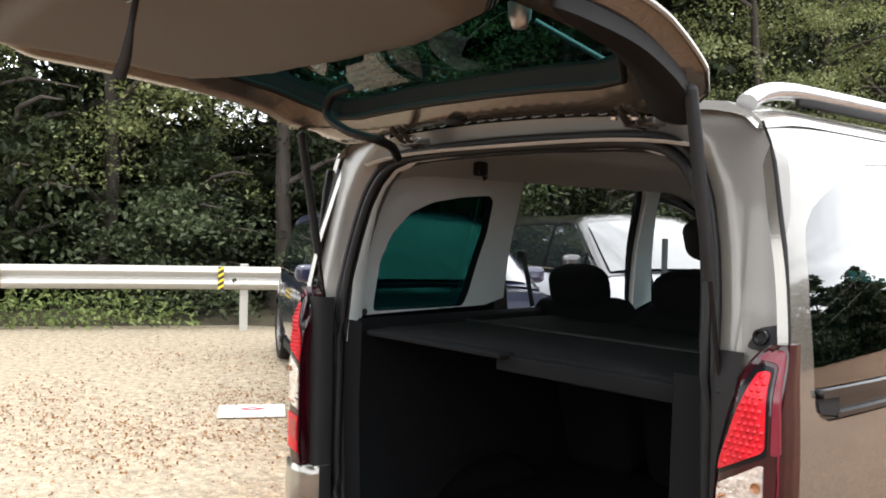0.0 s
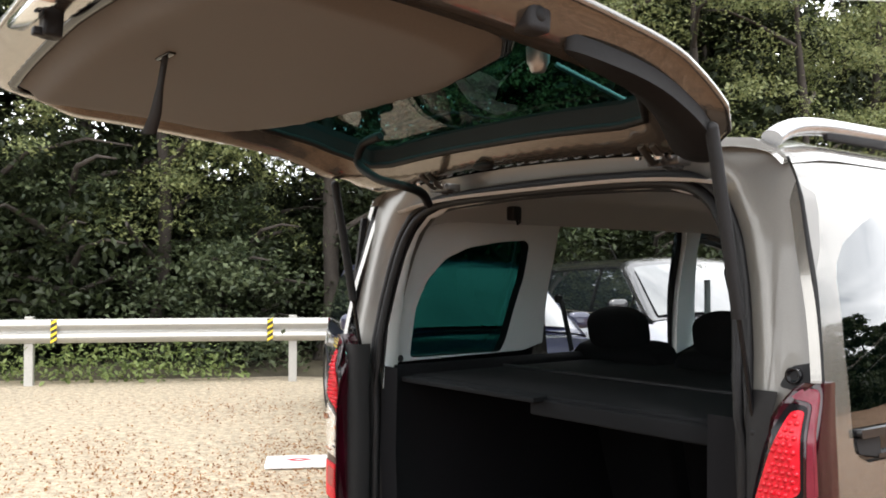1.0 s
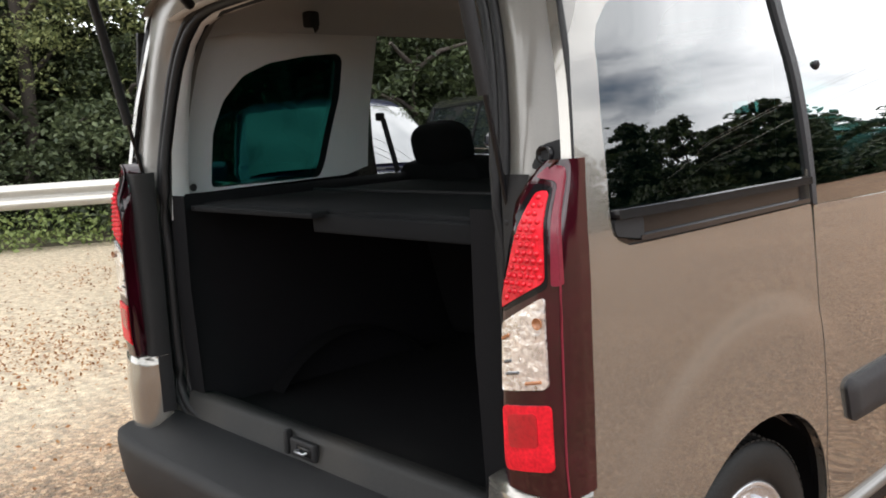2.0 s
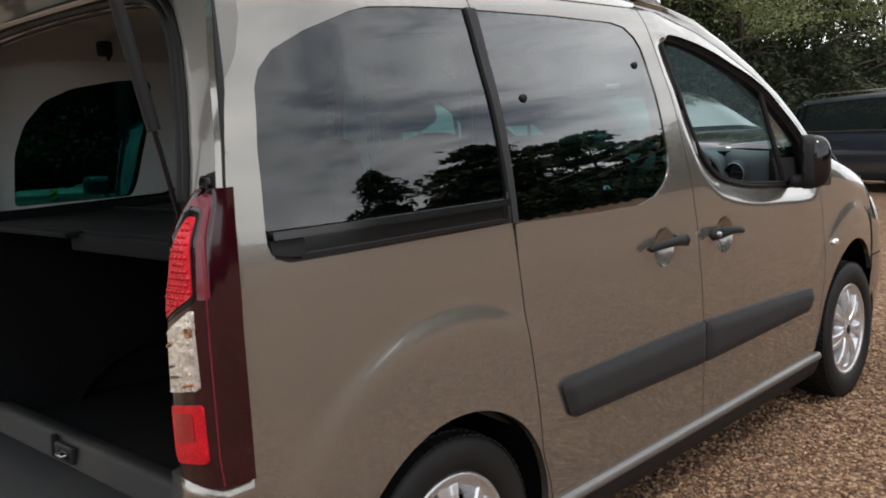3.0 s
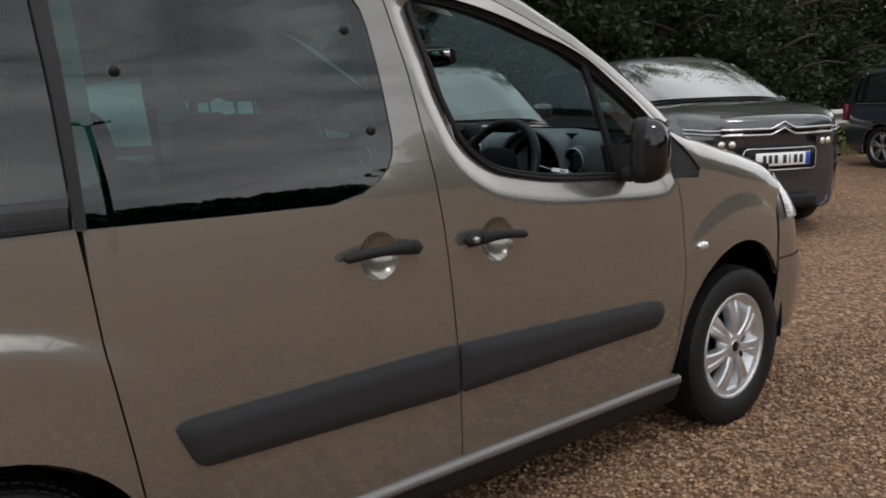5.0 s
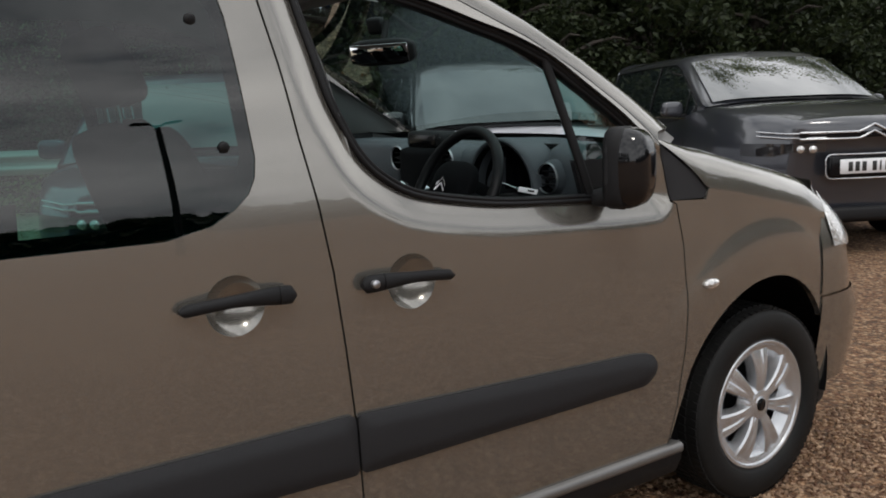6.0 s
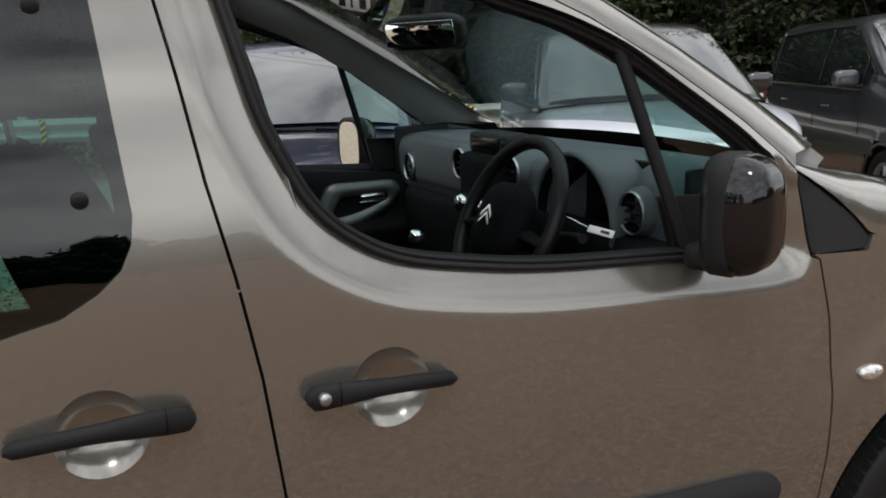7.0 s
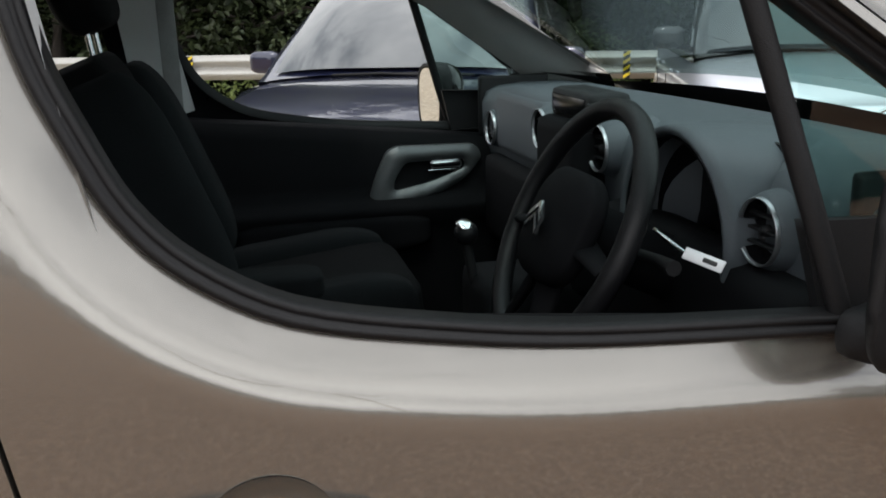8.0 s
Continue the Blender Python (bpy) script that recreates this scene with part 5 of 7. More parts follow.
part("front_belt", box_bm(.006, .042, .32, (-.722, 1.243, 1.275), .002), material("belt_pale", (0.22, 0.22, 0.22), 0.7, 0, 0.15, 30, 400, 0.4, 600), van, "pale grey front seat belt webbing")
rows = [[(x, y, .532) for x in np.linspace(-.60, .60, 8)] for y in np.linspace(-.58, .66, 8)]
part("boot_floor", facing(grid_bm(rows), (0, 0, 1)), CARPET_AND_SHADE, van, "black boot carpet")
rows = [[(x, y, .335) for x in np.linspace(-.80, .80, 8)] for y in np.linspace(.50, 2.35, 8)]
part("cabin_floor", facing(grid_bm(rows), (0, 0, 1)), CARPET_AND_SHADE, van)
part("underbody", box_bm(1.46, 2.30, .05, (0, .9, .26), .01), BLACK_PLASTIC, van)
part("bulkhead", box_bm(1.50, .04, .80, (0, 2.42, .70), .01), BLACK_PLASTIC, van)
for side in (1, -1):
    part("floor_side", box_bm(.06, 1.9, .24, (side * .80, 1.35, .33), .01), BLACK_PLASTIC, van)
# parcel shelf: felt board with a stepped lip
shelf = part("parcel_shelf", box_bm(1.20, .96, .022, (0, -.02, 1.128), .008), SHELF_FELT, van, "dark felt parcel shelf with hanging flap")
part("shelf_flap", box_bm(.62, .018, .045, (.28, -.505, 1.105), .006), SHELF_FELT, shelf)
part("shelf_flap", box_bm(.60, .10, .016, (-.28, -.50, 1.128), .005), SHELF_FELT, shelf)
part("shelf_rail", tube_bm([(-.60, -.10, 1.142), (.60, -.10, 1.142)], .006, 6), BLACK_PLASTIC, shelf)
# coat hook
part("coat_hook", merge(box_bm(.035, .045, .05, (-.53, -.115, 1.668), .010), tube_bm([(-.52, -.115, 1.655), (-.51, -.115, 1.630), (-.498, -.115, 1.640)], .005, 6)), BLACK_PLASTIC, van, "black plastic hook under the roof")

# rear seats
for x in (-.50, -.02, .46):
    back_rest = part("rear_backrest", cushion_bm(.43, .15, .66, .3), SEAT_CLOTH, van, "dark cloth rear seat back", m=Matrix.Translation((x, .47, .885)) @ Matrix.Rotation(radians(12), 4, "X"))
    part("headrest", cushion_bm(.26, .12, .17, .75), SEAT_CLOTH, back_rest, m=Matrix.Translation((0, -.01, .378)))
    part("rear_cushion", cushion_bm(.43, .46, .16, .35), SEAT_CLOTH, van, m=Matrix.Translation((x, .74, .68)))


def front_seat(x, y):
    cush = part("front_seat", cushion_bm(.50, .52, .17, .4), SEAT_CLOTH, van, "dark cloth front seat with paler side panels", m=Matrix.Translation((x, y, .715)) @ Matrix.Rotation(radians(7), 4, "X"))
    for s in (-1, 1):
        part("cushion_bolster", cushion_bm(.11, .48, .20, .6), SEAT_CLOTH_LIGHT, cush, m=Matrix.Translation((s * .21, 0, .02)))
    rest = Matrix.Translation((0, -.27, .365)) @ Matrix.Rotation(radians(14), 4, "X")
    part("backrest", cushion_bm(.40, .13, .54, .4), SEAT_CLOTH, cush, m=rest)
    for s in (-1, 1):
        part("back_bolster", cushion_bm(.13, .18, .50, .6), SEAT_CLOTH_LIGHT, cush, m=rest @ Matrix.Translation((s * .19, .03, -.02)) @ Matrix.Rotation(radians(s * 8), 4, "Z"))
        part("headrest_post", tube_bm([(s * .055, .02, .22), (s * .055, .05, .34)], .006, 8), CHROME, cush, m=rest)
    part("headrest", cushion_bm(.27, .11, .18, .6), SEAT_CLOTH, cush, m=rest @ Matrix.Translation((0, .06, .40)))
    part("seat_base", box_bm(.40, .42, .30, (0, 0, -.23), .03), BLACK_PLASTIC, cush)


front_seat(.375, 1.27)
front_seat(-.375, 1.50)
part("armrest", cushion_bm(.10, .22, .06, .5), SEAT_CLOTH_LIGHT, van, m=Matrix.Translation((-.10, 1.42, .865)))

# dashboard
rows = []
for x in np.linspace(-.80, .80, 49):
    hood = .026 * math.exp(-((x - .42) / .18) ** 4)
    arch = .018 * math.exp(-((x + .45) / .25) ** 4)
    yb = 2.06 + .085 * math.exp(-((x - .42) / .145) ** 8)
    rows.append([(x, 2.44 - .06 * (x / .8) ** 2, 1.162), (x, 2.35, 1.172), (x, 2.26, 1.180 + hood * .4), (x, max(2.16, yb + .05), 1.180 + hood * .9), (x, yb + .03, 1.172 + hood + arch), (x, yb, 1.158 + hood + arch), (x, yb - .012, 1.13 + hood), (x, yb - .010, 1.05), (x, yb + .01, .98), (x, 2.16, .88), (x, 2.22, .70)])
dash = part("dashboard", facing(grid_bm(rows), (0, -1, 1)), DASH_TOP, van, "slate grey moulded dashboard")


def vent(x, y, z, r):
    turn = Matrix.Translation((x, y, z)) @ Matrix.Rotation(radians(90), 4, "Z")
    v = part("air_vent", move(lathe_bm([(r * .92, .010), (r * .94, -.006), (r * .97, -.010), (r, -.008), (r * 1.01, .0), (r * 1.02, .05)], 40), turn), VENT_RING, dash, "round air vent with satin silver ring")
    part("vent_bowl", move(lathe_bm([(0, .035), (r * .5, .033), (r * .90, .012), (r * .935, -.003)], 28), turn), GLOSS_BLACK, v)
    part("vent_hub", move(lathe_bm([(0, -.002), (r * .16, -.001), (r * .18, .01)], 16), turn), BLACK_PLASTIC, v)
    for k in (-1, 0, 1):
        part("vent_slat", box_bm(r * 1.5, .012, .004, (x, y + .006, z + k * r * .42), .001, 1), BLACK_PLASTIC, v)
    part("vent_housing", move(lathe_bm([(r * 1.02, -.003), (r * 1.16, .010), (r * 1.28, .05), (r * 1.32, .10)], 36), turn), DASH_TOP, v)


vent(.622, 2.030, 1.098, .045)
vent(-.655, 2.045, 1.074, .045)
vent(-.200, 2.022, 1.128, .043)
vent(.105, 2.027, 1.130, .043)
# dark centre stack and lower shells
part("console_panel", box_bm(.22, .12, .34, (-.035, 2.045, 1.00), .025), DASH_DARK, dash)
part("glove_panel", box_bm(.40, .05, .15, (-.43, 2.070, 1.10), .02), DASH_TOP, dash)
part("glove_box", box_bm(.50, .06, .22, (-.42, 2.05, .90), .03), DASH_DARK, dash)
part("column_shell", box_bm(.62, .10, .24, (.44, 2.05, .93), .04), DASH_DARK, dash)
pod = part("display_pod", box_bm(.215, .085, .060, (-.02, 2.055, 1.196), .018), BLACK_PLASTIC, dash, "black display pod on the dashboard")
part("display_screen", box_bm(.165, .004, .034, (-.02, 2.0125, 1.197), .001), GLOSS_BLACK, pod)
part("display_button", box_bm(.016, .006, .008, (.085, 2.0125, 1.205), .002, 1), GREY_PLASTIC, pod)
for k, x in enumerate((-.10, .03)):
    part("heater_knob", move(lathe_bm([(0, -.02), (.020, -.02), (.024, -.012), (.026, .01)], 20), Matrix.Translation((x, 1.98, 1.03)) @ Matrix.Rotation(radians(90), 4, "Z")), CHROME, dash)
# instrument hood: an arched cowl, dark within
rows = []
for i in range(21):
    a = math.pi * (-.06 + 1.12 * i / 20)
    ca, sa = math.cos(a), math.sin(a)
    rows.append([(.420 + .172 * ca, 2.22, 1.050 + .146 * sa), (.420 + .174 * ca, 2.10, 1.050 + .158 * sa), (.420 + .172 * ca, 2.02, 1.050 + .163 * sa), (.420 + .166 * ca, 2.000, 1.050 + .158 * sa), (.420 + .156 * ca, 2.003, 1.050 + .148 * sa), (.420 + .148 * ca, 2.06, 1.050 + .138 * sa)])
part("instrument_cowl", grid_bm(rows), DASH_TOP, dash, "arched slate grey instrument cowl")
part("cowl_lining", facing(grid_bm([[(.420 + .152 * math.cos(a), y, 1.050 + .143 * math.sin(a)) for a in (math.pi * (-.06 + 1.12 * i / 20) for i in range(21))] for y in (2.004, 2.13)]), (0, 0, -1)), DASH_DARK, dash)
part("instrument_face", box_bm(.30, .01, .26, (.420, 2.125, 1.06), .004), GLOSS_BLACK, dash)
part("cowl_fill", box_bm(.30, .05, .10, (.420, 2.09, .965), .02), DASH_DARK, dash)
# steering wheel
WC, WN = Vector((.405, 1.848, 1.066)), Vector((0, -.90, .436)).normalized()
wu = Vector((0, .436, .90)).normalized()
ring_pts = [WC + .189 * (math.cos(a) * Vector((1, 0, 0)) + math.sin(a) * wu) for a in (2 * math.pi * i / 64 for i in range(64))]
steer = part("steering_wheel", tube_bm(ring_pts, .0165, 12, True), LEATHER, van, "black leather steering wheel")
hm = Matrix.Translation(WC + WN * .01) @ WN.to_track_quat("Z", "Y").to_matrix().to_4x4()
hub_b = cushion_bm(.20, .17, .055, .7)
part("hub_pad", move(hub_b, hm), DASH_DARK, steer)
for ang in (-8, 188, 250, 290):
    a = radians(ang)
    d = math.cos(a) * Vector((1, 0, 0)) + math.sin(a) * wu
    part("spoke", tube_bm([WC + d * .06, WC + d * .175], [.026, .016], 8, flat=.45), DASH_DARK, steer)
# chevron badge
for k in (0, 1):
    b3 = bmesh.new()
    o = -.012 + .017 * k
    pts = [(-.024, o - .012), (0, o + .010), (.024, o - .012), (.024, o - .003), (0, o + .019), (-.024, o - .003)]
    lo, hi = [b3.verts.new((x, y, .030)) for x, y in pts], [b3.verts.new((x, y, .036)) for x, y in pts]
    b3.faces.new(hi)
    for i in range(6):
        b3.faces.new((lo[i], lo[(i + 1) % 6], hi[(i + 1) % 6], hi[i]))
    m3 = Matrix.Translation(WC + WN * .019) @ Matrix((Vector((1, 0, 0)), wu, WN)).transposed().to_4x4()
    part("badge_chevron", move(b3, m3), CHROME, steer, "bright metal chevron", smooth=False)
for s in (-1, 1):
    part("column_stalk", tube_bm([WC + Vector((s * .04, .08, -.03)), WC + Vector((s * .15, .075, -.015)), WC + Vector((s * .20, .07, -.012))], [.008, .008, .011], 8), BLACK_PLASTIC, dash)
part("steering_column", tube_bm([WC + Vector((0, .03, -.01)), WC + Vector((0, .26, -.12))], .05, 14), DASH_DARK, dash)
# gear lever
lever = part("gear_lever", tube_bm([(-.02, 1.83, .80), (-.02, 1.805, .94)], .010, 8), BLACK_PLASTIC, van)
kb = bmesh.new()
bmesh.ops.create_uvsphere(kb, u_segments=16, v_segments=10, radius=.024)
part("gear_knob", move(kb, Matrix.Translation((-.02, 1.805, .960))), LEATHER, lever)
part("knob_cap", move(lathe_bm([(0, .003), (.013, .003), (.016, 0)], 18), Matrix.Translation((-.012, 1.800, .980)) @ Matrix.Rotation(radians(-65), 4, "Y")), CHROME, lever)
part("gear_console", box_bm(.18, .26, .16, (-.02, 1.94, .80), .03), DASH_DARK, van)
part("cubby", box_bm(.16, .50, .20, (-.0, 1.50, .62), .03), DASH_DARK, van)
# inner trims of the front doors
for side in (1, -1):
    rows = []
    for y in np.linspace(1.27, 2.24, 22):
        top = 1.118 - .078 * (y - 1.3) / .75
        rows.append([(side * x, y, z) for x, z in ((.822, top - .005), (.800, top + .004), (.770, top - .004), (.755, top - .04), (.748, .98), (.740, .93), (.742, .90), (.715, .885), (.690, .872), (.688, .855), (.715, .82), (.735, .70), (.74, .45))])
    card = part("door_trim", facing(grid_bm(rows), (-side, 0, 0)), DASH_DARK, van, "black plastic inner door trim")
    # grip: a closed frame of silver-grey plastic round the latch lever
    rim = rounded([(1.712, .856), (1.735, .940), (1.772, 1.014), (1.80, 1.026), (2.02, 1.022), (2.038, .985), (1.99, .930), (1.89, .880), (1.78, .856)], .02)
    gap = rounded([(1.786, .905), (1.792, .938), (1.822, .982), (1.985, .984), (1.992, .962), (1.955, .946), (1.88, .922)], .014)
    lift = lambda y, z: Vector((side * (.733 - .014 * step01(0, .016, min(near(rim, y, z), near(gap, y, z)))), y, z))
    part("grip_surround", facing(sheet_bm(rim, [gap], lift, .012, (side * .03, 0, 0), .01), (-side, 0, 0)), DOOR_INSERT, card, "silver-grey door grip surround")
    part("grip_plate", box_bm(.010, .25, .105, (side * .752, 1.885, .945), .005), DASH_DARK, card)
    part("inner_lever", merge(box_bm(.014, .088, .022, (side * .735, 1.935, .972), .008), box_bm(.010, .10, .006, (side * .738, 1.935, .956), .002)), CHROME, card, "bright inner door lever")
    part("door_pocket", cushion_bm(.06, .52, .10, .5), DASH_DARK, card, m=Matrix.Translation((side * .715, 1.62, .80)))
    part("tweeter_corner", box_bm(.02, .20, .16, (side * .775, 2.14, 1.12), .008), BLACK_PLASTIC, card)
    # inner pillar covers
    pts = [(1.20, 1.69), (1.45, 1.640), (1.72, 1.532), (1.95, 1.402), (2.15, 1.262), (2.32, 1.15)]
    rows = []
    for y, z in pts:
        k = max(0, (y - 1.45) / .87)
        rows.append([Vector((side * (HULL(min(z, 1.70)) - .045), y - .03, z - .028)), Vector((side * (HULL(min(z, 1.7)) - .085), y + .01, z - .012)), Vector((side * (HULL(min(z, 1.7)) - .115), y + .05, z + .018)), Vector((side * (HULL(min(z, 1.7)) - .112), y + .075, z + .045))])
    part("pillar_trim", grid_bm(rows), PILLAR_GREY, van, "grey windscreen pillar trim")
part("sun_visor_rail", box_bm(1.0, .10, .02, (0, 1.52, 1.625), .008), HEADLINER, van)
# rear-view mirror
im = Matrix.Translation((.10, 1.80, 1.488)) @ Matrix.Rotation(radians(30), 4, "Z") @ Matrix.Rotation(radians(14), 4, "X")
rv = part("rear_view_mirror", cushion_bm(.235, .045, .082, .6), BLACK_PLASTIC, van, "black interior mirror", m=im)
part("mirror_glass", box_bm(.205, .002, .058, (0, -.0230, 0), .0005, 1), MIRROR, rv)
part("mirror_stem", tube_bm([(0, .01, .02), (0, .06, .085)], .011, 8), BLACK_PLASTIC, rv)
part("toll_tag_box", box_bm(.05, .035, .05, (-.04, .055, .075), .008), BLACK_PLASTIC, rv)
# outside mirrors
for side in (1, -1):
    cx, cy, cz = (.968, 2.015, 1.145) if side > 0 else (-1.075, 2.015, 1.118)
    shell = cushion_bm(.142, .105, .205, .62)
    for v in shell.verts:
        v.co.x *= 1 - .10 * (v.co.z / .10) ** 2
        if v.co.y > 0:
            v.co.x *= 1 - .25 * (v.co.y / .06)
            v.co.z *= 1 - .18 * (v.co.y / .06)
    mir = part("outside_mirror", shell, MIRROR_SHELL, van, "gloss black outside mirror", m=Matrix.Translation((cx, cy, cz)) @ Matrix.Rotation(radians(-66) if side > 0 else radians(16), 4, "Z"))
    part("mirror_rim", tube_bm([(.067 * math.copysign(abs(math.cos(a)) ** .6, math.cos(a)), -.046, .094 * math.copysign(abs(math.sin(a)) ** .6, math.sin(a))) for a in (2 * math.pi * i / 40 for i in range(40))], .008, 8, True), BLACK_PLASTIC, mir)
    lobe = lambda k, y: [(.068 * k * math.copysign(abs(math.cos(a)) ** .55, math.cos(a)), y, .100 * k * math.copysign(abs(math.sin(a)) ** .55, math.sin(a))) for a in (2 * math.pi * i / 48 for i in range(48))]
    part("mirror_band", grid_bm([lobe(.93, -.054), lobe(1.0, -.056), lobe(1.055, -.048), lobe(1.06, -.014), lobe(1.0, -.008)], close_u=True), BLACK_PLASTIC, mir, "matt black mirror frame")
    part("mirror_glass", move(facing(sheet_bm([(.062 * math.copysign(abs(math.cos(a)) ** .6, math.cos(a)), .090 * math.copysign(abs(math.sin(a)) ** .6, math.sin(a))) for a in (2 * math.pi * i / 40 for i in range(40))], [], lambda u, v: Vector((u, -.0535, v)), .05), (0, -1, 0)), Matrix.Identity(4)), MIRROR, mir)
    part("mirror_arm", box_bm(.11, .06, .050, (0, 0, 0), .02), BLACK_PLASTIC, mir, m=Matrix.Translation((-.006, -.070, -.075)) if side > 0 else Matrix.Translation((.135, .02, -.07)))
# key tag hanging at the column
tag = tagged(part("key_tag", box_bm(.058, .003, .016, (0, 0, 0), .001, 1), WHITE_CARD, m=Matrix.Translation((.630, 1.945, 1.070)) @ Matrix.Rotation(radians(10), 4, "Y") @ Matrix.Rotation(radians(28), 4, "Z") @ Matrix.Rotation(radians(-38), 4, "X")), "white card key tag hanging from the ignition", "key tag")
part("tag_slot", box_bm(.020, .004, .006, (.010, -.0015, 0), .001, 1), BLACK_MARK, tag)
part("key_stem", tube_bm([(-.03, .004, .0), (-.075, .012, .012), (-.10, .03, .02)], .004, 6), CHROME, tag)
# ---- the wood ----
def leaf_material(name, dark, light, shine=0.35):
    m = bpy.data.materials.new(name)
    m.use_nodes = True
    n, l = m.node_tree.nodes, m.node_tree.links
    p = n["Principled BSDF"]
    p.inputs["Roughness"].default_value = 0.5
    p.inputs["Specular IOR Level"].default_value = shine
    geo = n.new("ShaderNodeNewGeometry")
    info = n.new("ShaderNodeObjectInfo")
    ramp = n.new("ShaderNodeValToRGB")
    ramp.color_ramp.elements[0].color, ramp.color_ramp.elements[1].color = (*dark, 1), (*light, 1)
    l.new(geo.outputs["Random Per Island"], ramp.inputs["Fac"])
    tone = n.new("ShaderNodeMapRange")
    tone.inputs["To Min"].default_value, tone.inputs["To Max"].default_value = 0.75, 1.25
    l.new(info.outputs["Random"], tone.inputs["Value"])
    sc = n.new("ShaderNodeVectorMath")
    sc.operation = "SCALE"
    l.new(ramp.outputs["Color"], sc.inputs[0])
    l.new(tone.outputs["Result"], sc.inputs["Scale"])
    l.new(sc.outputs["Vector"], p.inputs["Base Color"])
    tl = n.new("ShaderNodeBsdfTranslucent")
    l.new(sc.outputs["Vector"], tl.inputs["Color"])
    mx = n.new("ShaderNodeMixShader")
    mx.inputs["Fac"].default_value = 0.38
    out = n["Material Output"]
    l.new(p.outputs["BSDF"], mx.inputs[1])
    l.new(tl.outputs["BSDF"], mx.inputs[2])
    l.new(mx.outputs["Shader"], out.inputs["Surface"])
    return m


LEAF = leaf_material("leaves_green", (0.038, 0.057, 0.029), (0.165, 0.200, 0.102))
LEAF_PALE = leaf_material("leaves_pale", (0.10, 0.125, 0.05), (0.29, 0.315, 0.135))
# dark leaf tone puts the shade under the canopy into the colour
LEAF_SHADE = leaf_material("leaves_shade_tone", (0.014, 0.022, 0.010), (0.055, 0.072, 0.030))
LEAF_LOW = leaf_material("undergrowth_leaves", (0.11, 0.16, 0.045), (0.32, 0.39, 0.15))
LITTER = leaf_material("fallen_leaves", (0.16, 0.055, 0.02), (0.36, 0.19, 0.08), 0.2)
rng = np.random.default_rng(7)


def leaves_mesh(name, centres, size, droop, mat):
    """Folded four-point leaves: one quad pair each, at given places."""
    n = len(centres)
    a = rng.uniform(0, 2 * np.pi, n)
    tilt = rng.normal(droop, 0.5, n)
    s = size * rng.uniform(0.6, 1.3, n)
    d = np.stack([np.cos(a) * np.cos(tilt), np.sin(a) * np.cos(tilt), -np.sin(tilt)], 1)
    roll = rng.uniform(-0.9, 0.9, n)
    side0 = np.stack([-np.sin(a), np.cos(a), np.zeros(n)], 1)
    up0 = np.cross(d, side0)
    side = side0 * np.cos(roll)[:, None] + up0 * np.sin(roll)[:, None]
    up = np.cross(d, side)
    s = s[:, None]
    p0, p2 = centres - d * s * 0.5, centres + d * s * 0.5
    p1 = centres + side * s * 0.30 + up * s * 0.10
    p3 = centres - side * s * 0.30 + up * s * 0.10
    verts = np.stack([p0, p1, p2, p3], 1).reshape(-1, 3)
    i = np.arange(n) * 4
    faces = np.concatenate([np.stack([i, i + 1, i + 2], 1), np.stack([i, i + 2, i + 3], 1)], 1).reshape(-1, 3)
    me = bpy.data.meshes.new(name)
    me.from_pydata(verts.tolist(), [], faces.tolist())
    me.materials.append(mat)
    return me


def boughs(count, per, radius, height, low, seed, thick=.10):
    """Leaf places: drooping boughs that end in flat, ragged clumps with gaps between them."""
    r = np.random.default_rng(seed)
    out = []
    for _ in range(count):
        th, ph = r.uniform(0, 2 * np.pi), r.uniform(0, 1) ** .9
        h = low + (height - low) * ph
        bulge = math.sin(math.pi * min(0.97, 0.22 + 0.74 * ph)) ** 0.7
        ln = radius * bulge * r.uniform(0.55, 1.12) * (1 + 0.2 * math.sin(3 * th + seed))
        lift, droop = r.uniform(.05, .5), r.uniform(.35, .65)
        clumps = int(r.integers(7, 13))
        k = max(4, int(per * r.uniform(0.6, 1.3) * (.35 + .65 * bulge) / clumps))
        for _ in range(clumps):
            t = r.beta(2.6, 1.2)
            fan = r.normal(0, .24) * (.4 + t)
            c = np.array([ln * t * math.cos(th + fan), ln * t * math.sin(th + fan), h + ln * t * lift - ln * droop * t ** 2.6 - abs(r.normal(0, .10))])
            wide = (.13 + .17 * r.uniform()) * (.5 + radius / 6)
            p = r.normal(0, 1, (k, 3)) * np.array([wide, wide, wide * .38])
            p[:, 2] -= .35 * np.hypot(p[:, 0], p[:, 1]) ** 1.4 - np.abs(r.normal(0, .03, k))
            stray = r.uniform(0, 1, k) < .10
            p[stray] *= 1.9
            p += c
            p[:, 2] = np.maximum(p[:, 2], .1)
            out.append(p)
    return np.concatenate(out)


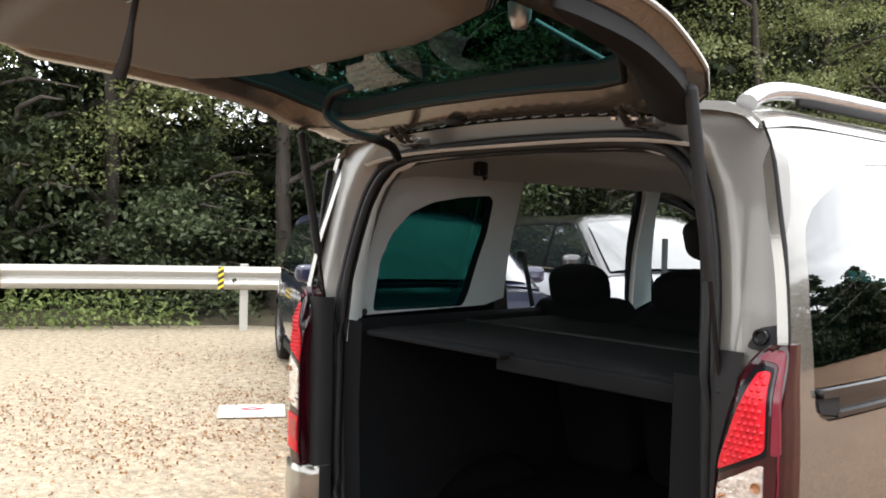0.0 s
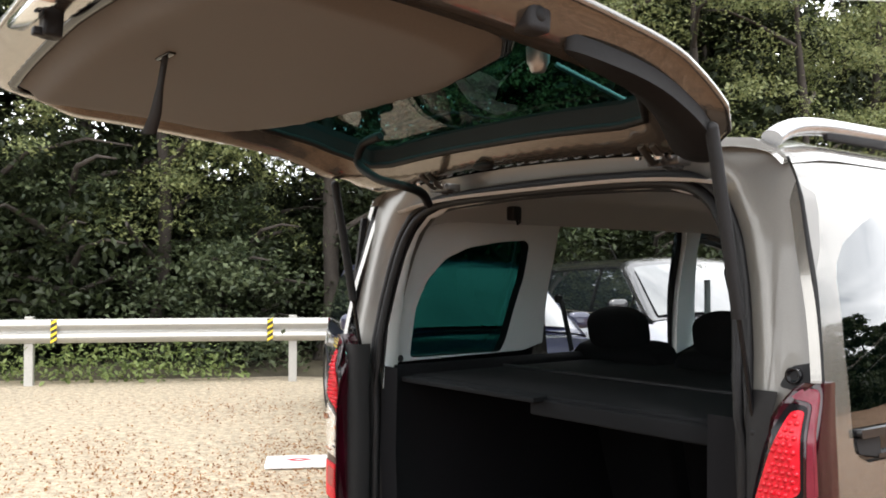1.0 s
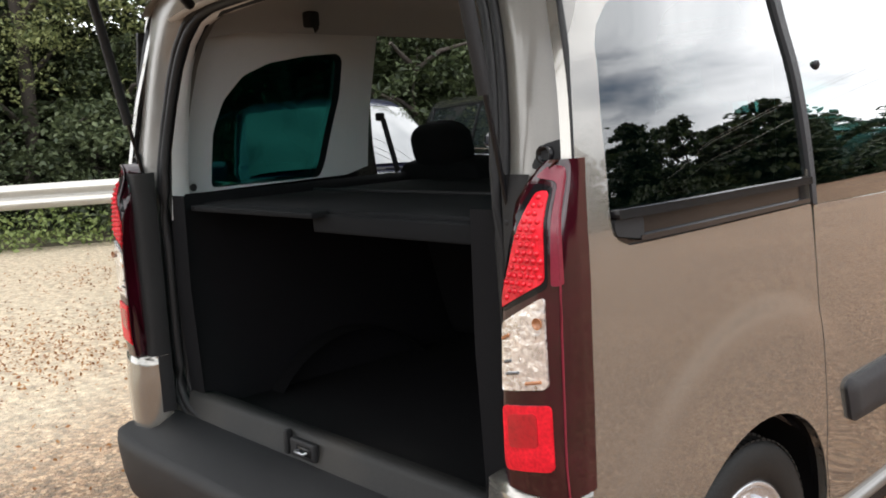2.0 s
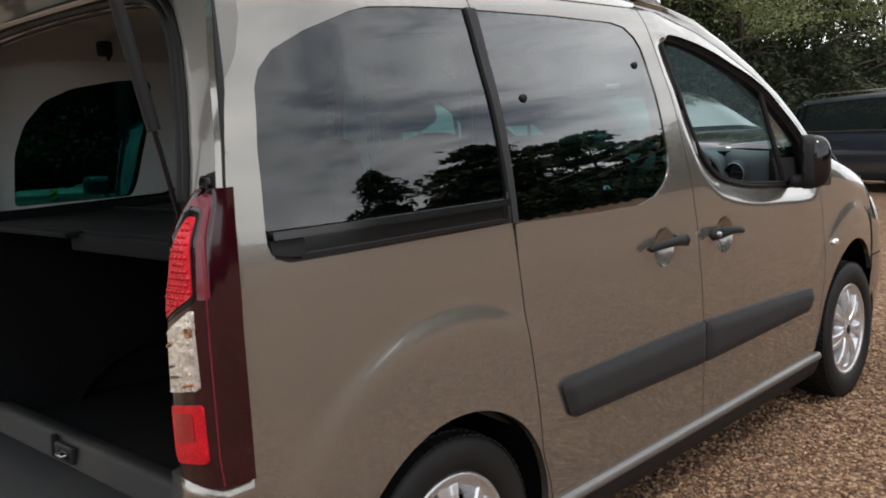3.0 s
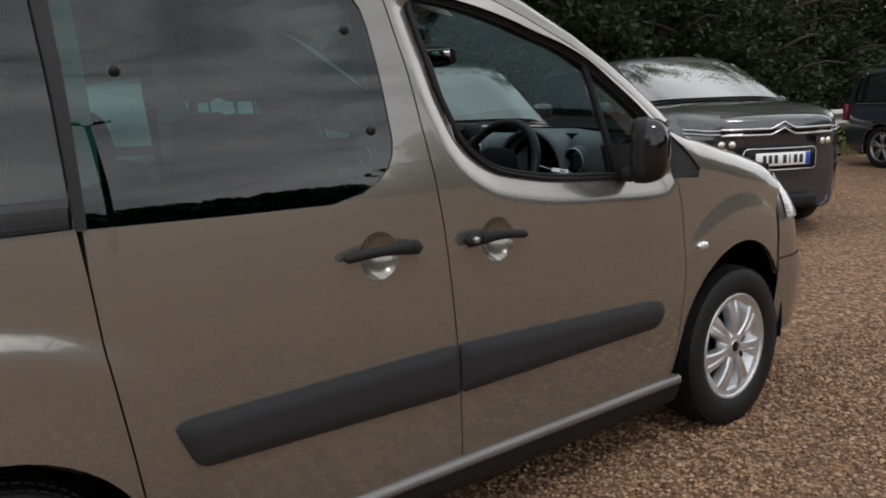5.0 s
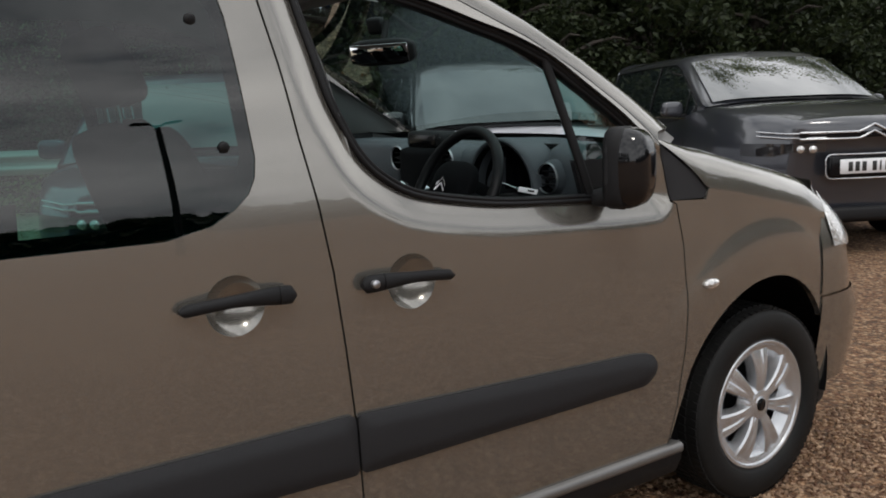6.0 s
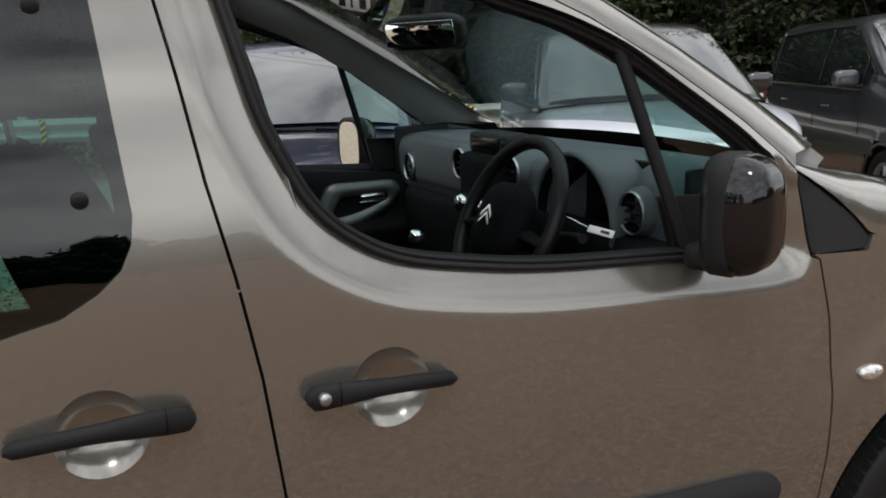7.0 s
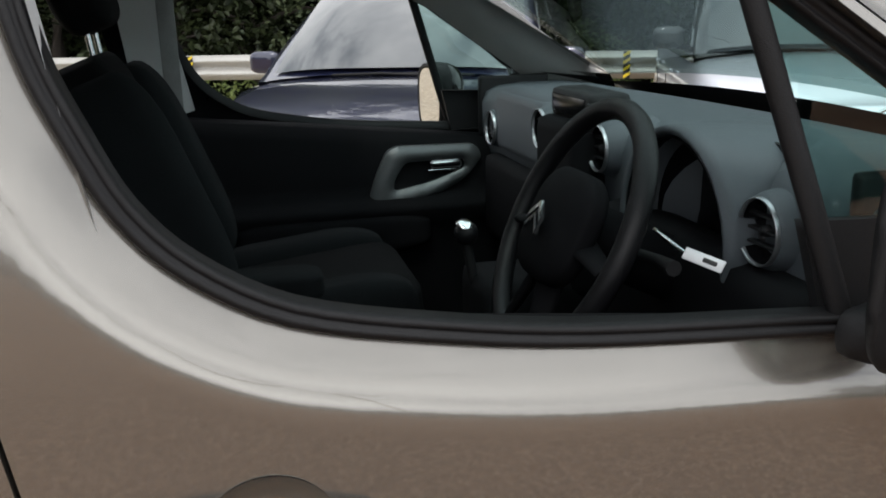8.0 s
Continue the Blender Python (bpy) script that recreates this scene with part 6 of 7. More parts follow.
def tree(name, label, seed, radius, height, low, count, per, leaf, mat, m, stem=.17):
    r = random.Random(seed)
    t = thing(name, label, "tree", m)
    pts, rad = [], []
    x = y = 0.0
    for i in range(9):
        pts.append((x, y, height * .82 * i / 8 - .1))
        rad.append(stem * (1 - .85 * i / 8) * (1.35 if i == 0 else 1))
        x += r.uniform(-.12, .12)
        y += r.uniform(-.12, .12)
    bm = tube_bm(pts, rad, 8)
    for i in range(9):
        h = height * r.uniform(.18, .75)
        k = min(int(h / (height * .82) * 8), 7)
        a, b = Vector(pts[k]), r.uniform(0, 6.28)
        ln = radius * r.uniform(.55, .95)
        limb = [a, a + Vector((math.cos(b) * ln * .4, math.sin(b) * ln * .4, ln * .22)), a + Vector((math.cos(b + .2) * ln * .75, math.sin(b + .2) * ln * .75, ln * .30)), a + Vector((math.cos(b + .3) * ln, math.sin(b + .3) * ln, ln * .26))]
        tube_bm(limb, [.06, .04, .025, .01], 5, bm=bm)
    part("trunk", bm, BARK, t)
    me = leaves_mesh("crown", boughs(count, per, radius, height, low, seed), leaf, .35, mat)
    crown = new("crown", me)
    crown.parent = t
    return t


def here(s, off):
    p, d = along(min(max(s, 0), total))
    p = p + d * (max(s - total, 0) + min(s, 0))
    return p + Vector((-d.y, d.x, 0)) * off


kinds = [tree("tree", "broadleaf tree with dense dark green crown at the wood edge", 11, 3.0, 9.2, 2.5, 60, 500, .082, LEAF, Matrix.Translation(here(13.2, 2.9))),
         tree("tree", "broadleaf tree with drooping mid-green branches", 23, 3.3, 10.5, 2.9, 60, 510, .084, LEAF, Matrix.Translation(here(18.6, 2.7))),
         tree("tree", "broadleaf tree with pale sunlit foliage", 37, 2.6, 8.0, 2.3, 50, 490, .080, LEAF_PALE, Matrix.Translation(here(16.0, 3.1))),
         tree("tree", "tall open broadleaf tree showing sky between its branches", 51, 2.7, 12.5, 3.2, 46, 360, .088, LEAF_PALE, Matrix.Translation(here(24.0, 3.6)))]
deep = tree("tree", "tall tree deep in the wood, leaves darkened for shade", 63, 2.9, 10.8, .3, 85, 98, .25, LEAF_SHADE, Matrix.Translation(here(14.5, 7.5)), .2)
distant = tree("tree", "distant dark green tree across the car park", 67, 3.0, 9.5, .4, 64, 70, .56, LEAF_SHADE, Matrix.Translation((38, 33, 0)), .2)
for t in kinds + [deep, distant]:
    tagged(t, group="trees of the wood")
rt = random.Random(5)
spots = []
for s in np.arange(6, total + 4, 2.6):
    for row, (off, jit) in enumerate(((2.8, .5), (6.2, .8), (9.6, 1.4))):
        spots.append((here(s + rt.uniform(-.9, .9), off + rt.uniform(-jit, jit)), row))
for q, row in spots:
    if any((q - t.matrix_world.translation).length < 1.3 for t in kinds + [deep]):
        continue
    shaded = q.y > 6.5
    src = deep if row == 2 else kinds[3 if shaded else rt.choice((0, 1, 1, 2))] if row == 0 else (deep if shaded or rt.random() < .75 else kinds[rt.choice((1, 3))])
    sc = rt.uniform(.82, 1.08) * (1, 1.08, 1.2)[row]
    copy_thing(src, Matrix.Translation((q.x, q.y, relief(q.x, q.y) - .05)) @ Matrix.Rotation(rt.uniform(0, 6.28), 4, "Z")).scale = (sc, sc, sc * rt.uniform(.9, 1.1))
# shrubs at the edge of the wood, shade-coloured shrubs and thicket behind, and a hedge across the car park
shrub = tree("shrub", "low arching green shrub under the trees", 71, 1.5, 2.0, .2, 34, 170, .10, LEAF, Matrix.Translation(here(17.0, 2.0)), .04)
understory = tree("shrub", "tall shrub under the trees, leaves darkened for shade", 75, 1.7, 3.6, .2, 60, 118, .135, LEAF_SHADE, Matrix.Translation(here(12.0, 4.4)), .05)
thicket = tree("shrub", "dense thicket deep in the wood, leaves darkened for shade", 73, 2.2, 3.4, .1, 50, 60, .30, LEAF_SHADE, Matrix.Translation(here(15.2, 8.6)), .05)
hedge = tree("shrub", "distant clipped dark hedge shrub", 79, 1.7, 2.9, .1, 56, 44, .46, LEAF_SHADE, Matrix.Translation((30.8, 2, 0)), .05)
for t in (shrub, understory, thicket, hedge):
    tagged(t, category="shrub", group="shrubs")
for s in np.arange(8, total + 4, 2.3):
    lit = here(s, 2).y < 6.5
    if rt.random() < .15 and lit:
        q = here(s, rt.uniform(1.9, 2.5))
        sc = rt.uniform(.5, 1.0)
        copy_thing(shrub, Matrix.Translation((q.x, q.y, -.05)) @ Matrix.Rotation(rt.uniform(0, 6.28), 4, "Z")).scale = (sc, sc, sc * rt.uniform(.8, 1.1))
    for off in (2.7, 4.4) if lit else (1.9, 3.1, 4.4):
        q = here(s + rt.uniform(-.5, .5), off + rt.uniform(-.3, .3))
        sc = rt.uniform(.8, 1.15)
        copy_thing(understory, Matrix.Translation((q.x, q.y, -.05)) @ Matrix.Rotation(rt.uniform(0, 6.28), 4, "Z")).scale = (sc, sc, sc * rt.uniform(.8, 1.2))
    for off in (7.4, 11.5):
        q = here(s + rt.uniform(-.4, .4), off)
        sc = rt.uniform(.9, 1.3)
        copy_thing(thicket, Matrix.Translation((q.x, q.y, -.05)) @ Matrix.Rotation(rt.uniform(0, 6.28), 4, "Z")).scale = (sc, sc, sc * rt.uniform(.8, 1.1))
for i in range(36):
    copy_thing(hedge, Matrix.Translation((30.8 + rt.uniform(-.6, .6), -8 + 1.8 * i, -.05)) @ Matrix.Rotation(rt.uniform(0, 6.28), 4, "Z")).scale = (1.3, 1.3, .75 if i < 24 else 1.2)
for i in range(20):
    copy_thing(hedge, Matrix.Translation((30.5 - .32 * i, 57 + 2.6 * i, -.05)) @ Matrix.Rotation(rt.uniform(0, 6.28), 4, "Z")).scale = (1.9, 1.9, 1.5)
# woods on the far side of the car park
for i in range(26):
    q = Vector((rt.uniform(30, 44) - .20 * i, 37 + 2.8 * i + rt.uniform(-1, 1), 0))
    sc = rt.uniform(.8, 1.25)
    copy_thing(distant, Matrix.Translation(q) @ Matrix.Rotation(rt.uniform(0, 6.28), 4, "Z")).scale = (sc * 1.3, sc * 1.3, sc)
for i in range(8):
    q = Vector((-16 + 7.0 * i + rt.uniform(-1, 1), rt.uniform(-46, -38), 0))
    copy_thing(distant, Matrix.Translation(q) @ Matrix.Rotation(rt.uniform(0, 6.28), 4, "Z")).scale = (1.6, 1.6, 1.1)

# earth bank under the trees
EARTH = material("woodland_earth", (0.06, 0.05, 0.03), 0.95, 0, 0.4, 1.5, 20, 0.9, 30)
rows = []
for s in np.arange(0, total, 0.6):
    p, d = along(s)
    nrm = Vector((-d.y, d.x, 0))
    rows.append([p + nrm * o + Vector((0, 0, z + .03 * noise.noise((p.x + o, p.y, 2.0)))) for o, z in ((.25, -.02), (.7, .015), (1.6, .03), (3.5, .05), (7, .1), (14, .25), (24, .4))])
tagged(part("wood_floor", facing(grid_bm(rows), (0, 0, 1)), EARTH), "dark earth and leaf mould under the trees", "ground", kind="structure")
# green weeds along the barrier
pts = []
for s in np.arange(0, total, 0.07):
    p, d = along(s)
    nrm = Vector((-d.y, d.x, 0))
    dens = noise.noise((s * .35, 4.0, 0))
    if dens < -.12:
        continue
    for _ in range(int(20 + 34 * dens)):
        o = abs(rng.normal(0.55, .45))
        h = abs(rng.normal(0, .24)) * (1 + dens)
        q = p + nrm * o + d * rng.uniform(-.1, .1)
        pts.append((q.x, q.y, .02 + min(h, .75)))
weeds = new("weeds", leaves_mesh("weeds", np.array(pts), .085, -.4, LEAF_LOW))
tagged(weeds, "bright green nettles and weeds behind the barrier", "undergrowth", kind="stuff")
# fallen leaves
pts = []
while len(pts) < 7000:
    x, y = rng.normal(-4.4, 1.7), rng.normal(1.1, 1.3)
    if x > -1.0 or noise.noise((x * .6, y * .6, 8)) < rng.uniform(-.5, .25):
        continue
    pts.append((x, y, relief(x, y) + .012))
litter = new("fallen_leaves", leaves_mesh("fallen_leaves", np.array(pts), .026, 0.0, LITTER))
tagged(litter, "rust-brown fallen leaves scattered on gravel", "leaf litter", kind="stuff")
# loose stones where the gravel lies nearest
STONE = leaf_material("gravel_stones", (0.125, 0.056, 0.030), (0.56, 0.385, 0.25), 0.3)
n = 46000
sx = .55 + np.abs(rng.normal(0, 2.1, n))
sy = rng.normal(3.6, 2.6, n)
base = np.array([(1, 0, 0), (0, 1, 0), (-1, 0, 0), (0, -1, 0), (0, 0, .75), (0, 0, -.75)])
tri_f = np.array([(0, 1, 4), (1, 2, 4), (2, 3, 4), (3, 0, 4), (1, 0, 5), (2, 1, 5), (3, 2, 5), (0, 3, 5)])
size = rng.uniform(.005, .0125, n)
ang = rng.uniform(0, 6.28, n)
jit = rng.uniform(.65, 1.25, (n, 6, 1))
local = base[None] * jit * size[:, None, None] * np.array([1.15, .85, 1.0])
c, s = np.cos(ang), np.sin(ang)
rx = local[..., 0] * c[:, None] - local[..., 1] * s[:, None] + sx[:, None]
ry = local[..., 0] * s[:, None] + local[..., 1] * c[:, None] + sy[:, None]
zz = local[..., 2] + np.array([relief(a, b) for a, b in zip(sx, sy)])[:, None] + (size * .35)[:, None]
verts = np.stack([rx, ry, zz], -1).reshape(-1, 3)
faces = (tri_f[None] + (np.arange(n) * 6)[:, None, None]).reshape(-1, 3)
me = bpy.data.meshes.new("gravel_stones")
me.from_pydata(verts.tolist(), [], faces.tolist())
me.materials.append(STONE)
tagged(new("gravel_stones", me), "loose tan and brown pea gravel stones", "gravel", kind="stuff")
# ---- other parked cars ----
def car(name, label, m, L, W, H, paint, roof_paint=None, belt=.92, nose_z=.78, hood_z=.98, ws=(.95, .15), tail=(-1.55, -2.0), wheel_y=(1.30, -1.32), rail=False, tall=False, plate_z=.52, lamp_drop=.06):
    """A parked car, nose along its own +y. ws: where the windscreen starts and ends; tail: where the roof ends and the tail stands."""
    c = thing(name, label, "car", m, group="parked cars")
    hl, hw = L / 2, W / 2

    def half(y):
        f = min(1, max(0, (abs(y) - (hl - .75)) / .75))
        return hw * (1 - (.26 if y > 0 else .16) * f ** 2.4)

    def top(y):
        if y > ws[0]:
            k = (y - ws[0]) / (hl - ws[0])
            return hood_z - (hood_z - nose_z) * k ** 2.2
        return belt + (hood_z - belt) * step01(ws[0] - .9, ws[0], y) + .03 * step01(-.5, -hl, y)

    ys = list(np.linspace(-hl, hl, 61))
    rows = []
    for y in ys:
        w, t = half(y), top(y)
        e = 1 - .10 * step01(hl - .25, hl, abs(y))
        z0 = .20 + .04 * step01(hl - .5, hl, abs(y))
        prof = [(.78, z0), (.94, z0 + .03), (.985, .34), (.995, .45), (1.0, .58), (.995, .70), (.975, .80), (.95, t - .05), (.90, t - .012), (.80, t + .004), (.55, t + .022), (.25, t + .030), (0, t + .032)]
        prof = [(a * w * e, min(z, t + .032)) for a, z in prof]
        rows.append([(x, y, z) for x, z in prof] + [(-x, y, z) for x, z in prof[-2::-1]])
    # the nose rounds off past its widest section
    last = rows[-1]
    for q in (.25, .5, .75, .92, 1.0):
        bow = lambda x: 1 - .94 * (x / last[4][0]) ** 2
        rows.append([(x * (1 - .10 * q * q), hl + .16 * math.sin(q * math.pi / 2) * max(.06, bow(x)), .52 + (z - .52) * (1 - (.22 if z > .52 else .10) * q ** 3)) for x, y, z in last])
    bm = grid_bm(rows)
    for r in (rows[0], rows[-1]):
        bm.faces.new([bm.verts.new(q) for q in r])
    kill = [f for f in bm.faces if len(f.verts) == 4 and abs(f.calc_center_median().x) > .45 and f.calc_center_median().z < .75 and any(math.hypot(f.calc_center_median().y - wy, f.calc_center_median().z - .32) < .365 for wy in wheel_y)]
    bmesh.ops.delete(bm, geom=kill, context="FACES")
    bmesh.ops.recalc_face_normals(bm, faces=bm.faces)
    body = part("body", bm, paint, c)
    # cabin
    rz = H
    gys = list(np.linspace(tail[1] + .02, ws[0] + .02, 41))
    rows = []

    def roof_z(y):
        if y > ws[1]:
            k = (y - ws[1]) / (ws[0] - ws[1])
            return rz - .02 - (rz - .02 - hood_z) * k ** 1.12
        if y < tail[0]:
            k = (tail[0] - y) / (tail[0] - tail[1])
            return rz - (rz - belt) * k ** 1.7
        return rz - .035 * ((y - ws[1]) / 1.6) ** 2 * (1 if y < ws[1] else 0)

    def side_x(y, z):
        b = half(y) * .935
        k = min(1, max(0, (z - belt) / (rz - belt)))
        return b * (1 - .20 * k ** 1.25)

    for y in gys:
        t = max(roof_z(y), top(y) + .004)
        b = top(y) - .03
        zs = [b + (t - b) * q for q in (0, .25, .5, .75, .9, .97)]
        r = [(side_x(y, z) * (1 - .05 * (q == 5)), y, z) for q, z in enumerate(zs)]
        e = r[-1][0]
        r += [(e * .88, y, t + .012), (e * .6, y, t + .03), (e * .3, y, t + .038), (0, y, t + .040)]
        rows.append(r + [(-x, yy, z) for x, yy, z in r[-2::-1]])
    bm = grid_bm(rows)
    bmesh.ops.recalc_face_normals(bm, faces=bm.faces)
    part("cabin", bm, roof_paint or paint, c)
    # glass
    rows = []
    for k in np.linspace(.05, .85, 12):
        y = ws[0] + (ws[1] - ws[0]) * k
        z = roof_z(y)
        w = side_x(y, z) * (.90 + .03 * k)
        rows.append([(w * s, y + .015 + .05 * (1 - s * s) * (1 - k), z + .015 + .030 * (1 - s ** 4)) for s in np.linspace(-1, 1, 15)])
    part("windscreen", facing(grid_bm(rows), (0, 1, 1)), CAR_GLASS, c, "windscreen reflecting the sky")
    for s in (1, -1):
        def pane(ya, yb, drop=.085):
            """Side glass between two places along the car, its upper edge under the roof line."""
            z0 = belt + .030
            ends = [y for y in np.linspace(ya, yb, 15) if roof_z(y) - drop > z0 + .02]
            poly = [(ends[0], z0)] + [(y, roof_z(y) - drop) for y in ends] + [(ends[-1], z0)]
            return facing(sheet_bm(rounded(poly, .03), [], lambda y, z: Vector((s * (side_x(y, z) + .007), y, z)), .07, (-s * .012, 0, 0), .04), (s, 0, 0))
        part("window_surround", move(pane(ws[0] - .16, tail[1] + .22, .065), Matrix.Translation((-s * .003, 0, 0))), GLOSS_BLACK, c)
        part("side_window", pane(ws[0] - .42, -.17), CAR_GLASS, c)
        part("side_window", pane(-.25, tail[0] + .12), CAR_GLASS, c)
        part("quarter_window", pane(ws[0] - .22, ws[0] - .37), CAR_GLASS, c)
        part("quarter_window", pane(tail[0] + .04, tail[1] + .30), CAR_GLASS, c)
        part("window_trim", tube_bm([(s * (side_x(y, belt) + .010), y, belt + .022) for y in np.linspace(ws[0] - .2, tail[1] + .25, 14)], .006, 5), CHROME, c)
        # door mirror
        mm = part("mirror", cushion_bm(.20, .10, .14, .6), roof_paint or paint, c, m=Matrix.Translation((s * (hw + .06), ws[0] - .42, belt + .11)))
        part("mirror_glass", box_bm(.15, .004, .10, (0, -.052, 0), .001, 1), MIRROR, mm)
        part("mirror_arm", box_bm(.10, .04, .03, (-s * .10, .01, -.06), .01), BLACK_PLASTIC, mm)
        for y in (.20, -.95):
            part("door_handle", cushion_bm(.03, .17, .028, .5), paint, c, m=Matrix.Translation((s * (hw * .985 + .005), y - .1, belt - .13)))
        for y in (ws[0] - .30, -.22, tail[0] + .55):
            part("door_seam", box_bm(.006, .006, .50, (s * (half(y) * .992 + .0), y, .62), .001, 1), BLACK_PLASTIC, c)
        part("sill", box_bm(.05, L * .48, .10, (s * (hw - .03), 0, .25), .02), BLACK_PLASTIC, c)
        # lamps
        def shell(y):
            return half(y) * (1 - .10 * step01(hl - .25, hl, y))
        wrap = [(shell(y) * .992 + .006, y + .004) for y in np.linspace(hl - .30, hl, 8)] + [(shell(hl) * q * .93, hl + .010 + .16 * (1 - .94 * q * q)) for q in (.98, .90, .80, .70, .62)]
        low = nose_z - lamp_drop
        rows = [[(s * x, y, low - .03 - .10 * k * (1 - .35 * step01(hl - .1, hl + .04, y)) + .012 * math.sin(math.pi * k)) for x, y in wrap] for k in np.linspace(0, 1, 6)]
        hlmp = part("headlamp", facing(grid_bm(rows), (s, 1, 0)), LAMP_SMOKED, c, "dark smoked headlamp")
        for q in (.90, .76):
            part("lamp_lens", move(lathe_bm([(0, .012), (.022, .010), (.030, .0), (.034, -.01)], 18), Matrix.Translation((s * shell(hl) * q * .93, hl + .012 + .16 * (1 - .94 * q * q), low - .075)) @ Matrix.Rotation(radians(90), 4, "Z")), LAMP_CLEAR, hlmp)
        for dz in (.045, .012):
            strip = [(x + .004, y + .006) for x, y in wrap[3:]]
            part("day_strip", tube_bm([(s * x, y, low + dz + .10 * max(0, hl - y)) for x, y in strip], .006, 6), WHEEL_SILVER, c, "thin bright daylight strip")
        part("tail_light", box_bm(.16, .10, .26, (s * (half(-hl + .1) - .08), -hl + .07, belt - .12), .03), LAMP_RED, c, "red tail light")
        # wheels and arches
        for wy in wheel_y:
            wx = s * (hw - .115)
            hub = part("wheel", lathe_bm([(.0, .03), (.20, .03), (.215, .085), (.225, .085)], 30), BLACK_PLASTIC, c, m=Matrix.Translation((wx, wy, .325)) @ Matrix.Scale(s, 4, (1, 0, 0)))
            part("tyre", lathe_bm([(.222, -.10), (.30, -.10), (.322, -.07), (.325, 0), (.322, .07), (.305, .098), (.26, .102), (.225, .09)], 44), TYRE, hub)
            part("rim", lathe_bm([(.205, .05), (.212, .09), (.224, .092), (.226, .07)], 36), CAR_RIM, hub)
            for k in range(5):
                a = 2 * math.pi * k / 5 + .3
                for off in (-.16, .16):
                    b4 = box_bm(.03, .19, .032, (.075, .115, 0), .008, 1)
                    part("spoke", move(b4, Matrix.Rotation(a + off, 4, "X")), CAR_RIM, hub)
            part("hub_cap", lathe_bm([(0, .095), (.035, .095), (.05, .07)], 20), CAR_RIM, hub)
            loopa = [(s * (half(wy + .36 * math.cos(a)) * .996), wy + .368 * math.cos(a), .32 + .368 * math.sin(a)) for a in np.linspace(-.25, math.pi + .25, 26)]
            part("arch_lip", tube_bm(loopa, .016, 6), BLACK_PLASTIC if tall else paint, c)
            rows = [[(s * x, wy + .365 * math.cos(a), .32 + .365 * math.sin(a)) for x in (hw - .02, .35)] for a in np.linspace(-.3, math.pi + .3, 20)]
            part("wheel_well", grid_bm(rows), BLACK_PLASTIC, c)
        if rail:
            part("roof_rail", tube_bm([(s * hw * .70, tail[0] + .15, rz + .01), (s * hw * .72, tail[0] + .3, rz + .05), (s * hw * .72, ws[1] - .2, rz + .05), (s * hw * .70, ws[1] - .05, rz + .01)], .014, 8), CHROME, c)
    # nose
    fy = hl + .16
    bend = lambda x: fy - .002 - .15 * (x / (half(hl) * .93)) ** 2
    part("grille_slot", box_bm(W * .36, .05, .17, (0, fy - .030, plate_z), .025), GLOSS_BLACK, c)
    edge = rounded([(-W * .19, -.092), (W * .19, -.092), (W * .19, .092), (-W * .19, .092)], .05)
    part("grille_frame", tube_bm([(x, bend(x) + .004, plate_z + z) for x, z in dense(edge, .05)], .007, 6, True), WHEEL_SILVER, c)
    part("lower_intake", box_bm(W * .40, .06, .11, (0, fy - .05, .33), .03), BLACK_PLASTIC, c)
    bar_z = nose_z - lamp_drop
    part("upper_bar", facing(grid_bm([[(x, bend(x) + .004, bar_z + .028 + z) for x in np.linspace(-W * .29, W * .29, 21)] for z in (-.022, 0, .022)]), (0, 1, 0)), GLOSS_BLACK, c)
    for dz in (.002, .052):
        part("chrome_strip", tube_bm([(x, bend(x) + .010, bar_z + dz + .055 * max(0, 1 - abs(x) / .11)) for x in list(np.linspace(-W * .29, -.12, 10)) + [-.09, -.045, 0, .045, .09] + list(np.linspace(.12, W * .29, 10))], .009, 6), WHEEL_SILVER, c, "bright metal strip with a chevron in the middle")
    plate = part("number_plate", box_bm(.52, .012, .111, (0, fy + .004, plate_z), .004, 1), WHITE_CARD, c, "white number plate with dark bars")
    part("plate_band", box_bm(.045, .004, .105, (-.235, fy + .012, plate_z), .001, 1), PLATE_BLUE, plate)
    for i, x in enumerate((-.17, -.115, -.06, -.012, .07, .125, .18)):
        part("plate_bar", box_bm(.034 if i != 2 else .012, .004, .072, (x, fy + .012, plate_z), .001, 1), BLACK_MARK, plate)
    for s in (1, -1):
        p0 = Vector((s * .12 - .35, ws[0] + .10, hood_z + .035))
        part("wiper", tube_bm([p0, p0 + Vector((.30, -.02, .012)), p0 + Vector((.60, -.04, .004))], .009, 6), BLACK_PLASTIC, c)
        part("fog_lamp", move(lathe_bm([(0, .01), (.035, .01), (.045, 0)], 16), Matrix.Translation((s * hw * .66, hl - .10, .36)) @ Matrix.Rotation(radians(90 - s * 25), 4, "Z")), LAMP_CLEAR, c)
    part("underside", box_bm(W * .82, L * .86, .06, (0, 0, .22), .02), BLACK_PLASTIC, c)
    part("aerial", tube_bm([(0, tail[0] + .35, rz + .02), (0, tail[0] + .12, rz + .24)], .003, 5), BLACK_PLASTIC, c)
    return c


CAR_GLASS = material("car_window_glass", (0.012, 0.017, 0.018), 0.02, 0, 0.2, 1.0, 10, spec=1.0, coat=1.0, rough_vary=0.0)
CAR_RIM = material("alloy_grey", (0.30, 0.30, 0.32), 0.35, 0.8, 0.1)
PLATE_BLUE = material("plate_blue", (0.02, 0.06, 0.35), 0.5)
PAINT_GREY = material("paint_dark_grey", (0.036, 0.038, 0.047), 0.3, 0.25, 0.06, 2, 600, coat=1.0)
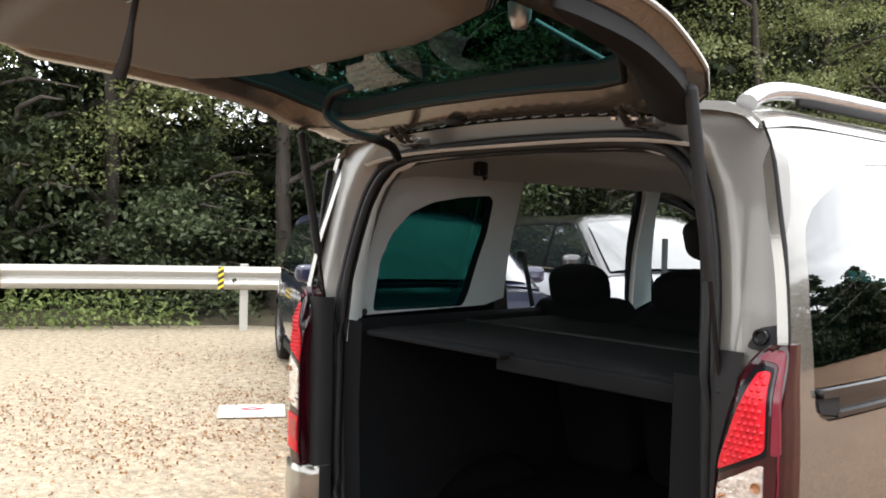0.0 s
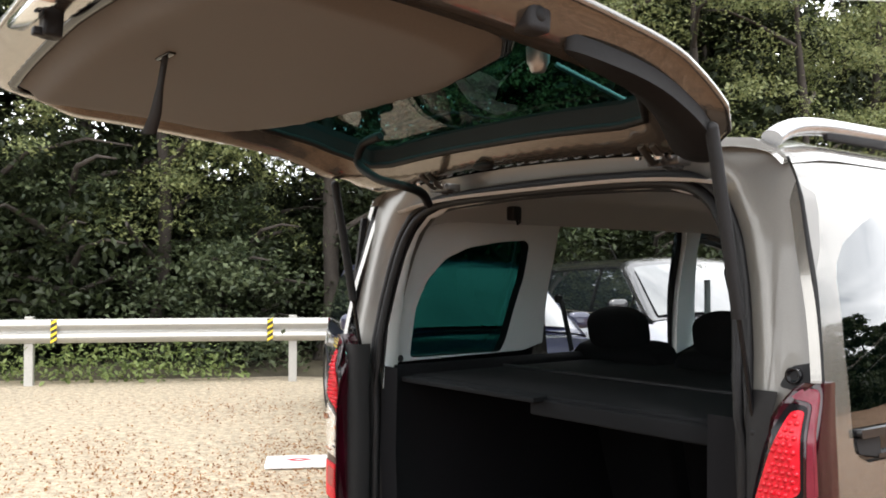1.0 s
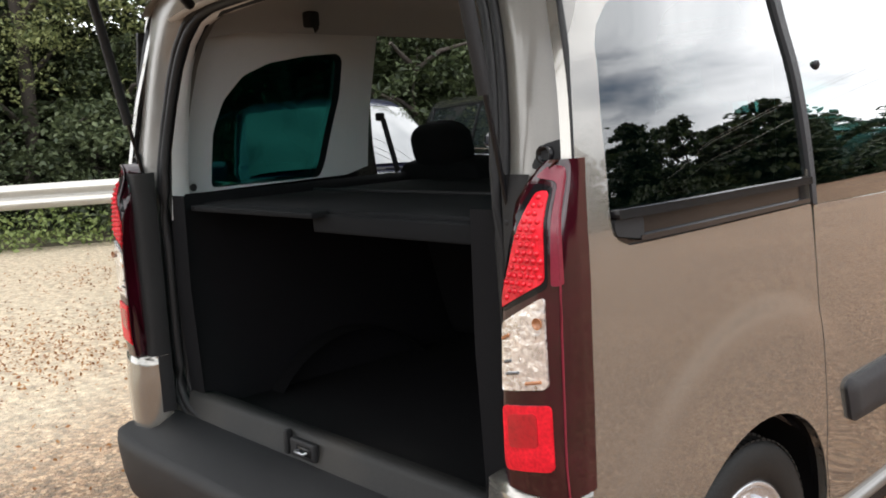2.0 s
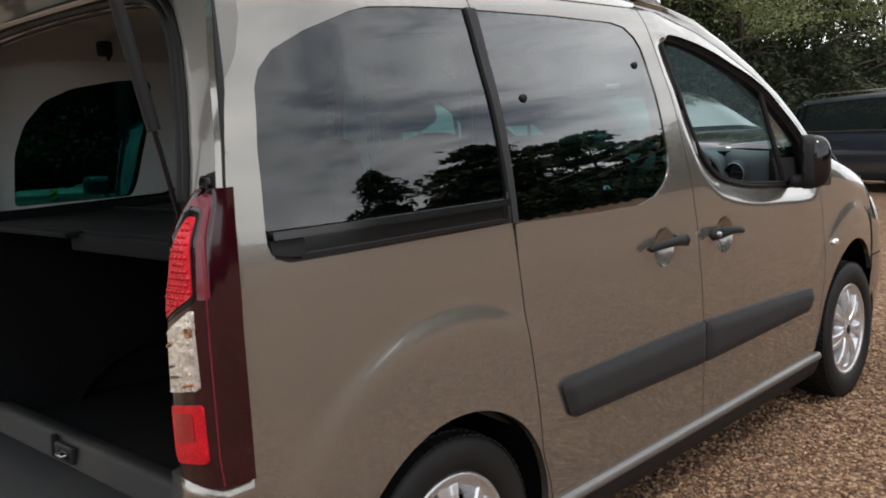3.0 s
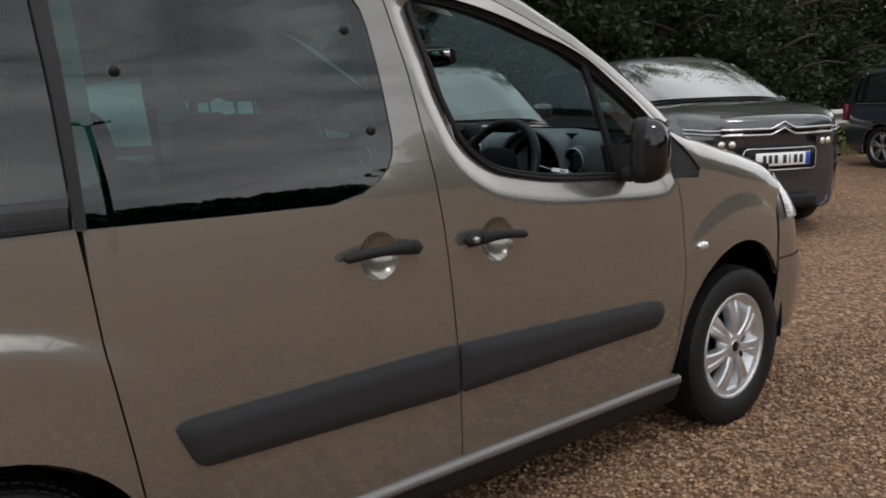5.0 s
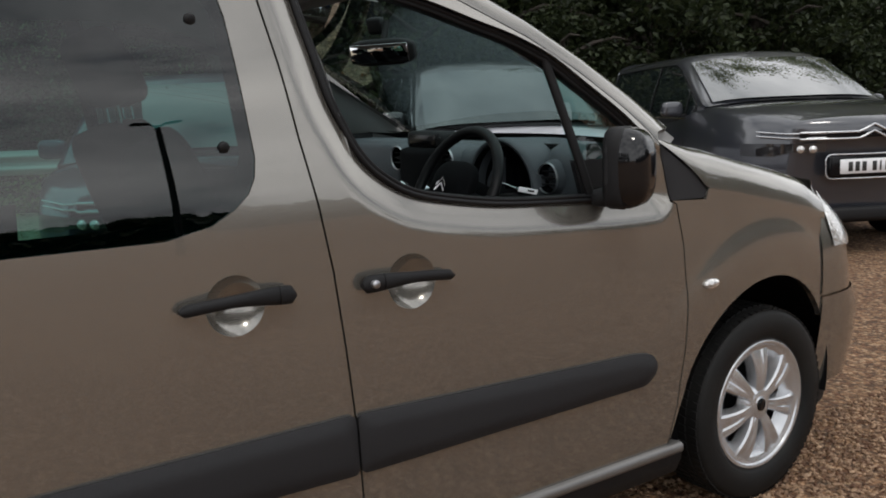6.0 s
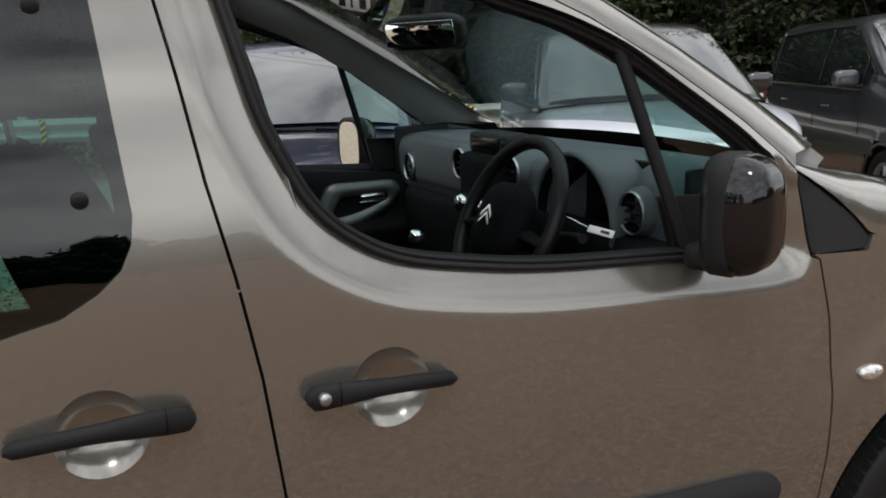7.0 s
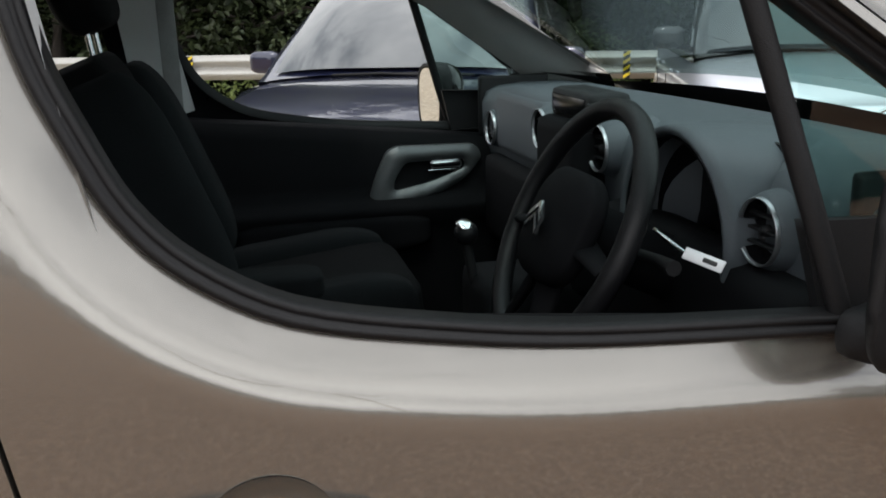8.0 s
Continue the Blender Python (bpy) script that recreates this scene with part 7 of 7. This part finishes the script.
PAINT_BLUE = material("paint_dark_blue", (0.013, 0.016, 0.046), 0.3, 0.4, 0.06, 2, 600, coat=1.0)
PAINT_WHITE = material("paint_pearl_white", (0.70, 0.72, 0.78), 0.3, 0.1, 0.03, 2, 600, coat=1.0)
PAINT_SLATE = material("paint_slate_blue", (0.035, 0.042, 0.058), 0.3, 0.4, 0.06, 2, 600, coat=1.0)
PAINT_BLACK = material("paint_black", (0.012, 0.012, 0.014), 0.25, 0.2, 0.06, 2, 600, coat=1.0)


def park(x, y, heading):
    """heading: the way the nose points, degrees from +y, clockwise."""
    return Matrix.Translation((x, y, 0)) @ Matrix.Rotation(-radians(heading), 4, "Z")


car("car", "dark blue tall family car facing the van on gravel", park(-4.77, 2.86, 114), 4.60, 1.80, 1.55, PAINT_BLUE, belt=.96, nose_z=.82, hood_z=.98, ws=(1.35, .45), tail=(-2.05, -2.26), wheel_y=(1.42, -1.62), tall=True)
car("car", "pearl white hatchback with black roof parked on gravel", park(-3.975, 5.19, 112), 4.10, 1.70, 1.59, PAINT_WHITE, PAINT_BLACK, belt=1.05, nose_z=.86, hood_z=1.05, ws=(1.02, .22), tail=(-1.55, -2.0), tall=True)
car("car", "dark grey family car with bright front chevrons on gravel", park(-3.3, 7.93, 118), 4.42, 1.83, 1.62, PAINT_GREY, belt=1.03, nose_z=1.05, hood_z=1.16, ws=(1.15, .25), tail=(-1.75, -2.16), wheel_y=(1.36, -1.42), plate_z=.70, lamp_drop=.14)
car("car", "dark slate estate car with roof rails on gravel", park(-1.64, 13.83, 112), 4.70, 1.85, 1.55, PAINT_SLATE, belt=.96, nose_z=.80, hood_z=1.00, ws=(1.05, .25), tail=(-1.95, -2.30), wheel_y=(1.42, -1.40), rail=True)
# ---- small things ----
# reflective bay strip on the barrier
p, d = along(s0 - 3.35 - .9)
bay = part("bay_sign", move(box_bm(.52, .006, .10, (0, 0, 0), .002, 1), Matrix.Translation(p + Vector((d.y, -d.x, 0)) * .10 + Vector((0, 0, .80))) @ Matrix.Rotation(math.atan2(d.y, d.x), 4, "Z")), WHITE_CARD)
tagged(bay, "white bay marker plate with dark bars on the barrier", "sign")
for i, x in enumerate((-.06, 0, .06)):
    part("sign_bar", move(box_bm(.03, .004, .06, (x, -.005, 0), .001, 1), bay.matrix_world @ Matrix.Translation(p + Vector((d.y, -d.x, 0)) * .10 + Vector((0, 0, .80))) @ Matrix.Rotation(math.atan2(d.y, d.x), 4, "Z")), BLACK_MARK, bay)
# white board with a red diamond lying on the gravel
board = tagged(part("board", box_bm(.50, .34, .03, (0, 0, .02), .006), WHITE_CARD, m=Matrix.Translation((-4.35, 1.15, .0)) @ Matrix.Rotation(radians(60), 4, "Z")), "white plastic board with red diamond lying on gravel", "board")
b5 = bmesh.new()
vs = [b5.verts.new(q) for q in ((-.11, 0, .038), (0, -.07, .038), (.11, 0, .038), (0, .07, .038))]
vi = [b5.verts.new(q) for q in ((-.05, 0, .038), (0, -.03, .038), (.05, 0, .038), (0, .03, .038))]
for i in range(4):
    b5.faces.new((vs[i], vs[(i + 1) % 4], vi[(i + 1) % 4], vi[i]))
part("red_diamond", facing(b5, (0, 0, 1)), material("sign_red", (0.7, 0.03, 0.04), 0.5), board, smooth=False)
# twin-headed car park lamp
lamp_post = thing("street_lamp", "dark twin-headed car park lamp post", "street lamp", Matrix.Translation((11.7, 4.15, 0)))
part("pole", tube_bm([(0, 0, -.05), (0, 0, 2.3), (0, 0, 4.55)], [.06, .05, .042], 10), BLACK_PLASTIC, lamp_post)
for s in (-1, 1):
    tilt = Matrix.Translation((0, s * .10, 4.58)) @ Matrix.Rotation(radians(14 if s > 0 else 4) * s, 4, "X")
    part("lamp_arm", tube_bm([(0, 0, 4.50), (0, s * .12, 4.59)], .025, 8), BLACK_PLASTIC, lamp_post)
    part("lamp_head", move(box_bm(.20, .26, .075, (0, s * .14, .02), .025), tilt), BLACK_PLASTIC, lamp_post)
# overhead wires in front of the trees
for a, b in (((-4.91, 3.92, 4.46), (-2.08, 6.08, 4.15)), ((-4.49, 4.40, 4.33), (-2.10, 6.13, 3.97)), ((-5.08, 3.68, 4.55), (-2.07, 6.06, 4.24))):
    a, b = Vector(a), Vector(b)
    wp = [a.lerp(b, t) + Vector((0, 0, .004 * t * t)) for t in np.linspace(-6, 7, 27)]
    tagged(part("overhead_wire", tube_bm(wp, .0045, 5), GALV), "thin pale overhead wire before the trees", "wire", group="overhead wires")
